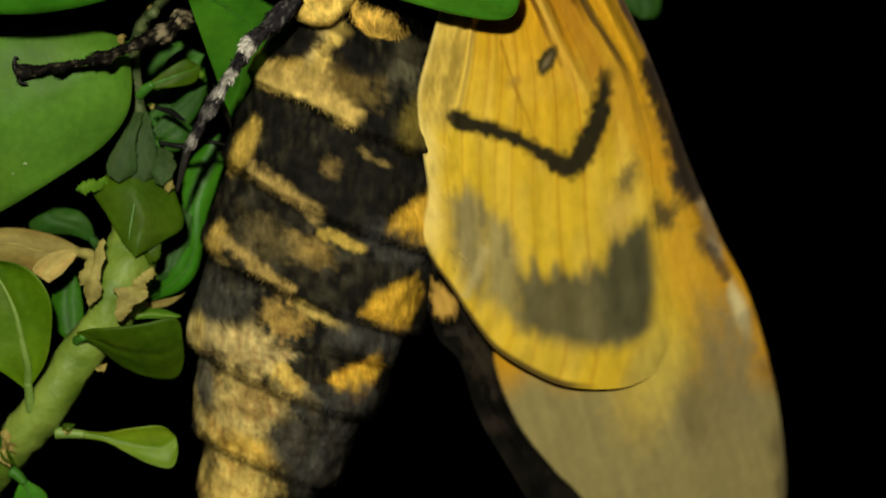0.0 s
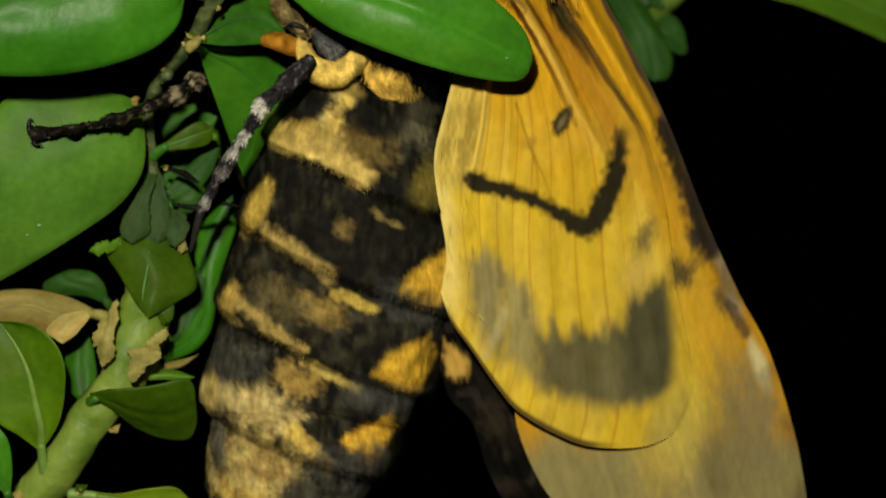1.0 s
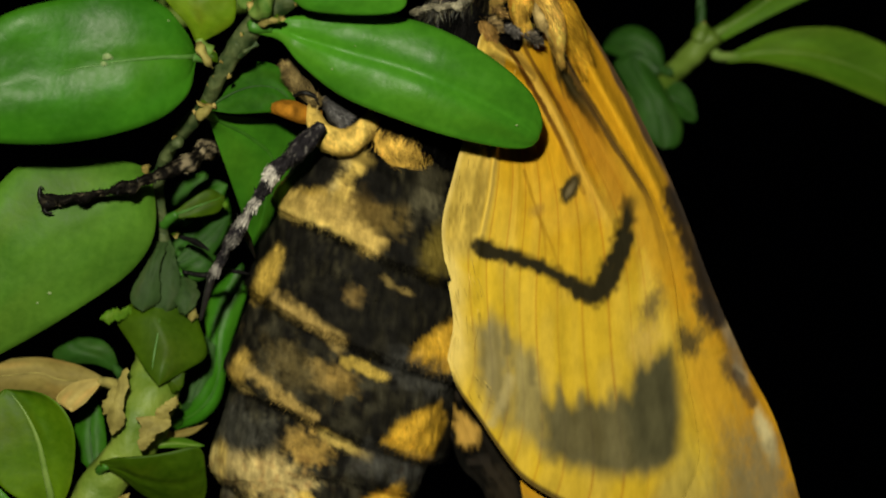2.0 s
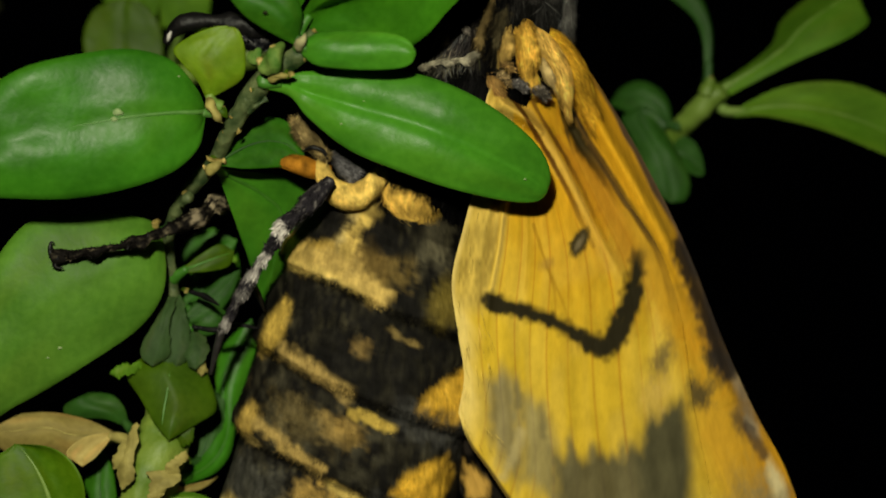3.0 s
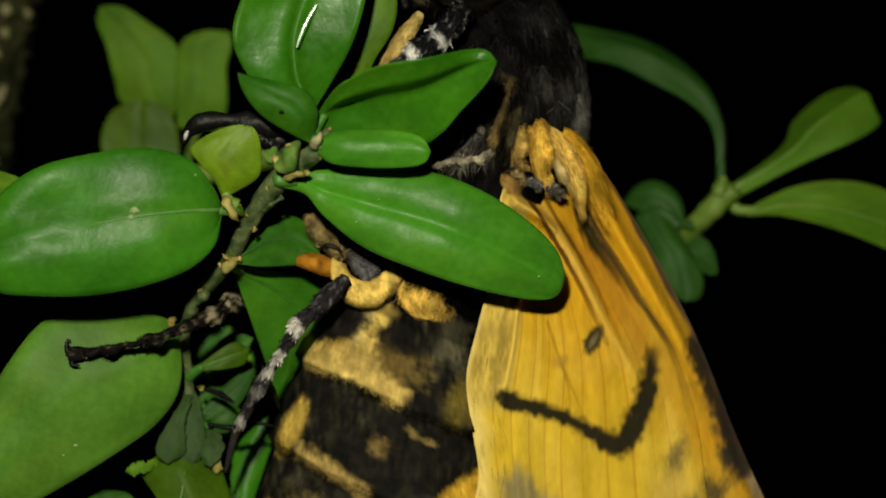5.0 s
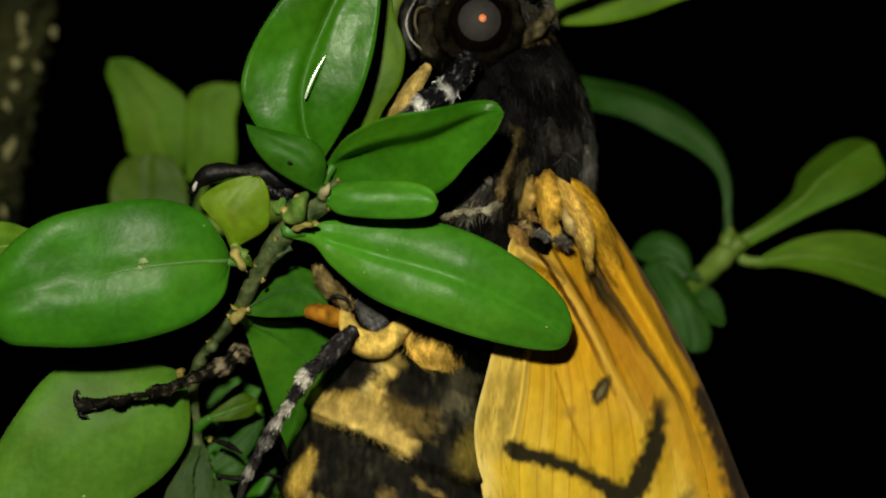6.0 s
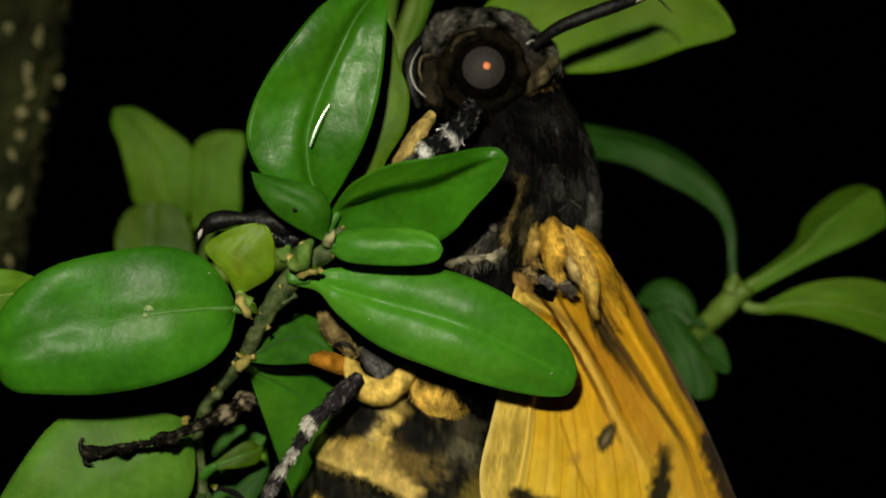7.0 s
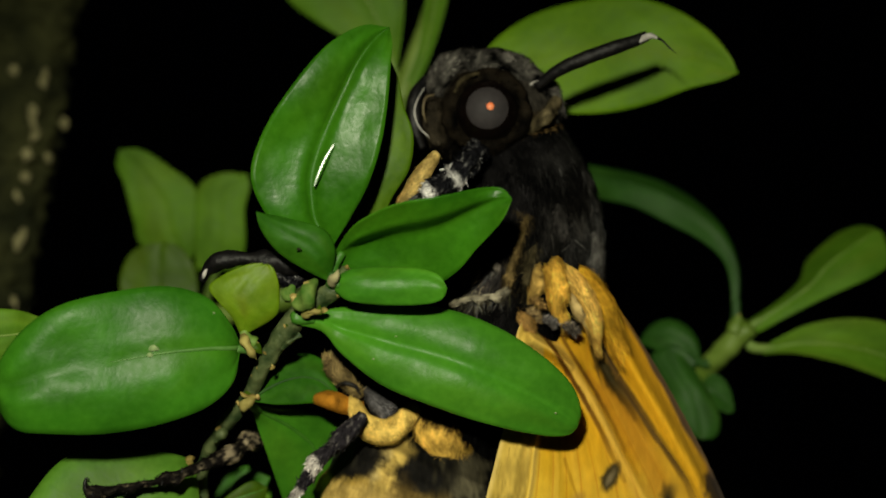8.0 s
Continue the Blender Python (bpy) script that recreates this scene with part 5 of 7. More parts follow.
def thorax_tone(v):
    x, z = v[:, 0], v[:, 2]
    c = np.tile(np.array((0.0028, 0.0026, 0.0027)), (len(v), 1))
    c = dab(c, x, z, 7.9, 12.6, 2.0, 5.8, 0, (0.013, 0.0125, 0.012), 0.7, 0.9)
    c = dab(c, x, z, 9.05, 11.0, 0.9, 4.2, -4, (0.055, 0.053, 0.050), 0.8, 1.3)
    c = dab(c, x, z, 6.9, 12.9, 1.1, 1.5, -20, (0.020, 0.018, 0.016), 0.8, 1.2, 0.8)
    c = dab(c, x, z, 8.2, 14.6, 0.9, 1.3, 0, (0.018, 0.016, 0.014), 0.8, 1.2, 0.8)
    # tawny streak above the wing root
    c = streak(c, x, z, [(4.3, 13.2), (4.07, 12.52), (3.68, 10.98), (3.29, 9.45), (3.05, 8.3)], 0.2, (0.13, 0.09, 0.035), 0.8, 0.8, 0.9)
    c = streak(c, x, z, [(4.7, 11.2), (4.4, 9.6), (4.2, 8.4)], 0.3, (0.05, 0.04, 0.02), 0.8, 0.8, 0.8)
    # flank mottled with grey, white and buff scales
    c = dab(c, x, z, 1.3, 9.0, 1.6, 1.6, 0, (0.014, 0.012, 0.012), 0.8, 1.5, 0.8)
    for cx, cz, rx, rz, turn, tone in ((0.45, 9.75, 0.35, 0.75, 15, (0.26, 0.20, 0.13)), (0.72, 8.7, 0.4, 0.4, 0, (0.34, 0.28, 0.20)), (2.15, 11.8, 0.28, 0.3, 0, (0.24, 0.20, 0.17)), (2.2, 9.9, 0.3, 0.25, 0, (0.22, 0.20, 0.17)),
                                       (1.5, 10.7, 0.2, 0.5, 20, (0.12, 0.10, 0.09)), (3.0, 10.2, 0.25, 0.25, 0, (0.16, 0.13, 0.09)), (1.3, 7.7, 0.6, 0.25, 10, (0.24, 0.21, 0.14)), (4.6, 7.9, 0.3, 0.25, 0, (0.30, 0.24, 0.12))):
        c = dab(c, x, z, cx, cz, rx, rz, turn, np.array(tone) * 0.55, 0.6, 0.9)
    c = streak(c, x, z, [(-0.55, 7.73), (0.79, 7.35), (1.94, 7.84), (2.7, 7.72)], 0.2, (0.18, 0.16, 0.11), 0.8, 0.8, 0.8)
    # hair parts into clumps with dark gaps between them
    clump = value_noise(x * 1.6 + 0.5 * np.sin(z * 0.8), z * 0.55 + 5) * 0.65 + value_noise(x * 4.4, z * 1.3 + 2) * 0.35
    return c * (0.2 + 1.5 * step(0.35, 0.75, clump))[:, None]


furred("thorax", [(2.69, 0.5, 19.87), (3.48, 0.3, 17.21), (3.58, 0.0, 13.54), (2.84, 0.0, 9.93), (1.23, 0.0, 5.53), (-0.78, 0.0, 1.55), (-2.19, 0.3, -2.03)], [3.6, 5.6, 6.7, 6.9, 7.2, 7.0, 5.5], thorax_tone, 0.9, 60000,
       "sooty black shaggy thorax with grey tufts", flat=0.95, seed=11, lift=0.3, spread=0.6, stray=0.3, wide=0.02, locks=7000)


# raised tufts of scales on the flank, below the foreleg
for line, radii, tone, length, label, seed in (
        ([(4.4, -6.0, 13.4), (4.07, -6.5, 12.3), (3.7, -6.7, 10.9), (3.3, -6.8, 9.5), (3.0, -6.7, 8.3)], [0.05, 0.1, 0.13, 0.11, 0.04], (0.13, 0.09, 0.035), 0.5, "tawny streak of long scales", 71),
        ([(4.9, -6.2, 11.3), (4.5, -6.6, 10.0), (4.3, -6.8, 8.8)], [0.06, 0.16, 0.06], (0.045, 0.036, 0.018), 0.5, "brown tuft of scales", 72),
        ([(-0.9, -6.8, 7.25), (-0.1, -7.1, 7.5), (0.5, -7.3, 7.7), (1.1, -7.3, 7.55), (1.7, -7.3, 7.75), (2.3, -7.2, 7.7), (2.9, -6.9, 8.1)], [0.03, 0.09, 0.12, 0.24, 0.14, 0.26, 0.06], (0.24, 0.215, 0.155), 0.4, "pale crescent of scales", 73),
        ([(0.87, -6.6, 10.6), (0.8, -7.0, 9.6), (0.35, -7.0, 8.5)], [0.08, 0.2, 0.2], (0.12, 0.092, 0.06), 0.25, "buff tuft of scales", 74),
        ([(2.0, -6.8, 12.0), (2.2, -6.9, 11.7), (2.3, -6.8, 11.4)], [0.05, 0.11, 0.05], (0.15, 0.13, 0.11), 0.2, "small pale tuft of scales", 75),
        ([(2.05, -6.9, 10.0), (2.25, -7.0, 9.8), (2.4, -6.9, 9.6)], [0.05, 0.11, 0.05], (0.15, 0.13, 0.11), 0.2, "small pale tuft of scales", 76),
        ([(9.0, -2.6, 13.0), (9.2, -3.0, 11.4), (9.1, -3.4, 9.6), (8.9, -3.6, 8.6)], [0.15, 0.4, 0.4, 0.12], (0.055, 0.052, 0.048), 0.8, "grey tuft above the wing root", 77),
        ([(6.6, -5.6, 14.2), (6.7, -5.8, 13.2), (6.9, -5.8, 12.2)], [0.12, 0.34, 0.12], (0.035, 0.032, 0.030), 0.8, "dark grey tuft of scales", 78)):
    furred("scale_tuft", line, radii, plain(tone, 0.9), length, 2200, label, seed=seed, lift=0.3, stray=0.4, spread=0.5, wide=0.016, rough=0.6)


def head_tone(v):
    x, z = v[:, 0], v[:, 2]
    c = np.tile(np.array((0.003, 0.0025, 0.002)), (len(v), 1))
    c = streak(c, x, z, [(-2.47, 20.93), (-1.68, 23.49), (0.47, 24.55), (3.2, 24.26), (5.15, 22.88), (6.11, 21.1)], 1.3, (0.036, 0.032, 0.026), 0.7, 0.9)
    c = dab(c, x, z, 5.84, 20.32, 1.23, 0.77, 35, (0.14, 0.09, 0.035), 0.6, 0.7)
    c = dab(c, x, z, -1.69, 20.93, 0.92, 2.11, -0, (0.028, 0.022, 0.014), 0.6, 0.9)
    return c


head = furred("head", [(2.18, 0.5, 24.88), (2.17, 0.0, 23.66), (2.16, 0.0, 22.04), (2.4, 0.0, 20.21), (2.64, 0.5, 18.78)], [2.2, 4.0, 4.6, 4.4, 3.4], head_tone, 0.9, 9000, "grey-black furry head", flat=0.95, seed=12, lift=0.4)


def ball(name, at, radius, material, parent, label="", squash=1.0, cap=1.0):
    """A ball, or the camera-side cap of one, flattened along y."""
    nu, nv = 24, 36
    a = np.linspace(0.001, np.pi * cap, nu)
    b = np.linspace(0, 2 * np.pi, nv, endpoint=False)
    v = np.stack([np.sin(a)[:, None] * np.cos(b), -np.cos(a)[:, None] * np.ones(nv) * squash, np.sin(a)[:, None] * np.sin(b)], -1).reshape(-1, 3)
    return part(name, np.array(at) + v * radius, [tuple(reversed(q)) for q in grid_faces(nu, nv, True)], material, parent, label)


EYE_AT = np.array((1.72, -3.75, 20.85))
eye = ball("eye", EYE_AT, 2.25, EYE, head, "large dark brown compound eye")
# view-dependent pupil spot and lamp reflection, painted on as grey and orange caps
ball("pupil", EYE_AT + np.array((0.0, -0.03, 0.02)), 2.25, PUPIL, eye, "dull grey round pupil spot", cap=0.225)
ball("reflex", EYE_AT + np.array((0.17, -2.17, 0.07)), 0.32, GLOW, eye, "small painted orange glint", 0.5)
# raised dark rim of short scales round the eye
angle = np.linspace(0, 2 * np.pi, 25)
rim = EYE_AT + np.stack([np.cos(angle) * 2.6, np.full(25, -0.3) + 0.2 * np.sin(angle * 5), np.sin(angle) * 2.5], 1)
furred("eye_rim", rim, [0.5, 0.55, 0.5], plain((0.006, 0.0045, 0.0028), 1.2), 0.35, 2600, "dark scaly rim round the eye", parent=head, seed=13)
furred("brow", [(-1.83, -2.5, 22.29), (-1.19, -3.0, 24.01), (0.67, -3.4, 24.58), (3.04, -3.4, 24.33), (5.02, -3.0, 23.43), (6.33, -2.5, 22.26), (6.74, -2.0, 20.93)], [0.6, 0.75, 0.75, 0.7, 0.6, 0.45], plain((0.044, 0.041, 0.036), 1.9), 0.5, 6000,
       "grey scaly brow", parent=head, seed=14, lift=0.2, spread=0.7, stray=0.4, rough=0.8)
furred("cheek", [(6.59, -3.0, 21.79), (5.76, -4.0, 20.46), (4.59, -3.5, 19.62)], [0.25, 0.5, 0.3], plain((0.085, 0.068, 0.036), 1.1), 0.28, 900, "tan cheek tuft", parent=head, seed=15)
furred("eye_tuft", [(-0.55, -4.6, 22.1), (-0.2, -4.9, 22.75), (0.5, -5.0, 23.2), (1.1, -5.0, 23.35)], [0.02, 0.05, 0.05, 0.02], plain((0.05, 0.04, 0.02), 1.2), 0.2, 500, "tan scales over the eye", parent=head, seed=17, spread=0.5, wide=0.014)
# palps on the far side of the face
palp = tube("palp", [(-2.5, -2.6, 23.5), (-3.25, -3.2, 22.07), (-3.4, -3.4, 20.65), (-3.25, -3.4, 19.41), (-2.8, -3.2, 18.4)], [0.28, 0.5, 0.58, 0.52, 0.3], BLACK_HORN, head, "black curved palp with a pale rim", flat=0.8)
tube("pale_rim", [(-2.63, -3.7, 22.6), (-3.16, -4.0, 21.58), (-3.31, -4.1, 20.7), (-2.98, -4.1, 19.73), (-2.28, -4.0, 19.03)], [0.02, 0.05, 0.06, 0.06, 0.03], WHITE_SCALE, palp, sides=8)
tube("tan_rim", [(-1.93, -4.1, 22.02), (-2.54, -4.2, 21.79), (-2.72, -4.2, 20.88), (-2.51, -4.1, 20.08)], [0.05, 0.09, 0.09, 0.04], LEG, palp, sides=8, tint=plain((0.10, 0.075, 0.035), 0.8))
furred("palp_fur", [(-1.72, -2.0, 23.37), (-2.4, -2.0, 21.76), (-2.24, -2.0, 19.96), (-1.72, -2.0, 18.96)], [0.4, 0.7, 0.7, 0.4], plain((0.026, 0.021, 0.014), 0.8), 0.5, 1200, "brownish fur", parent=head, seed=16)
antenna = tube("antenna", [(5.17, -4.2, 22.61), (6.52, -5.0, 23.47), (8.25, -5.5, 24.24), (10.19, -5.7, 24.91), (11.95, -5.6, 25.51), (12.74, -5.5, 25.84)], [0.34, 0.42, 0.5, 0.5, 0.45, 0.36], BLACK_HORN, head, "thick black antenna with a white tip", flat=0.8, rough=0.08)
tube("antenna_tip", [(12.06, -5.7, 25.34), (12.61, -5.7, 25.73), (13.11, -5.7, 25.81), (13.42, -5.7, 25.65)], [0.12, 0.25, 0.22, 0.08], WHITE_SCALE, antenna, "white scaled end", count=14, sides=10)
tube("antenna_hook", [(13.24, -5.6, 25.78), (13.78, -5.6, 25.51), (14.4, -5.6, 24.88), (14.7, -5.6, 24.64)], [0.12, 0.08, 0.05, 0.02], BLACK_HORN, antenna, count=14, sides=7)
tube("antenna_socket", [(4.69, -4.6, 22.63), (5.08, -4.6, 22.9), (5.39, -4.6, 22.82)], [0.06, 0.12, 0.05], WHITE_SCALE, head, count=8, sides=8, rough=0.2)


# wings: membranes spread between two edges that meet at the base
def wing(name, edge_a, edge_b, depth, tone, label, thick=0.14, nu=380, nv=230, pleats=11, pleat=0.10, parent=moth, hem=None, ridges=(), uneven=0.5):
    """hem: the outer margin between the ends of both edges, where they don't meet in a tip."""
    a, b = spline(edge_a, nu), spline(edge_b, nu)
    v = np.linspace(0, 1, nv)
    flat = a[:, None] * (1 - v)[None, :, None] + b[:, None] * v[None, :, None]
    if hem is not None:
        out = spline(hem, nv) - flat[-1]
        flat = flat + out[None] * (np.linspace(0, 1, nu) ** 1.6)[:, None, None]
    u = np.linspace(0, 1, nu)[:, None] * np.ones((1, nv))
    vv = np.ones((nu, 1)) * v[None]
    y = depth(u, vv)
    phase = vv * pleats + 0.35 * value_noise(vv * 6, u * 2.5)
    calm = step(0.08, 0.3, u)
    y = y - calm * pleat * np.abs(np.sin(phase * np.pi)) ** 0.6 * (1 - 0.6 * u) + uneven * (value_noise(u * 5, vv * 3) - 0.5) * (1 - vv)
    x, z = flat[..., 0], flat[..., 1]
    for line, height, breadth in ridges:
        d, along = distance_to(x, z, line)
        y = y - height * np.exp(-((d / breadth) ** 2)) * (1 - along) ** 0.5
    top = np.stack([x, y, z], -1).reshape(-1, 3)
    under = top + np.array((0, thick, 0))
    n = nu * nv
    faces = [tuple(reversed(q)) for q in grid_faces(nu, nv)] + grid_faces(nu, nv, first=n)
    for i in range(nu - 1):
        p, q = i * nv, (i + 1) * nv
        faces += [(p, q, q + n, p + n), (q + nv - 1, p + nv - 1, p + nv - 1 + n, q + nv - 1 + n)]
    for j in range(nv - 1):
        p, q = j, (nu - 1) * nv + j
        faces += [(p + 1, p, p + n, p + 1 + n), (q, q + 1, q + 1 + n, q + n)]
    c = tone(x.ravel(), z.ravel(), u.ravel(), vv.ravel(), phase.ravel())
    return part(name, np.vstack([top, under]), faces, WING, parent, label, np.vstack([c, c * 0.9]))


WING_YELLOW = (0.575, 0.375, 0.024)
WING_ORANGE = (0.585, 0.285, 0.008)
WING_PALE = (0.70, 0.49, 0.10)


def wing_ground(x, z):
    """The tones of the forewing, which go on over the outer strip of the hindwing: orange above, yellow, then dusky towards the tip."""
    c = np.tile(np.array((0.50, 0.245, 0.011)), (len(x), 1))
    c = dab(c, x, z, 15.07, -4.54, 1.73, 5.0, 22, (0.42, 0.24, 0.02), 0.9, 0.3, 0.8)
    c = dab(c, x, z, 18.17, -21.43, 3.07, 8.07, 6, (0.555, 0.375, 0.03), 0.6, 0.3)
    c = dab(c, x, z, 20.09, -18.35, 1.73, 4.23, 18, (0.53, 0.285, 0.02), 0.8, 0.4, 0.9)
    down = step(0.0, 1.0, ((18.22, -26.37)[1] - z) / 3.8 + 0.5 + 0.5 * (value_noise(x * 0.5, z * 0.2) - 0.5))[:, None]
    c = c * (1 - down) + np.array((0.25, 0.20, 0.080)) * down
    c = dab(c, x, z, 17.03, -26.81, 1.73, 3.46, 5, (0.46, 0.32, 0.06), 0.9, 0.4, 0.8)
    c = dab(c, x, z, 22.6, -25.64, 1.73, 4.23, 8, (0.19, 0.145, 0.06), 0.9, 0.4, 0.8)
    c = dab(c, x, z, 18.4, -25.4, 1.7, 2.8, 4, (0.47, 0.345, 0.065), 0.8, 0.4, 0.85)
    c = dab(c, x, z, 21.0, -28.9, 0.8, 2.6, 6, (0.15, 0.115, 0.05), 0.8, 0.4, 0.7)
    c = dab(c, x, z, 15.67, -15.67, 1.15, 1.0, -0, (0.22, 0.14, 0.035), 0.9, 0.5, 0.7)
    c = dab(c, x, z, 19.9, -12.6, 0.8, 1.9, 25, (0.03, 0.022, 0.014), 0.8, 0.6)
    c = dab(c, x, z, 18.5, -15.0, 0.95, 1.1, 20, (0.05, 0.04, 0.02), 0.7, 0.6, 0.9)
    c = dab(c, x, z, 21.6, -17.0, 0.5, 1.0, 25, (0.05, 0.036, 0.025), 0.8, 0.6, 0.8)
    # painted highlight on the rolled leading edge, and painted shadow in the valley beside it
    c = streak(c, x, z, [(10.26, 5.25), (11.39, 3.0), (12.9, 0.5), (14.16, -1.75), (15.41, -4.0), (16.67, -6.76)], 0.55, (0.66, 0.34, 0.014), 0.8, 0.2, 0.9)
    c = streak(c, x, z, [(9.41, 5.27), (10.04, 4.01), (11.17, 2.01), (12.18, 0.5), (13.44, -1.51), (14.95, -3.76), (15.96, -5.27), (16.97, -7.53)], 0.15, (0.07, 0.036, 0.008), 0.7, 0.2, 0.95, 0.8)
    return c * (1 + 0.18 * (value_noise(x * 2.4 + z * 0.9, z * 0.22 + 4.0) - 0.5) + 0.10 * (value_noise(x * 6.0 + z * 2.2, z * 0.4) - 0.5))[:, None]


def hindwing_tone(x, z, u, v, phase):
    c = np.tile(np.array(WING_YELLOW), (len(x), 1))
    c = dab(c, x, z, 7.6, 0.4, 4.4, 9.2, 25, WING_ORANGE, 0.9, 0.3, 0.8)
    c = dab(c, x, z, 12.2, -1.2, 1.7, 8.2, 25, (0.50, 0.225, 0.010), 0.9, 0.5, 0.85)
    # long soft streaks that follow the veins
    c = c * (1 + (0.17 * (value_noise(v * 46, u * 3.0) - 0.5) + 0.20 * (value_noise(v * 13 + 3, u * 2.0) - 0.5)) * step(0.18, 0.4, u))[:, None]
    chalk = 0.35 * step(0.55, 0.85, value_noise(v * 18 + 5, u * 4.0)) + 0.40 * step(0.5, 0.85, value_noise(x * 0.7, z * 0.35 + 3))
    chalk = chalk * step(0.22, 0.6, u)
    c = c * (1 - 0.5 * chalk[:, None]) + np.array(WING_PALE) * 0.5 * chalk[:, None]
    c = c * (0.88 + 0.24 * value_noise(x * 1.1 + 8, z * 0.6))[:, None]
    wander = phase + 0.5 * (value_noise(v * 9, u * 1.5 + 6) - 0.5)
    vein = np.exp(-((wander - np.round(wander)) / 0.045) ** 2) * step(0.2, 0.45, u) * (0.4 + 0.6 * value_noise(v * 15 + 2, u * 3))
    c = c * (1 - 0.42 * vein[:, None] * np.array((0.6, 1.0, 1.0)))
    # crumpled buff strip along the inner margin, cream highlights painted on its edge and ridge
    ridge = np.array([(-8.6, 3.9), (-7.56, 3.98), (-6.42, 4.2), (-4.71, 4.54), (-2.31, 4.8), (-1.47, 5.03), (3.0, 5.6)])
    off = x - np.interp(z, ridge[:, 0], ridge[:, 1])
    strip = (1 - step(-0.25, 0.0, off)) * step(-9.6, -8.0, z)
    crumple = 0.55 + 0.5 * value_noise(x * 2.2, z * 0.8 + 3) + 0.35 * (value_noise(x * 6, z * 2.1) - 0.5)
    c = c * (1 - 0.9 * strip[:, None]) + np.array((0.56, 0.385, 0.075)) * (strip * crumple * 0.9)[:, None]
    rim = 1 - step(0.0, 0.035, v)
    c = c * (1 - 0.7 * rim[:, None]) + np.array((0.74, 0.55, 0.18)) * 0.7 * rim[:, None]
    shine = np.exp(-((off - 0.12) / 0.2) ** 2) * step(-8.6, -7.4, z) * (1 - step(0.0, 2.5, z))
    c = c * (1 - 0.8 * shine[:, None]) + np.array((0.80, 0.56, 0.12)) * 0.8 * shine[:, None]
    low = (1 - step(0.03, 0.16, v + 0.05 * (value_noise(u * 30, v * 4) - 0.5))) * (1 - step(-9.4, -7.6, z))
    c = c * (1 - 0.85 * low[:, None]) + np.array((0.76, 0.57, 0.17)) * 0.85 * low[:, None]
    # folds of the wing root: painted shade in creases, painted light on rolls
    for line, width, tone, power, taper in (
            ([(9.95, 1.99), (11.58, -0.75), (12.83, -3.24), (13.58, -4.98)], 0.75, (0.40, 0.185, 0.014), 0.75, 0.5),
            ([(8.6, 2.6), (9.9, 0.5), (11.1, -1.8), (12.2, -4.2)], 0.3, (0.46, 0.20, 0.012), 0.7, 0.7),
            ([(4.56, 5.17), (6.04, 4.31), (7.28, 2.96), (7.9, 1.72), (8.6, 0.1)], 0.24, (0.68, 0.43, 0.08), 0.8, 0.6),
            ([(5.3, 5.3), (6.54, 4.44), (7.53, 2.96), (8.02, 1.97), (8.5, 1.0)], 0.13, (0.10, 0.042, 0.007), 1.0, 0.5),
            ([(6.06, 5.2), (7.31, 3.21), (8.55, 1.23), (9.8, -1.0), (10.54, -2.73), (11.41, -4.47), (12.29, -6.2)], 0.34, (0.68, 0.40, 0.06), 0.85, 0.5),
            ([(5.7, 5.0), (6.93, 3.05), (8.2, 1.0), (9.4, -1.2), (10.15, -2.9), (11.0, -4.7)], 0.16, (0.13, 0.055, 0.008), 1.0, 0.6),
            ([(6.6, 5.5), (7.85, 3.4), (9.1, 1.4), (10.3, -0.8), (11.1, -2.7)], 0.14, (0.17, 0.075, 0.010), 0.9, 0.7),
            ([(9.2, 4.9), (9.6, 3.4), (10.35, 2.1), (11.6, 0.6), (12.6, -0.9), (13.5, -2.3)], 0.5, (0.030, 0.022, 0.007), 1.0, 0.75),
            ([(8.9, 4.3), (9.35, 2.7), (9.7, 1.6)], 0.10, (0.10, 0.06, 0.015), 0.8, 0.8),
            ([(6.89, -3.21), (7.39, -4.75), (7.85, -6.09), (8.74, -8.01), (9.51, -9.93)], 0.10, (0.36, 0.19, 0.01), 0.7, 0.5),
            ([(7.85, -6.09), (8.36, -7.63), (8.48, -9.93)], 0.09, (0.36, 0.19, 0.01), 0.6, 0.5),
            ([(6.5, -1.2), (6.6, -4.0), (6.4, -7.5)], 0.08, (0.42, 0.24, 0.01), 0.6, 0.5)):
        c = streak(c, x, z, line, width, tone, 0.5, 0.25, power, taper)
    c = dab(c, x, z, 7.75, -5.9, 0.5, 0.3, 30, (0.36, 0.20, 0.03), 0.8, 0.6, 0.7)
    # hollow comma spot and the bent band
    c = dab(c, x, z, 10.0, -4.45, 0.54, 1.06, -28, (0.05, 0.036, 0.012), 0.3, 0.3)
    c = dab(c, x, z, 10.04, -4.5, 0.2, 0.5, -28, (0.17, 0.13, 0.07), 0.6, 0.4, 0.8)
    ink = (0.020, 0.016, 0.007)
    c = streak(c, x, z, [(3.9, -8.25), (5.67, -8.93), (7.78, -9.54), (9.51, -10.42), (10.86, -11.4), (12.05, -11.75), (12.74, -11.1), (13.51, -9.61), (14.12, -7.8)], 0.52, ink, 0.6, 0.3)
    c = streak(c, x, z, [(10.9, -11.3), (12.0, -11.6), (12.9, -10.6)], 0.75, ink, 0.6, 0.3)
    c = dab(c, x, z, 4.44, -8.71, 0.77, 0.58, -20, ink, 0.3, 0.4)
    c = streak(c, x, z, [(12.6, -10.3), (13.5, -8.4), (14.11, -6.46), (14.42, -5.31)], 0.58, ink, 0.7, 0.3)
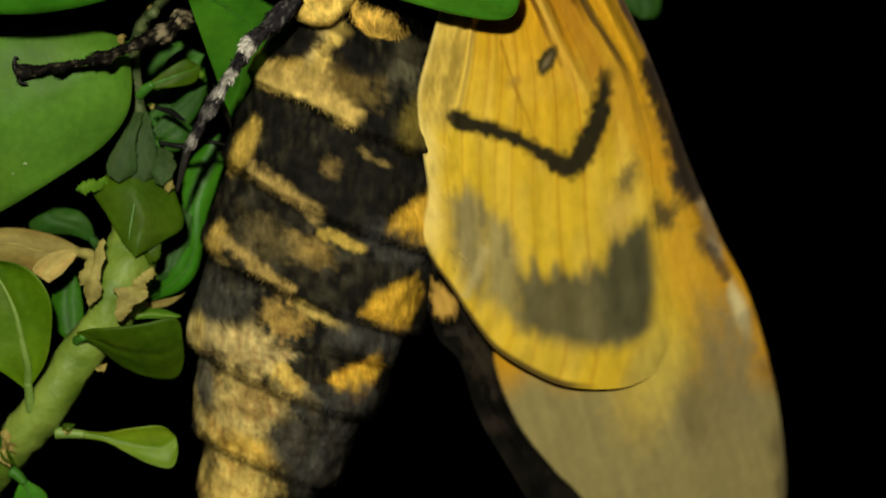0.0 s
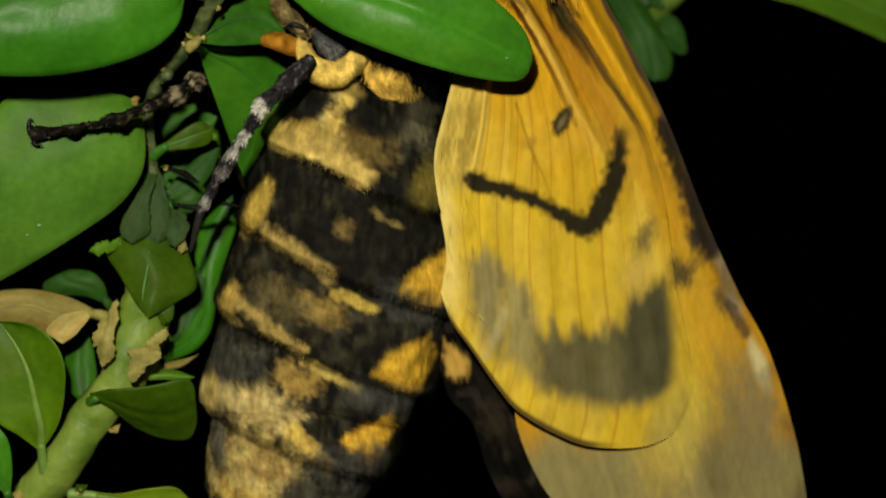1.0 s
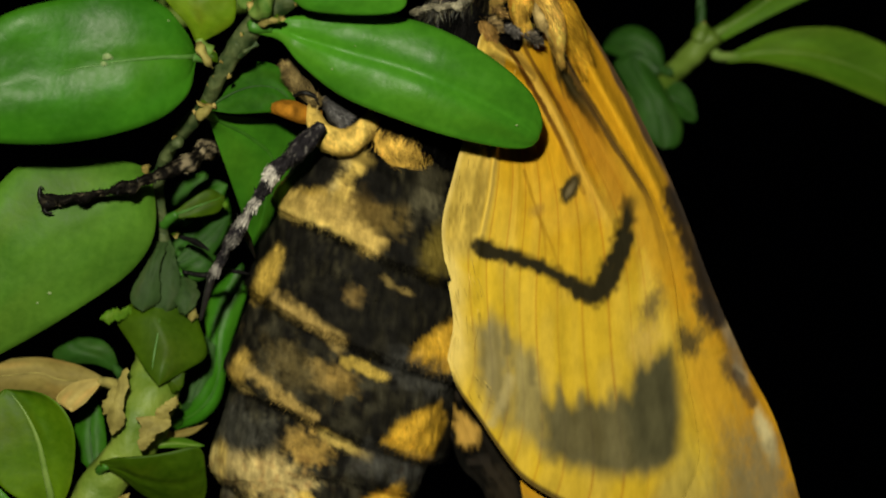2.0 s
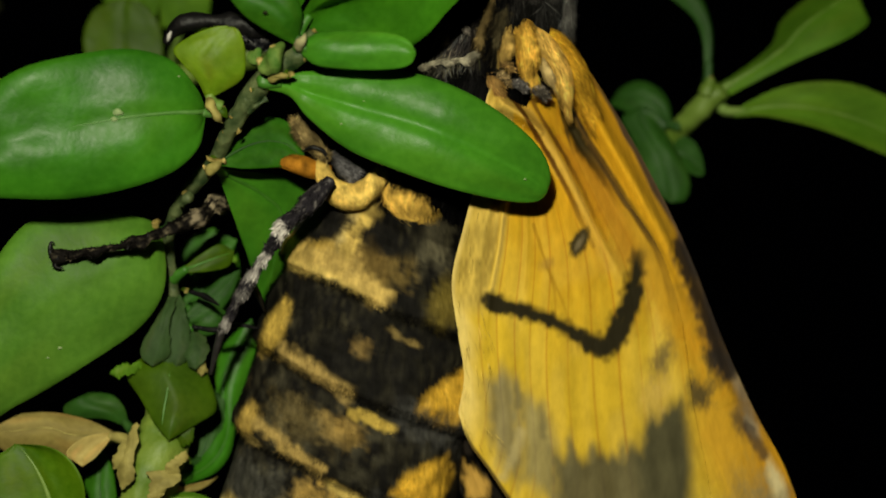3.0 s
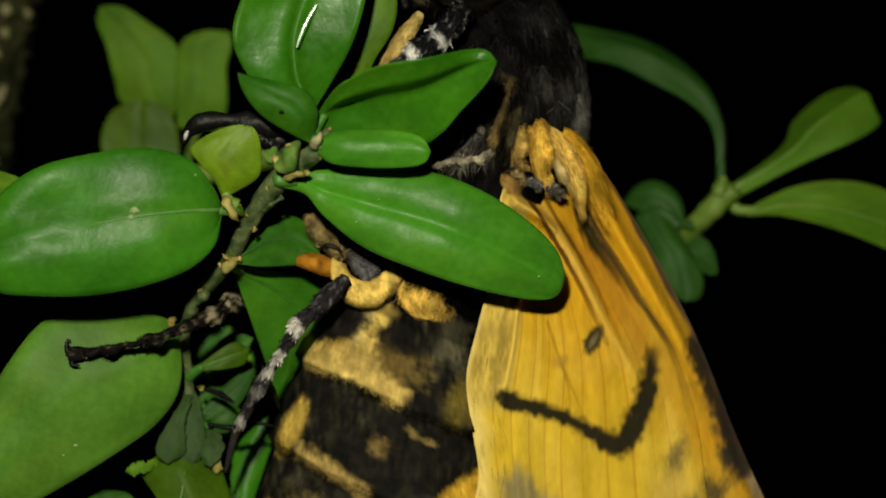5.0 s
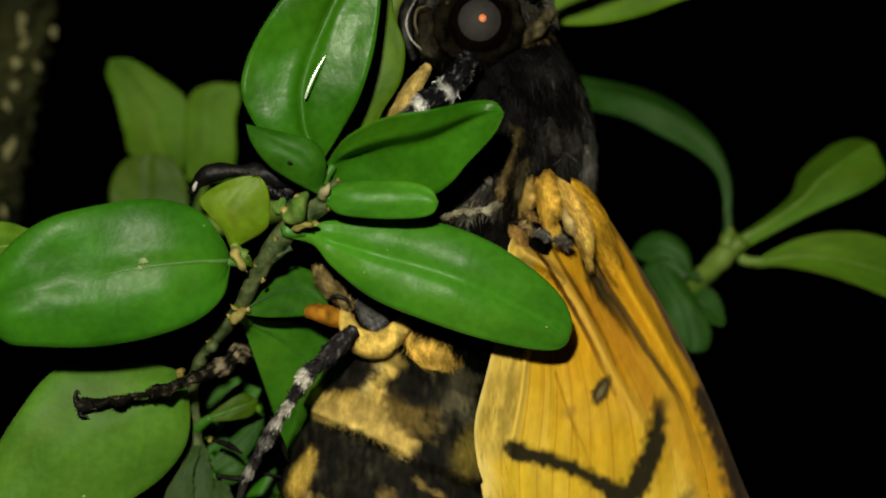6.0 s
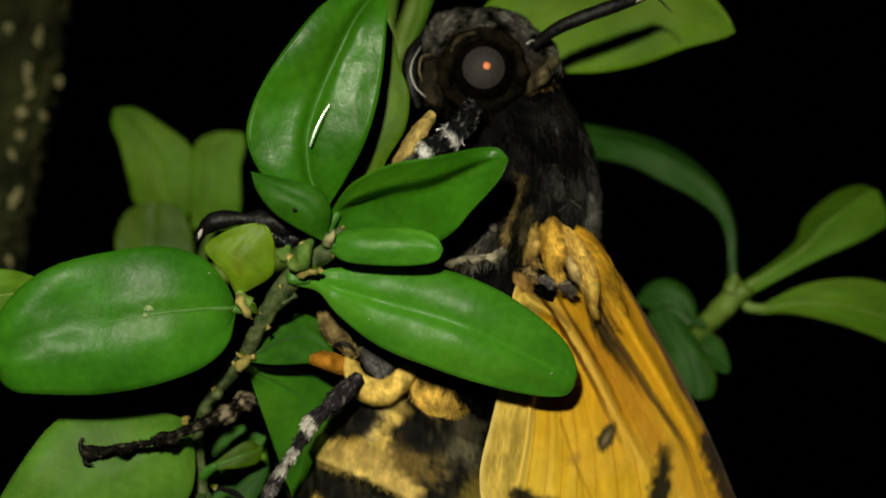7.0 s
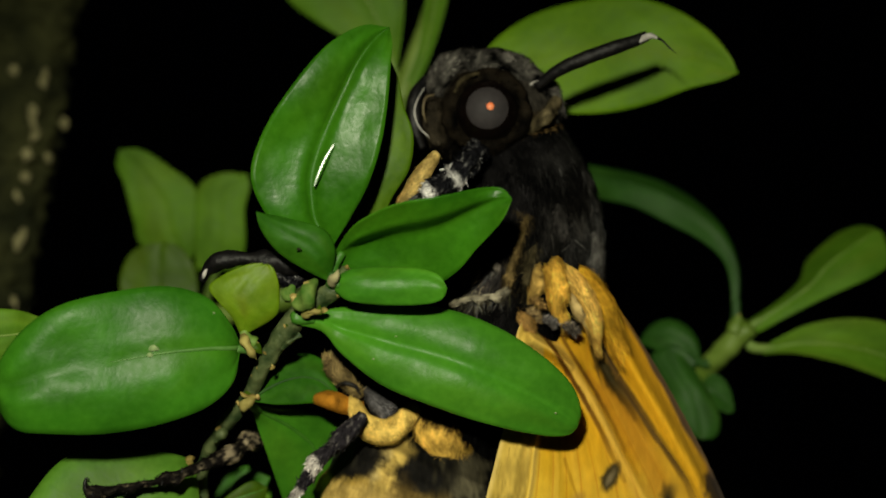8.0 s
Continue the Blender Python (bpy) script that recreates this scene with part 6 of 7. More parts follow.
    # broad grey band, its upper edge toothed along the veins, paler and chalky towards the body
    tooth = 1.1 * (value_noise(v * 24, u * 1.5) - 0.5) + 0.5 * (value_noise(v * 60 + 4, u * 2) - 0.5)
    zz = z - tooth * step(-22.5, -18.5, z) - 0.4 * (value_noise(v * 30, u * 0.5 + 2) - 0.5)
    for corners, tone, soft, power in (
            ([(3.64, -14.12), (4.71, -13.37), (5.93, -14.72), (6.21, -19.74), (5.82, -20.9), (4.67, -19.72), (3.85, -17.39)], (0.17, 0.15, 0.085), 0.8, 0.85),
            ([(5.95, -15.18), (7.6, -15.78), (8.75, -18.31), (8.82, -22.98), (7.59, -21.79), (6.23, -21.0)], (0.20, 0.175, 0.085), 0.9, 0.8),
            ([(8.3, -18.9), (18.24, -18.77), (18.13, -23.28), (15.91, -24.13), (13.37, -24.34), (11.22, -23.68), (8.6, -22.8)], (0.105, 0.092, 0.048), 0.85, 0.95),
            ([(13.91, -19.54), (14.49, -17.39), (15.84, -15.64), (17.41, -15.46), (18.27, -17.82), (18.17, -23.33), (14.88, -23.3)], (0.070, 0.062, 0.030), 0.8, 1.0)):
        w = power * step(-soft, soft, inside_of(x, zz, corners) + 0.25 * (value_noise(x * 3, z * 1.6) - 0.5))
        grey = np.array(tone) * (0.75 + 0.5 * value_noise(v * 38, u * 5) + 0.3 * (value_noise(x * 1.3, z * 0.8) - 0.5))[:, None]
        c = c * (1 - w[:, None]) + grey * w[:, None]
    for line in ([(5.97, -15.5), (5.79, -12.7)], [(7.65, -17.56), (7.51, -14.6)], [(9.57, -19.4), (9.46, -16.6)], [(13.17, -19.4), (13.14, -17.5)], [(11.04, -19.4), (10.97, -17.6)]):
        c = streak(c, x, z, line, 0.26, (0.16, 0.13, 0.055), 0.9, 0.4, 0.7, 1.0)
    # the outer strip takes the tone of the wing beneath it
    rim = np.array([(15.9, -28.53), (16.2, -26.2), (16.6, -24.9), (17.3, -23.6), (18.1, -22.6), (18.3, -20.02), (17.8, -15.38), (16.34, -9.98), (14.59, -5.15), (12.65, -1.1)])
    lap = step(-0.9, 0.7, x - np.interp(z, rim[:, 1], rim[:, 0]))
    c = c * (1 - lap[:, None]) + wing_ground(x, z) * lap[:, None]
    # painted shade along the outer edge, where it lies against the rolled leading edge
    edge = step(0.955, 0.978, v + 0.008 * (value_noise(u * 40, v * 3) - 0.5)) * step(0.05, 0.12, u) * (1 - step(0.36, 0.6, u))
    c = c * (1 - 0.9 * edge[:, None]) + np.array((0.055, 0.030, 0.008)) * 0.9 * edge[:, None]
    # soft smudge beyond the band, and a pale crease through the blotch
    c = dab(c, x, z, 15.9, -12.5, 0.62, 1.45, -14, (0.12, 0.085, 0.035), 0.8, 0.6, 0.85)
    c = dab(c, x, z, 15.5, -15.0, 0.8, 1.3, -20, (0.60, 0.40, 0.10), 0.9, 0.5, 0.6)
    c = streak(c, x, z, [(6.1, -17.4), (5.6, -18.9), (4.9, -20.4)], 0.3, (0.45, 0.36, 0.16), 0.9, 0.4, 0.6)
    # dark hem of the outer margin
    hem = step(0.986, 0.995, u) * step(0.02, 0.1, v) * (1 - step(0.66, 0.8, v))
    c = c * (1 - 0.9 * hem[:, None]) + np.array((0.05, 0.03, 0.012)) * 0.9 * hem[:, None]
    return c


def forewing_tone(x, z, u, v, phase):
    c = wing_ground(x, z)
    c = dab(c, x, z, 24.2, -21.6, 0.5, 1.7, 18, (0.66, 0.54, 0.28), 0.6, 0.4)
    c = dab(c, x, z, 22.3, -17.2, 0.35, 1.1, 25, (0.48, 0.40, 0.26), 0.8, 0.5, 0.8)
    c = dab(c, x, z, 21.35, -14.27, 0.38, 1.73, 25, (0.55, 0.42, 0.24), 0.7, 0.3, 0.7)
    c = dab(c, x, z, 24.12, -25.53, 1.54, 3.46, 10, (0.20, 0.16, 0.08), 0.8, 0.6, 0.8)
    c = streak(c, x, z, [(9.3, 5.0), (9.8, 3.9), (10.5, 2.4)], 0.35, (0.012, 0.008, 0.005), 0.6, 0.3)
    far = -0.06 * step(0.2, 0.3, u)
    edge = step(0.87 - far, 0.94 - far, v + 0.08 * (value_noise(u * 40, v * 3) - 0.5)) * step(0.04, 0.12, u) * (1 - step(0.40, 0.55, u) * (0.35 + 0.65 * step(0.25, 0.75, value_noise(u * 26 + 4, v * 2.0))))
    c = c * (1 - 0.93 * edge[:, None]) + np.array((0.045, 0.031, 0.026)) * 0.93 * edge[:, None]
    c = streak(c, x, z, [(17.3, -5.0), (18.5, -7.8), (19.4, -10.2), (20.05, -12.1), (20.6, -13.3)], 0.75, (0.026, 0.019, 0.015), 0.6, 0.4, 0.95)
    c = streak(c, x, z, [(22.0, -17.2), (22.6, -18.4), (23.2, -19.3)], 0.35, (0.05, 0.035, 0.025), 0.7, 0.5, 0.8)
    return c


def farwing_tone(x, z, u, v, phase):
    c = np.tile(np.array((0.006, 0.0045, 0.003)), (len(x), 1))
    c = c * (0.15 + 2.6 * value_noise(x * 0.8 + 2, z * 0.8) ** 2 + 1.2 * value_noise(x * 3.1, z * 2.3) ** 3)[:, None]
    c = c * 0.5 + np.array((0.013, 0.010, 0.008)) * step(0.7, 0.9, value_noise(x * 1.5 + 7, z * 1.1))[:, None]
    c = dab(c, x, z, 3.08, -21.42, 0.79, 1.34, 25, (0.5, 0.29, 0.06), 0.35, 0.4)
    c = dab(c, x, z, 5.89, -25.61, 0.87, 1.58, 20, (0.022, 0.016, 0.010), 0.8, 0.9)
    c = dab(c, x, z, 6.54, -30.24, 0.95, 0.55, -0, (0.018, 0.012, 0.009), 0.9, 0.9)
    return c


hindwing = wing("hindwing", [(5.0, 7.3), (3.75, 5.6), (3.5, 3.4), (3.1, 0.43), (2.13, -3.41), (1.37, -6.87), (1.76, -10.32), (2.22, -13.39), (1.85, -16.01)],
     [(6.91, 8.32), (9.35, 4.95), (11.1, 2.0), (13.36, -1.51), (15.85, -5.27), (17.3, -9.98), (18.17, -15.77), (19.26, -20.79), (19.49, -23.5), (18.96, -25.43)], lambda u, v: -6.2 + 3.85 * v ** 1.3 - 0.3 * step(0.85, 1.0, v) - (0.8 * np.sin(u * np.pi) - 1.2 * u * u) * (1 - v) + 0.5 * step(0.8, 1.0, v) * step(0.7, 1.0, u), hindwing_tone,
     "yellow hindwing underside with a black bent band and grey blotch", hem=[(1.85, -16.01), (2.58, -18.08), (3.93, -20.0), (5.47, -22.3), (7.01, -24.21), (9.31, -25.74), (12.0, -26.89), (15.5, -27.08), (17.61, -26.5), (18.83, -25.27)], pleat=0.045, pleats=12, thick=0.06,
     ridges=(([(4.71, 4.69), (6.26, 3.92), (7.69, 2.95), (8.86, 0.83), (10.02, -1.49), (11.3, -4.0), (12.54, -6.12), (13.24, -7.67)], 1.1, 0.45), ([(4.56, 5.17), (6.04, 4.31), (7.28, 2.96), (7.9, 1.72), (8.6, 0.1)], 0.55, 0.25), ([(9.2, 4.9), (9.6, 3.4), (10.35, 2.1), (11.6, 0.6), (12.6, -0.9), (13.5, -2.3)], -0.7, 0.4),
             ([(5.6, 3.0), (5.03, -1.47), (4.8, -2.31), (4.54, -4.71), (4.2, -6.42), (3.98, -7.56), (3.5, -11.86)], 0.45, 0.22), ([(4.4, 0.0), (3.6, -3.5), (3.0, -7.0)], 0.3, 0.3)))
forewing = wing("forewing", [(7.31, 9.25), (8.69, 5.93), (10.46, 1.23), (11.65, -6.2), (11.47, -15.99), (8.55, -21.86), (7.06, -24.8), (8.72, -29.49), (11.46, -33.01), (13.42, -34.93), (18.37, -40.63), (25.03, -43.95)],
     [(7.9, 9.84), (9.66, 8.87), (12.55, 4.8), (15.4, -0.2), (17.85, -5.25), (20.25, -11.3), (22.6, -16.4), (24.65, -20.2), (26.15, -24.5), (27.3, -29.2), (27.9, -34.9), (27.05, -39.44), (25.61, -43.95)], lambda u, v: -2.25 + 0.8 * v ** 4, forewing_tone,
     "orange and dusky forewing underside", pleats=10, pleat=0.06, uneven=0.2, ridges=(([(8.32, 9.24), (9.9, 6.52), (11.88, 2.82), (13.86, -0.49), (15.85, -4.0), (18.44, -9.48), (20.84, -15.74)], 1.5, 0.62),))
def fringe(count, seed):
    """Pale hairs lying along the inner margin of the hindwing."""
    rng = np.random.default_rng(seed)
    edge = spline([(4.69, 4.27), (3.43, 0.43), (2.13, -3.41), (1.37, -6.87), (1.76, -10.32), (2.22, -13.39), (1.92, -15.7), (2.54, -17.92), (3.77, -19.73)], 200)
    k = rng.integers(0, 180, count)
    off = rng.random(count) ** 1.6 * 2.0
    p = np.stack([edge[k, 0] + off + 0.1, -6.9 - 0.1 * rng.random(count) + 0.25 * off, edge[k, 1] + rng.normal(0, 0.3, count)], 1)
    step_on = edge[k + 12] - edge[k]
    way = unit(np.stack([step_on[:, 0] + 0.15 * off, np.zeros(count), step_on[:, 1]], 1))
    n = np.tile(np.array((0.0, -1.0, 0.0)), (count, 1))
    tone = np.array((0.60, 0.42, 0.085)) * (0.8 + 0.35 * rng.random((count, 1)))
    v, f, c = hairs(p, n, way, 1.1, 0.013, tone, rng, 0.015, 0.12)
    part("fringe", v, f, FUR, hindwing, "pale hair fringe along the inner margin", c, smooth=False)


fringe(70, 61)
wing("far_wing", [(-0.26, -12.15), (1.15, -17.67), (2.5, -23.43), (4.26, -25.62), (5.61, -29.44), (7.85, -33.27), (9.68, -36.11), (13.96, -40.6)], [(3.26, -12.13), (3.32, -18.44), (5.74, -22.81), (7.76, -26.4), (9.4, -30.43), (11.84, -33.45), (14.68, -36.09), (18.38, -40.58)],
     lambda u, v: -1.2 + 0.8 * v, farwing_tone, "dark brown edge of the opposite wing", nu=120, nv=50, pleats=4)
furred("wing_tuft", [(5.7, -4.6, 10.9), (6.2, -6.0, 9.9), (6.35, -6.6, 8.6), (6.4, -6.6, 7.5), (6.7, -6.2, 6.5), (6.85, -5.8, 6.0)], [0.3, 0.62, 0.8, 0.72, 0.4, 0.08], plain((0.62, 0.36, 0.055), 0.8), 1.1, 6000, "yellow hair tuft at the wing base", seed=21, skin=FUR, lift=0.1, stray=0.16, spread=0.4, rough=0.6, wide=0.02, flat=0.5)
furred("wing_tuft", [(6.6, -4.6, 10.2), (7.1, -5.8, 9.4), (7.9, -6.1, 8.2), (8.5, -6.0, 6.7), (8.95, -5.5, 5.5), (9.2, -4.8, 4.5)], [0.3, 0.7, 0.8, 0.6, 0.4, 0.1], plain((0.72, 0.44, 0.095), 0.7), 1.1, 6500, "pale yellow hair tuft at the wing base", seed=22, skin=FUR, lift=0.1, stray=0.16, spread=0.4, rough=0.6, wide=0.02, flat=0.5)
furred("wing_tuft", [(7.3, -3.6, 10.2), (8.4, -4.5, 9.1), (9.5, -4.3, 7.3), (10.4, -3.6, 5.4), (11.3, -2.7, 3.4)], [0.4, 0.8, 0.8, 0.6, 0.3], plain((0.54, 0.29, 0.022), 0.7), 1.8, 7000, "orange-yellow hair tuft along the wing edge", seed=54, skin=FUR, lift=0.1, stray=0.15, spread=0.4, rough=0.3, wide=0.018, flat=0.7)
furred("wing_tuft", [(7.1, -6.0, 8.4), (7.4, -6.6, 7.6), (7.8, -6.5, 6.7), (8.3, -6.0, 5.9)], [0.15, 0.32, 0.35, 0.1], plain((0.42, 0.30, 0.12), 0.5), 0.5, 2200, "dull buff hair tuft", seed=55, skin=FUR, lift=0.08, stray=0.2, spread=0.3, wide=0.012)
furred("wing_tuft", [(5.3, -4.8, 10.5), (5.1, -5.8, 9.6), (5.0, -6.3, 8.7), (4.65, -6.2, 7.8)], [0.3, 0.6, 0.55, 0.15], plain((0.36, 0.23, 0.06), 0.7), 0.7, 4000, "tawny hair tuft", seed=23, skin=FUR, lift=0.08, stray=0.2, spread=0.3, wide=0.012)
furred("wing_tuft", [(3.5, -5.6, 7.1), (3.9, -6.2, 6.6), (4.4, -6.4, 6.0), (4.75, -6.0, 5.3)], [0.2, 0.42, 0.4, 0.12], plain((0.30, 0.17, 0.05), 0.8), 0.5, 2200, "tan crumpled scales at the wing root", seed=56, lift=0.2, stray=0.4, spread=0.4, wide=0.014, rough=0.6)
for p, q, tone, seed in (((4.38, -6.2, 6.83), (5.14, -6.4, 6.29), (0.16, 0.11, 0.05), 24), ((5.4, -6.4, 6.37), (6.28, -6.4, 5.84), (0.10, 0.09, 0.085), 51), ((6.75, -6.0, 5.93), (7.69, -5.6, 5.49), (0.06, 0.050, 0.040), 52),
                         ((4.64, -6.2, 7.67), (5.4, -6.4, 7.2), (0.20, 0.12, 0.04), 53)):
    furred("wing_joint", [p, (np.array(p) + np.array(q)) / 2 + (0, -0.2, 0.1), q], [0.13, 0.23, 0.1], plain(tone, 0.6), 0.4, 500, "dark hairy wing joint", seed=seed, rough=0.8, stray=0.7, spread=0.8)
# yellow knobs where the hind legs join
furred("coxa", [(-7.5, -5.6, 1.3), (-7.3, -6.0, 0.3), (-6.7, -6.1, -0.75), (-5.5, -6.0, -1.3), (-4.3, -5.9, -0.85), (-3.5, -5.7, 0.1), (-3.2, -5.4, 0.8)], [0.3, 0.6, 0.78, 0.92, 0.88, 0.7, 0.3], plain((0.56, 0.38, 0.09), 0.7), 0.5, 11000, "yellow furred hip ring", seed=25, skin=FUR, lift=0.1, rough=0.3, wide=0.013, stray=0.3, spread=0.28, flow=(0.2, 0, -1))
furred("coxa", [(-3.9, -3.8, 1.5), (-3.1, -4.5, 0.6), (-2.3, -4.8, -0.7), (-1.3, -4.7, -2.1), (0.0, -4.1, -3.9)], [0.7, 1.4, 1.7, 1.45, 0.55], plain((0.52, 0.32, 0.06), 0.8), 0.7, 15000, "orange-yellow furred hip knob", seed=26, skin=FUR, lift=0.1, flow=(0.3, 0.1, -1), rough=0.5, wide=0.013, stray=0.28, spread=0.3, flat=0.55)
furred("coxa", [(-6.53, -5.6, 1.63), (-5.83, -6.0, 0.79), (-5.07, -5.8, 0.18)], [0.5, 0.85, 0.6], plain((0.07, 0.066, 0.068), 1.0), 0.45, 1400, "grey hip knob", seed=27)


def spines(parent, line, count, length, seed):
    rng = random.Random(seed)
    path = spline(line, count + 4)
    for p in path[2:-2]:
        q = p + np.array((rng.uniform(-0.5, 0.5), -rng.random() * 0.6, rng.choice((-1, 1)))) * length
        tube("spine", [p, (p + q) / 2, q], [0.1, 0.07, 0.015], BLACK_HORN, parent, count=5, sides=5)


def bands(line, spots, dark, light, width):
    """Pale rings at the given shares of a leg's length, over dark scales."""
    path = spline(line, 60)
    def paint(v):
        near = ((v[:, None, [0, 2]] - path[None][:, :, [0, 2]]) ** 2).sum(-1).argmin(1) / 59.0
        c = np.tile(np.array(dark), (len(v), 1)) * (0.5 + value_noise(v[:, 0] * 3, v[:, 1] * 3, v[:, 2] * 3))[:, None]
        c = c + np.array(light) * (0.9 * np.maximum(value_noise(v[:, 0] * 4.3, v[:, 1] * 4.3 + 3, v[:, 2] * 4.3) - 0.66, 0))[:, None]
        rag = 1.5 * (value_noise(v[:, 0] * 2.6 + 2, v[:, 1] * 2.6, v[:, 2] * 2.6) - 0.5) + 0.5 * (value_noise(v[:, 0] * 7, v[:, 1] * 7, v[:, 2] * 7) - 0.5)
        for spot, strength in spots:
            w = strength * (1 - step(0.5, 1.1, np.abs(near - spot) / width + rag))[:, None]
            c = c * (1 - w) + np.array(light) * w
        return c
    return paint


LEG_A = [(-6.71, -7.6, -0.27), (-8.19, -8.0, -1.86), (-9.81, -8.0, -3.29), (-11.04, -7.6, -5.19), (-12.41, -7.0, -7.37), (-13.48, -6.4, -9.12), (-14.08, -6.0, -10.36)]
leg = furred("hind_leg", LEG_A, [0.6, 0.55, 0.45, 0.42, 0.36, 0.3, 0.22], bands(LEG_A, ((0.37, 0.95), (0.53, 0.9), (0.64, 0.55), (0.77, 0.2), (0.96, 0.4)), (0.016, 0.014, 0.017), (0.58, 0.53, 0.49), 0.042),
             0.4, 3000, "black leg banded with white scales", seed=41, lift=0.3, rough=0.5)
spines(leg, LEG_A, 9, 0.7, 31)
TARSUS_A = [(-14.08, -6.0, -10.21), (-14.6, -5.0, -11.89), (-15.07, -4.0, -13.51)]
tube("tarsus", TARSUS_A, [0.3, 0.24, 0.12], LEG, leg, count=16, sides=10, tint=plain((0.02, 0.018, 0.018)))
for line in ([(-16.69, -2.0, -7.98), (-15.64, -2.4, -8.26), (-14.54, -3.4, -8.81)], [(-16.46, -2.4, -10.37), (-14.88, -2.8, -10.56), (-13.31, -3.0, -10.23), (-11.83, -2.6, -10.48)], [(-12.41, -5.0, -6.71), (-11.88, -4.0, -7.91), (-11.42, -3.0, -9.36)]):
    tube("spur", line, [0.14, 0.24, 0.07], BLACK_HORN, leg, "thin black leg spur", count=20, sides=7)
LEG_B = [(-13.19, 5.0, -0.59), (-14.2, 2.5, -1.35), (-14.73, -3.8, -2.08), (-17.15, -7.0, -3.48), (-19.74, -7.5, -4.38), (-21.99, -7.6, -4.98), (-23.91, -7.4, -5.3), (-25.19, -7.2, -5.38)]
leg = furred("middle_leg", LEG_B, [0.5, 0.62, 0.62, 0.55, 0.42, 0.4, 0.4, 0.36], bands(LEG_B, ((0.22, 0.6), (0.31, 0.5), (0.42, 0.9), (0.52, 0.6)), (0.006, 0.005, 0.0045), (0.38, 0.31, 0.20), 0.024),
             0.26, 4000, "dark brown foot with a hooked claw on the leaf", seed=42, lift=0.5, rough=0.9)
spines(leg, LEG_B, 14, 0.45, 32)
tube("claw", [(-24.9, -7.3, -5.53), (-25.28, -7.3, -5.3), (-25.44, -7.3, -4.85), (-25.36, -7.3, -4.4), (-25.13, -7.3, -4.51)], [0.3, 0.26, 0.18, 0.1, 0.03], BLACK_HORN, leg, "black hooked claw", count=16, sides=8)
tube("claw", [(-24.87, -7.3, -5.45), (-25.13, -7.3, -5.83), (-24.98, -7.3, -6.1), (-24.53, -7.3, -6.13)], [0.25, 0.2, 0.12, 0.04], BLACK_HORN, leg, count=12, sides=8)
furred("femur", [(-7.0, -5.2, 0.3), (-7.9, -5.7, 0.45), (-8.9, -5.9, 0.8), (-9.8, -5.7, 0.95), (-10.6, -5.3, 0.75)], [0.5, 0.66, 0.66, 0.5, 0.12], plain((0.30, 0.125, 0.012), 0.6), 0.25, 4000, "orange furred leg joint", seed=28, lift=0.08, rough=0.3, wide=0.012, spread=0.25)
furred("femur", [(-9.15, -5.6, 3.7), (-8.6, -6.2, 2.7), (-7.7, -6.5, 1.9), (-6.85, -6.5, 1.1)], [0.1, 0.42, 0.5, 0.3], plain((0.20, 0.145, 0.06), 0.9), 0.6, 3000, "brownish hair at the leg root", seed=29, stray=0.6, spread=0.6, flow=(-0.5, 0, 0.6), wide=0.015)
tube("leg_hook", [(-8.6, -6.6, 1.7), (-8.0, -7.0, 1.95), (-7.3, -7.0, 1.75), (-6.95, -6.8, 1.2)], [0.08, 0.16, 0.16, 0.08], BLACK_HORN, moth, "small black hooked spur at the leg root", count=20, sides=8)
# foreleg reaching to the stem above
LEG_C = [(1.22, -6.5, 17.91), (-0.14, -8.6, 16.2), (-2.03, -9.2, 14.61), (-4.86, -9.4, 12.32), (-8.25, -9.6, 10.23), (-11.0, -10.6, 8.77), (-12.64, -11.2, 9.41)]
leg = furred("foreleg", LEG_C, [0.75, 0.75, 0.65, 0.6, 0.6, 0.5, 0.42], bands(LEG_C, ((0.20, 0.7), (0.315, 0.95)), (0.006, 0.006, 0.0075), (0.6, 0.58, 0.56), 0.016),
             0.4, 5000, "black shaggy foreleg with white bands gripping the stem", seed=43, lift=0.6, rough=0.7, stray=0.6, spread=0.8)
spines(leg, LEG_C, 14, 0.6, 33)
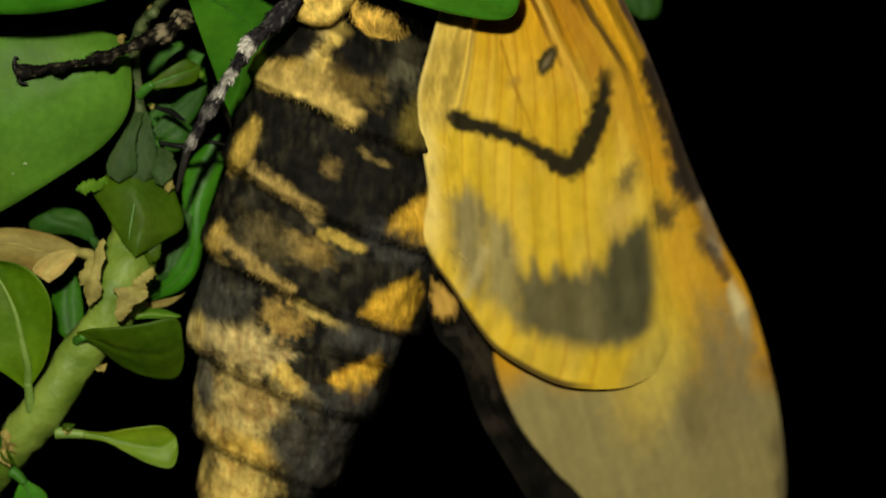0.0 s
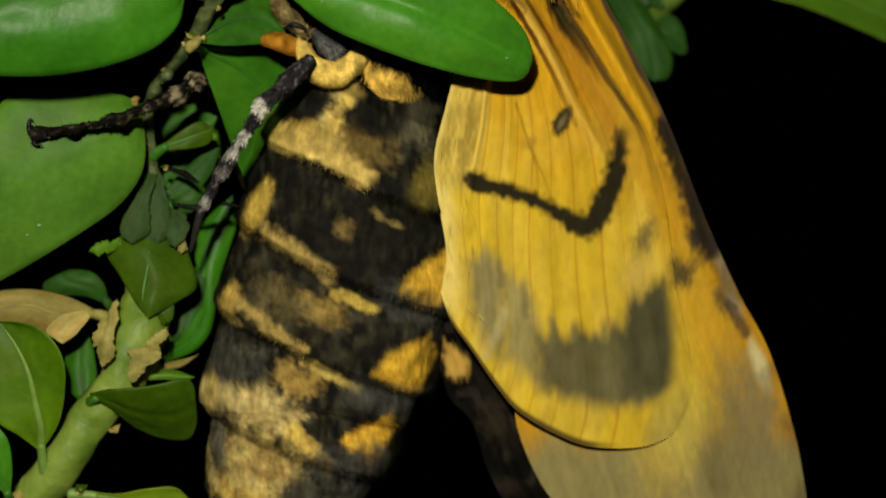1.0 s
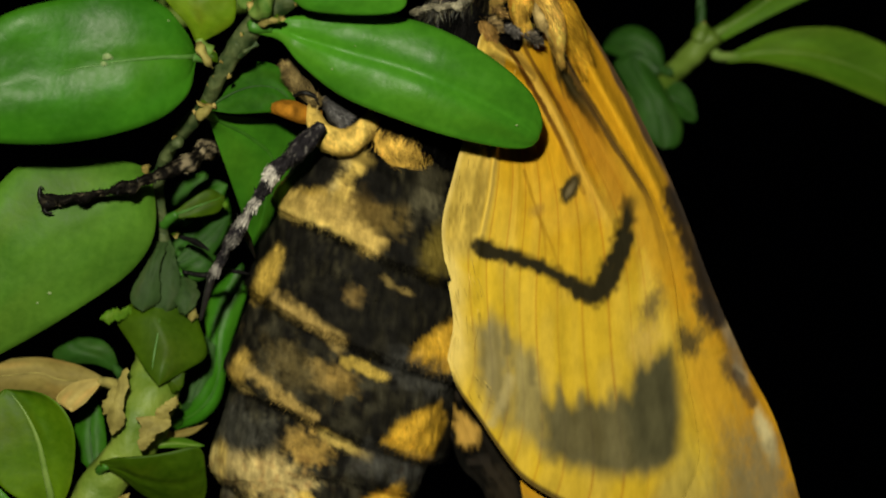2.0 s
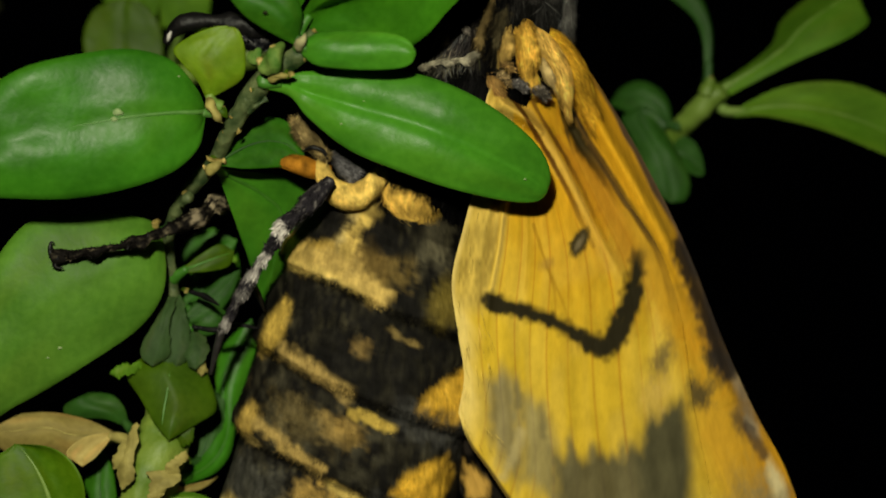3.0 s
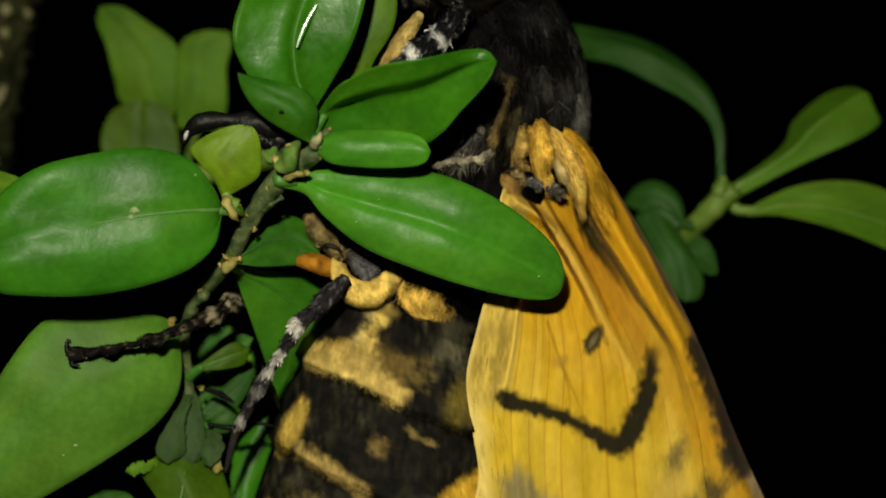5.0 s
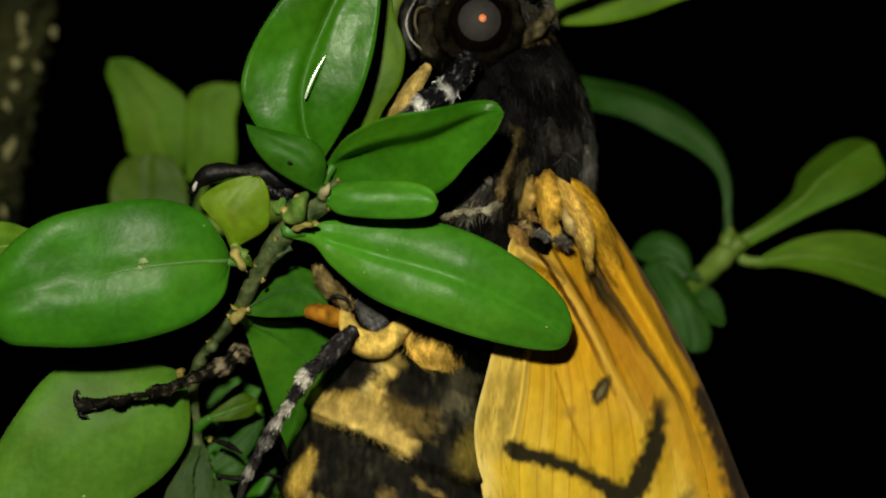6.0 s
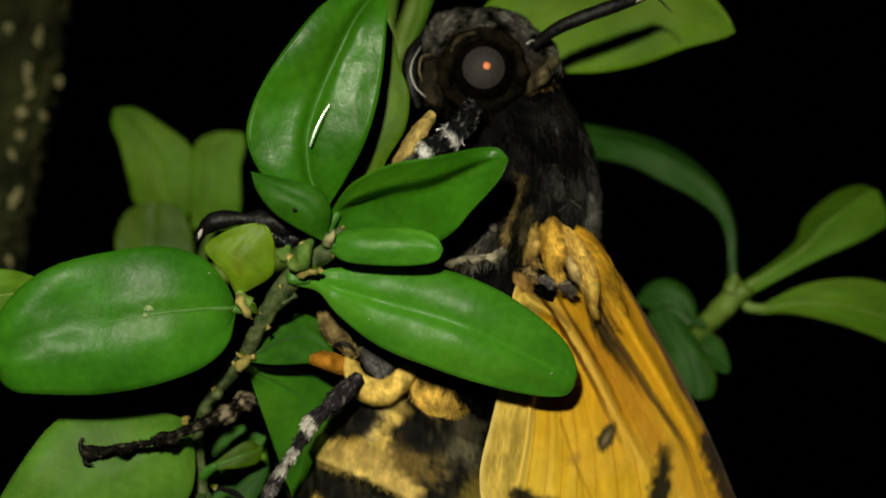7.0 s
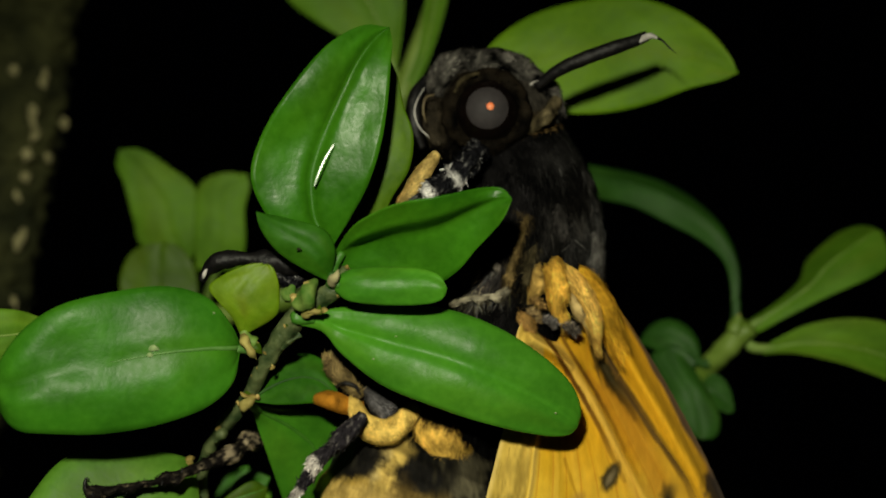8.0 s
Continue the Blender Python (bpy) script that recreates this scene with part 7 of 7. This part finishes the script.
tube("tarsus", [(-10.8, -11.2, 9.28), (-11.63, -11.4, 9.63), (-12.91, -11.5, 9.91), (-14.38, -11.5, 10.04), (-15.78, -11.4, 9.9), (-16.83, -11.2, 9.32), (-17.25, -11.0, 8.66)], [0.4, 0.5, 0.62, 0.45, 0.62, 0.55, 0.2], BLACK_HORN, leg, "glossy black jointed foot", rough=0.55, count=40, sides=14)
tube("white_spot", [(-16.83, -11.8, 9.35), (-16.98, -11.8, 9.06), (-17.07, -11.6, 8.78)], [0.08, 0.16, 0.06], WHITE_SCALE, leg, count=8, sides=8, rough=0.2)
furred("foreleg_fur", [(-1.75, -6.9, 17.6), (-2.4, -7.6, 16.5), (-3.1, -8.0, 15.3), (-3.8, -8.0, 13.8)], [0.2, 0.5, 0.75, 0.7], plain((0.50, 0.36, 0.12), 0.4), 0.7, 9000, "tawny fur of the foreleg", seed=30, skin=FUR, stray=0.25, lift=0.12, rough=0.35, wide=0.014, spread=0.3, flat=0.6)


def motions():
    # the wings quiver about their root
    root = Vector((7.27, -3.0, 8.22)) * MM - moth.location
    quiver = (0.65, -0.67, 0.54, 0.67, -0.27, -0.81, -0.27, 0.94, -0.54, 0.30, -0.35, -0.70, 0.50, 0.60, -0.30, -0.80, 0.40, 0.30, -0.50, 0.40, 0.30, -0.50, -0.30, 0.40, 0.20,
              -0.40, -0.20, 0.30, 0.10, -0.10, 0.0, 0.10, -0.10, -0.10, 0.40, 0.30, 0.10, 0.0, 0.0, 0.0)
    turns = [(k / 10, a) for k, a in enumerate(quiver)] + [(0.05, -0.9), (3.35, -0.4), (3.45, -0.2), (4.0, 0.0), (8.0, 0.0)]
    for ob, share in ((hindwing, 1.0), (forewing, 1.05)):
        walk(ob, [(t, Matrix.Translation(root) @ pose(0, 0, 0, 0, a * share, 0) @ Matrix.Translation(-root)) for t, a in sorted(turns)])
    # one twitch of the abdomen
    joint = Vector((-0.9, 0.0, -1.15)) * MM - moth.location
    twitch = ((0, 0, 0, 0), (1.5, 0, 0, 0), (2.8, -0.05, 0.05, 0), (3.5, -0.4, 0.42, 0), (4, -0.2, 0.24, 0), (4.5, 0, 0.05, 0), (6, 0, 0, 0), (8, 0, 0, 0))
    walk(abdomen, [(t, pose(x * MM, 0, z * MM)) for t, x, z, a in twitch])


motions()
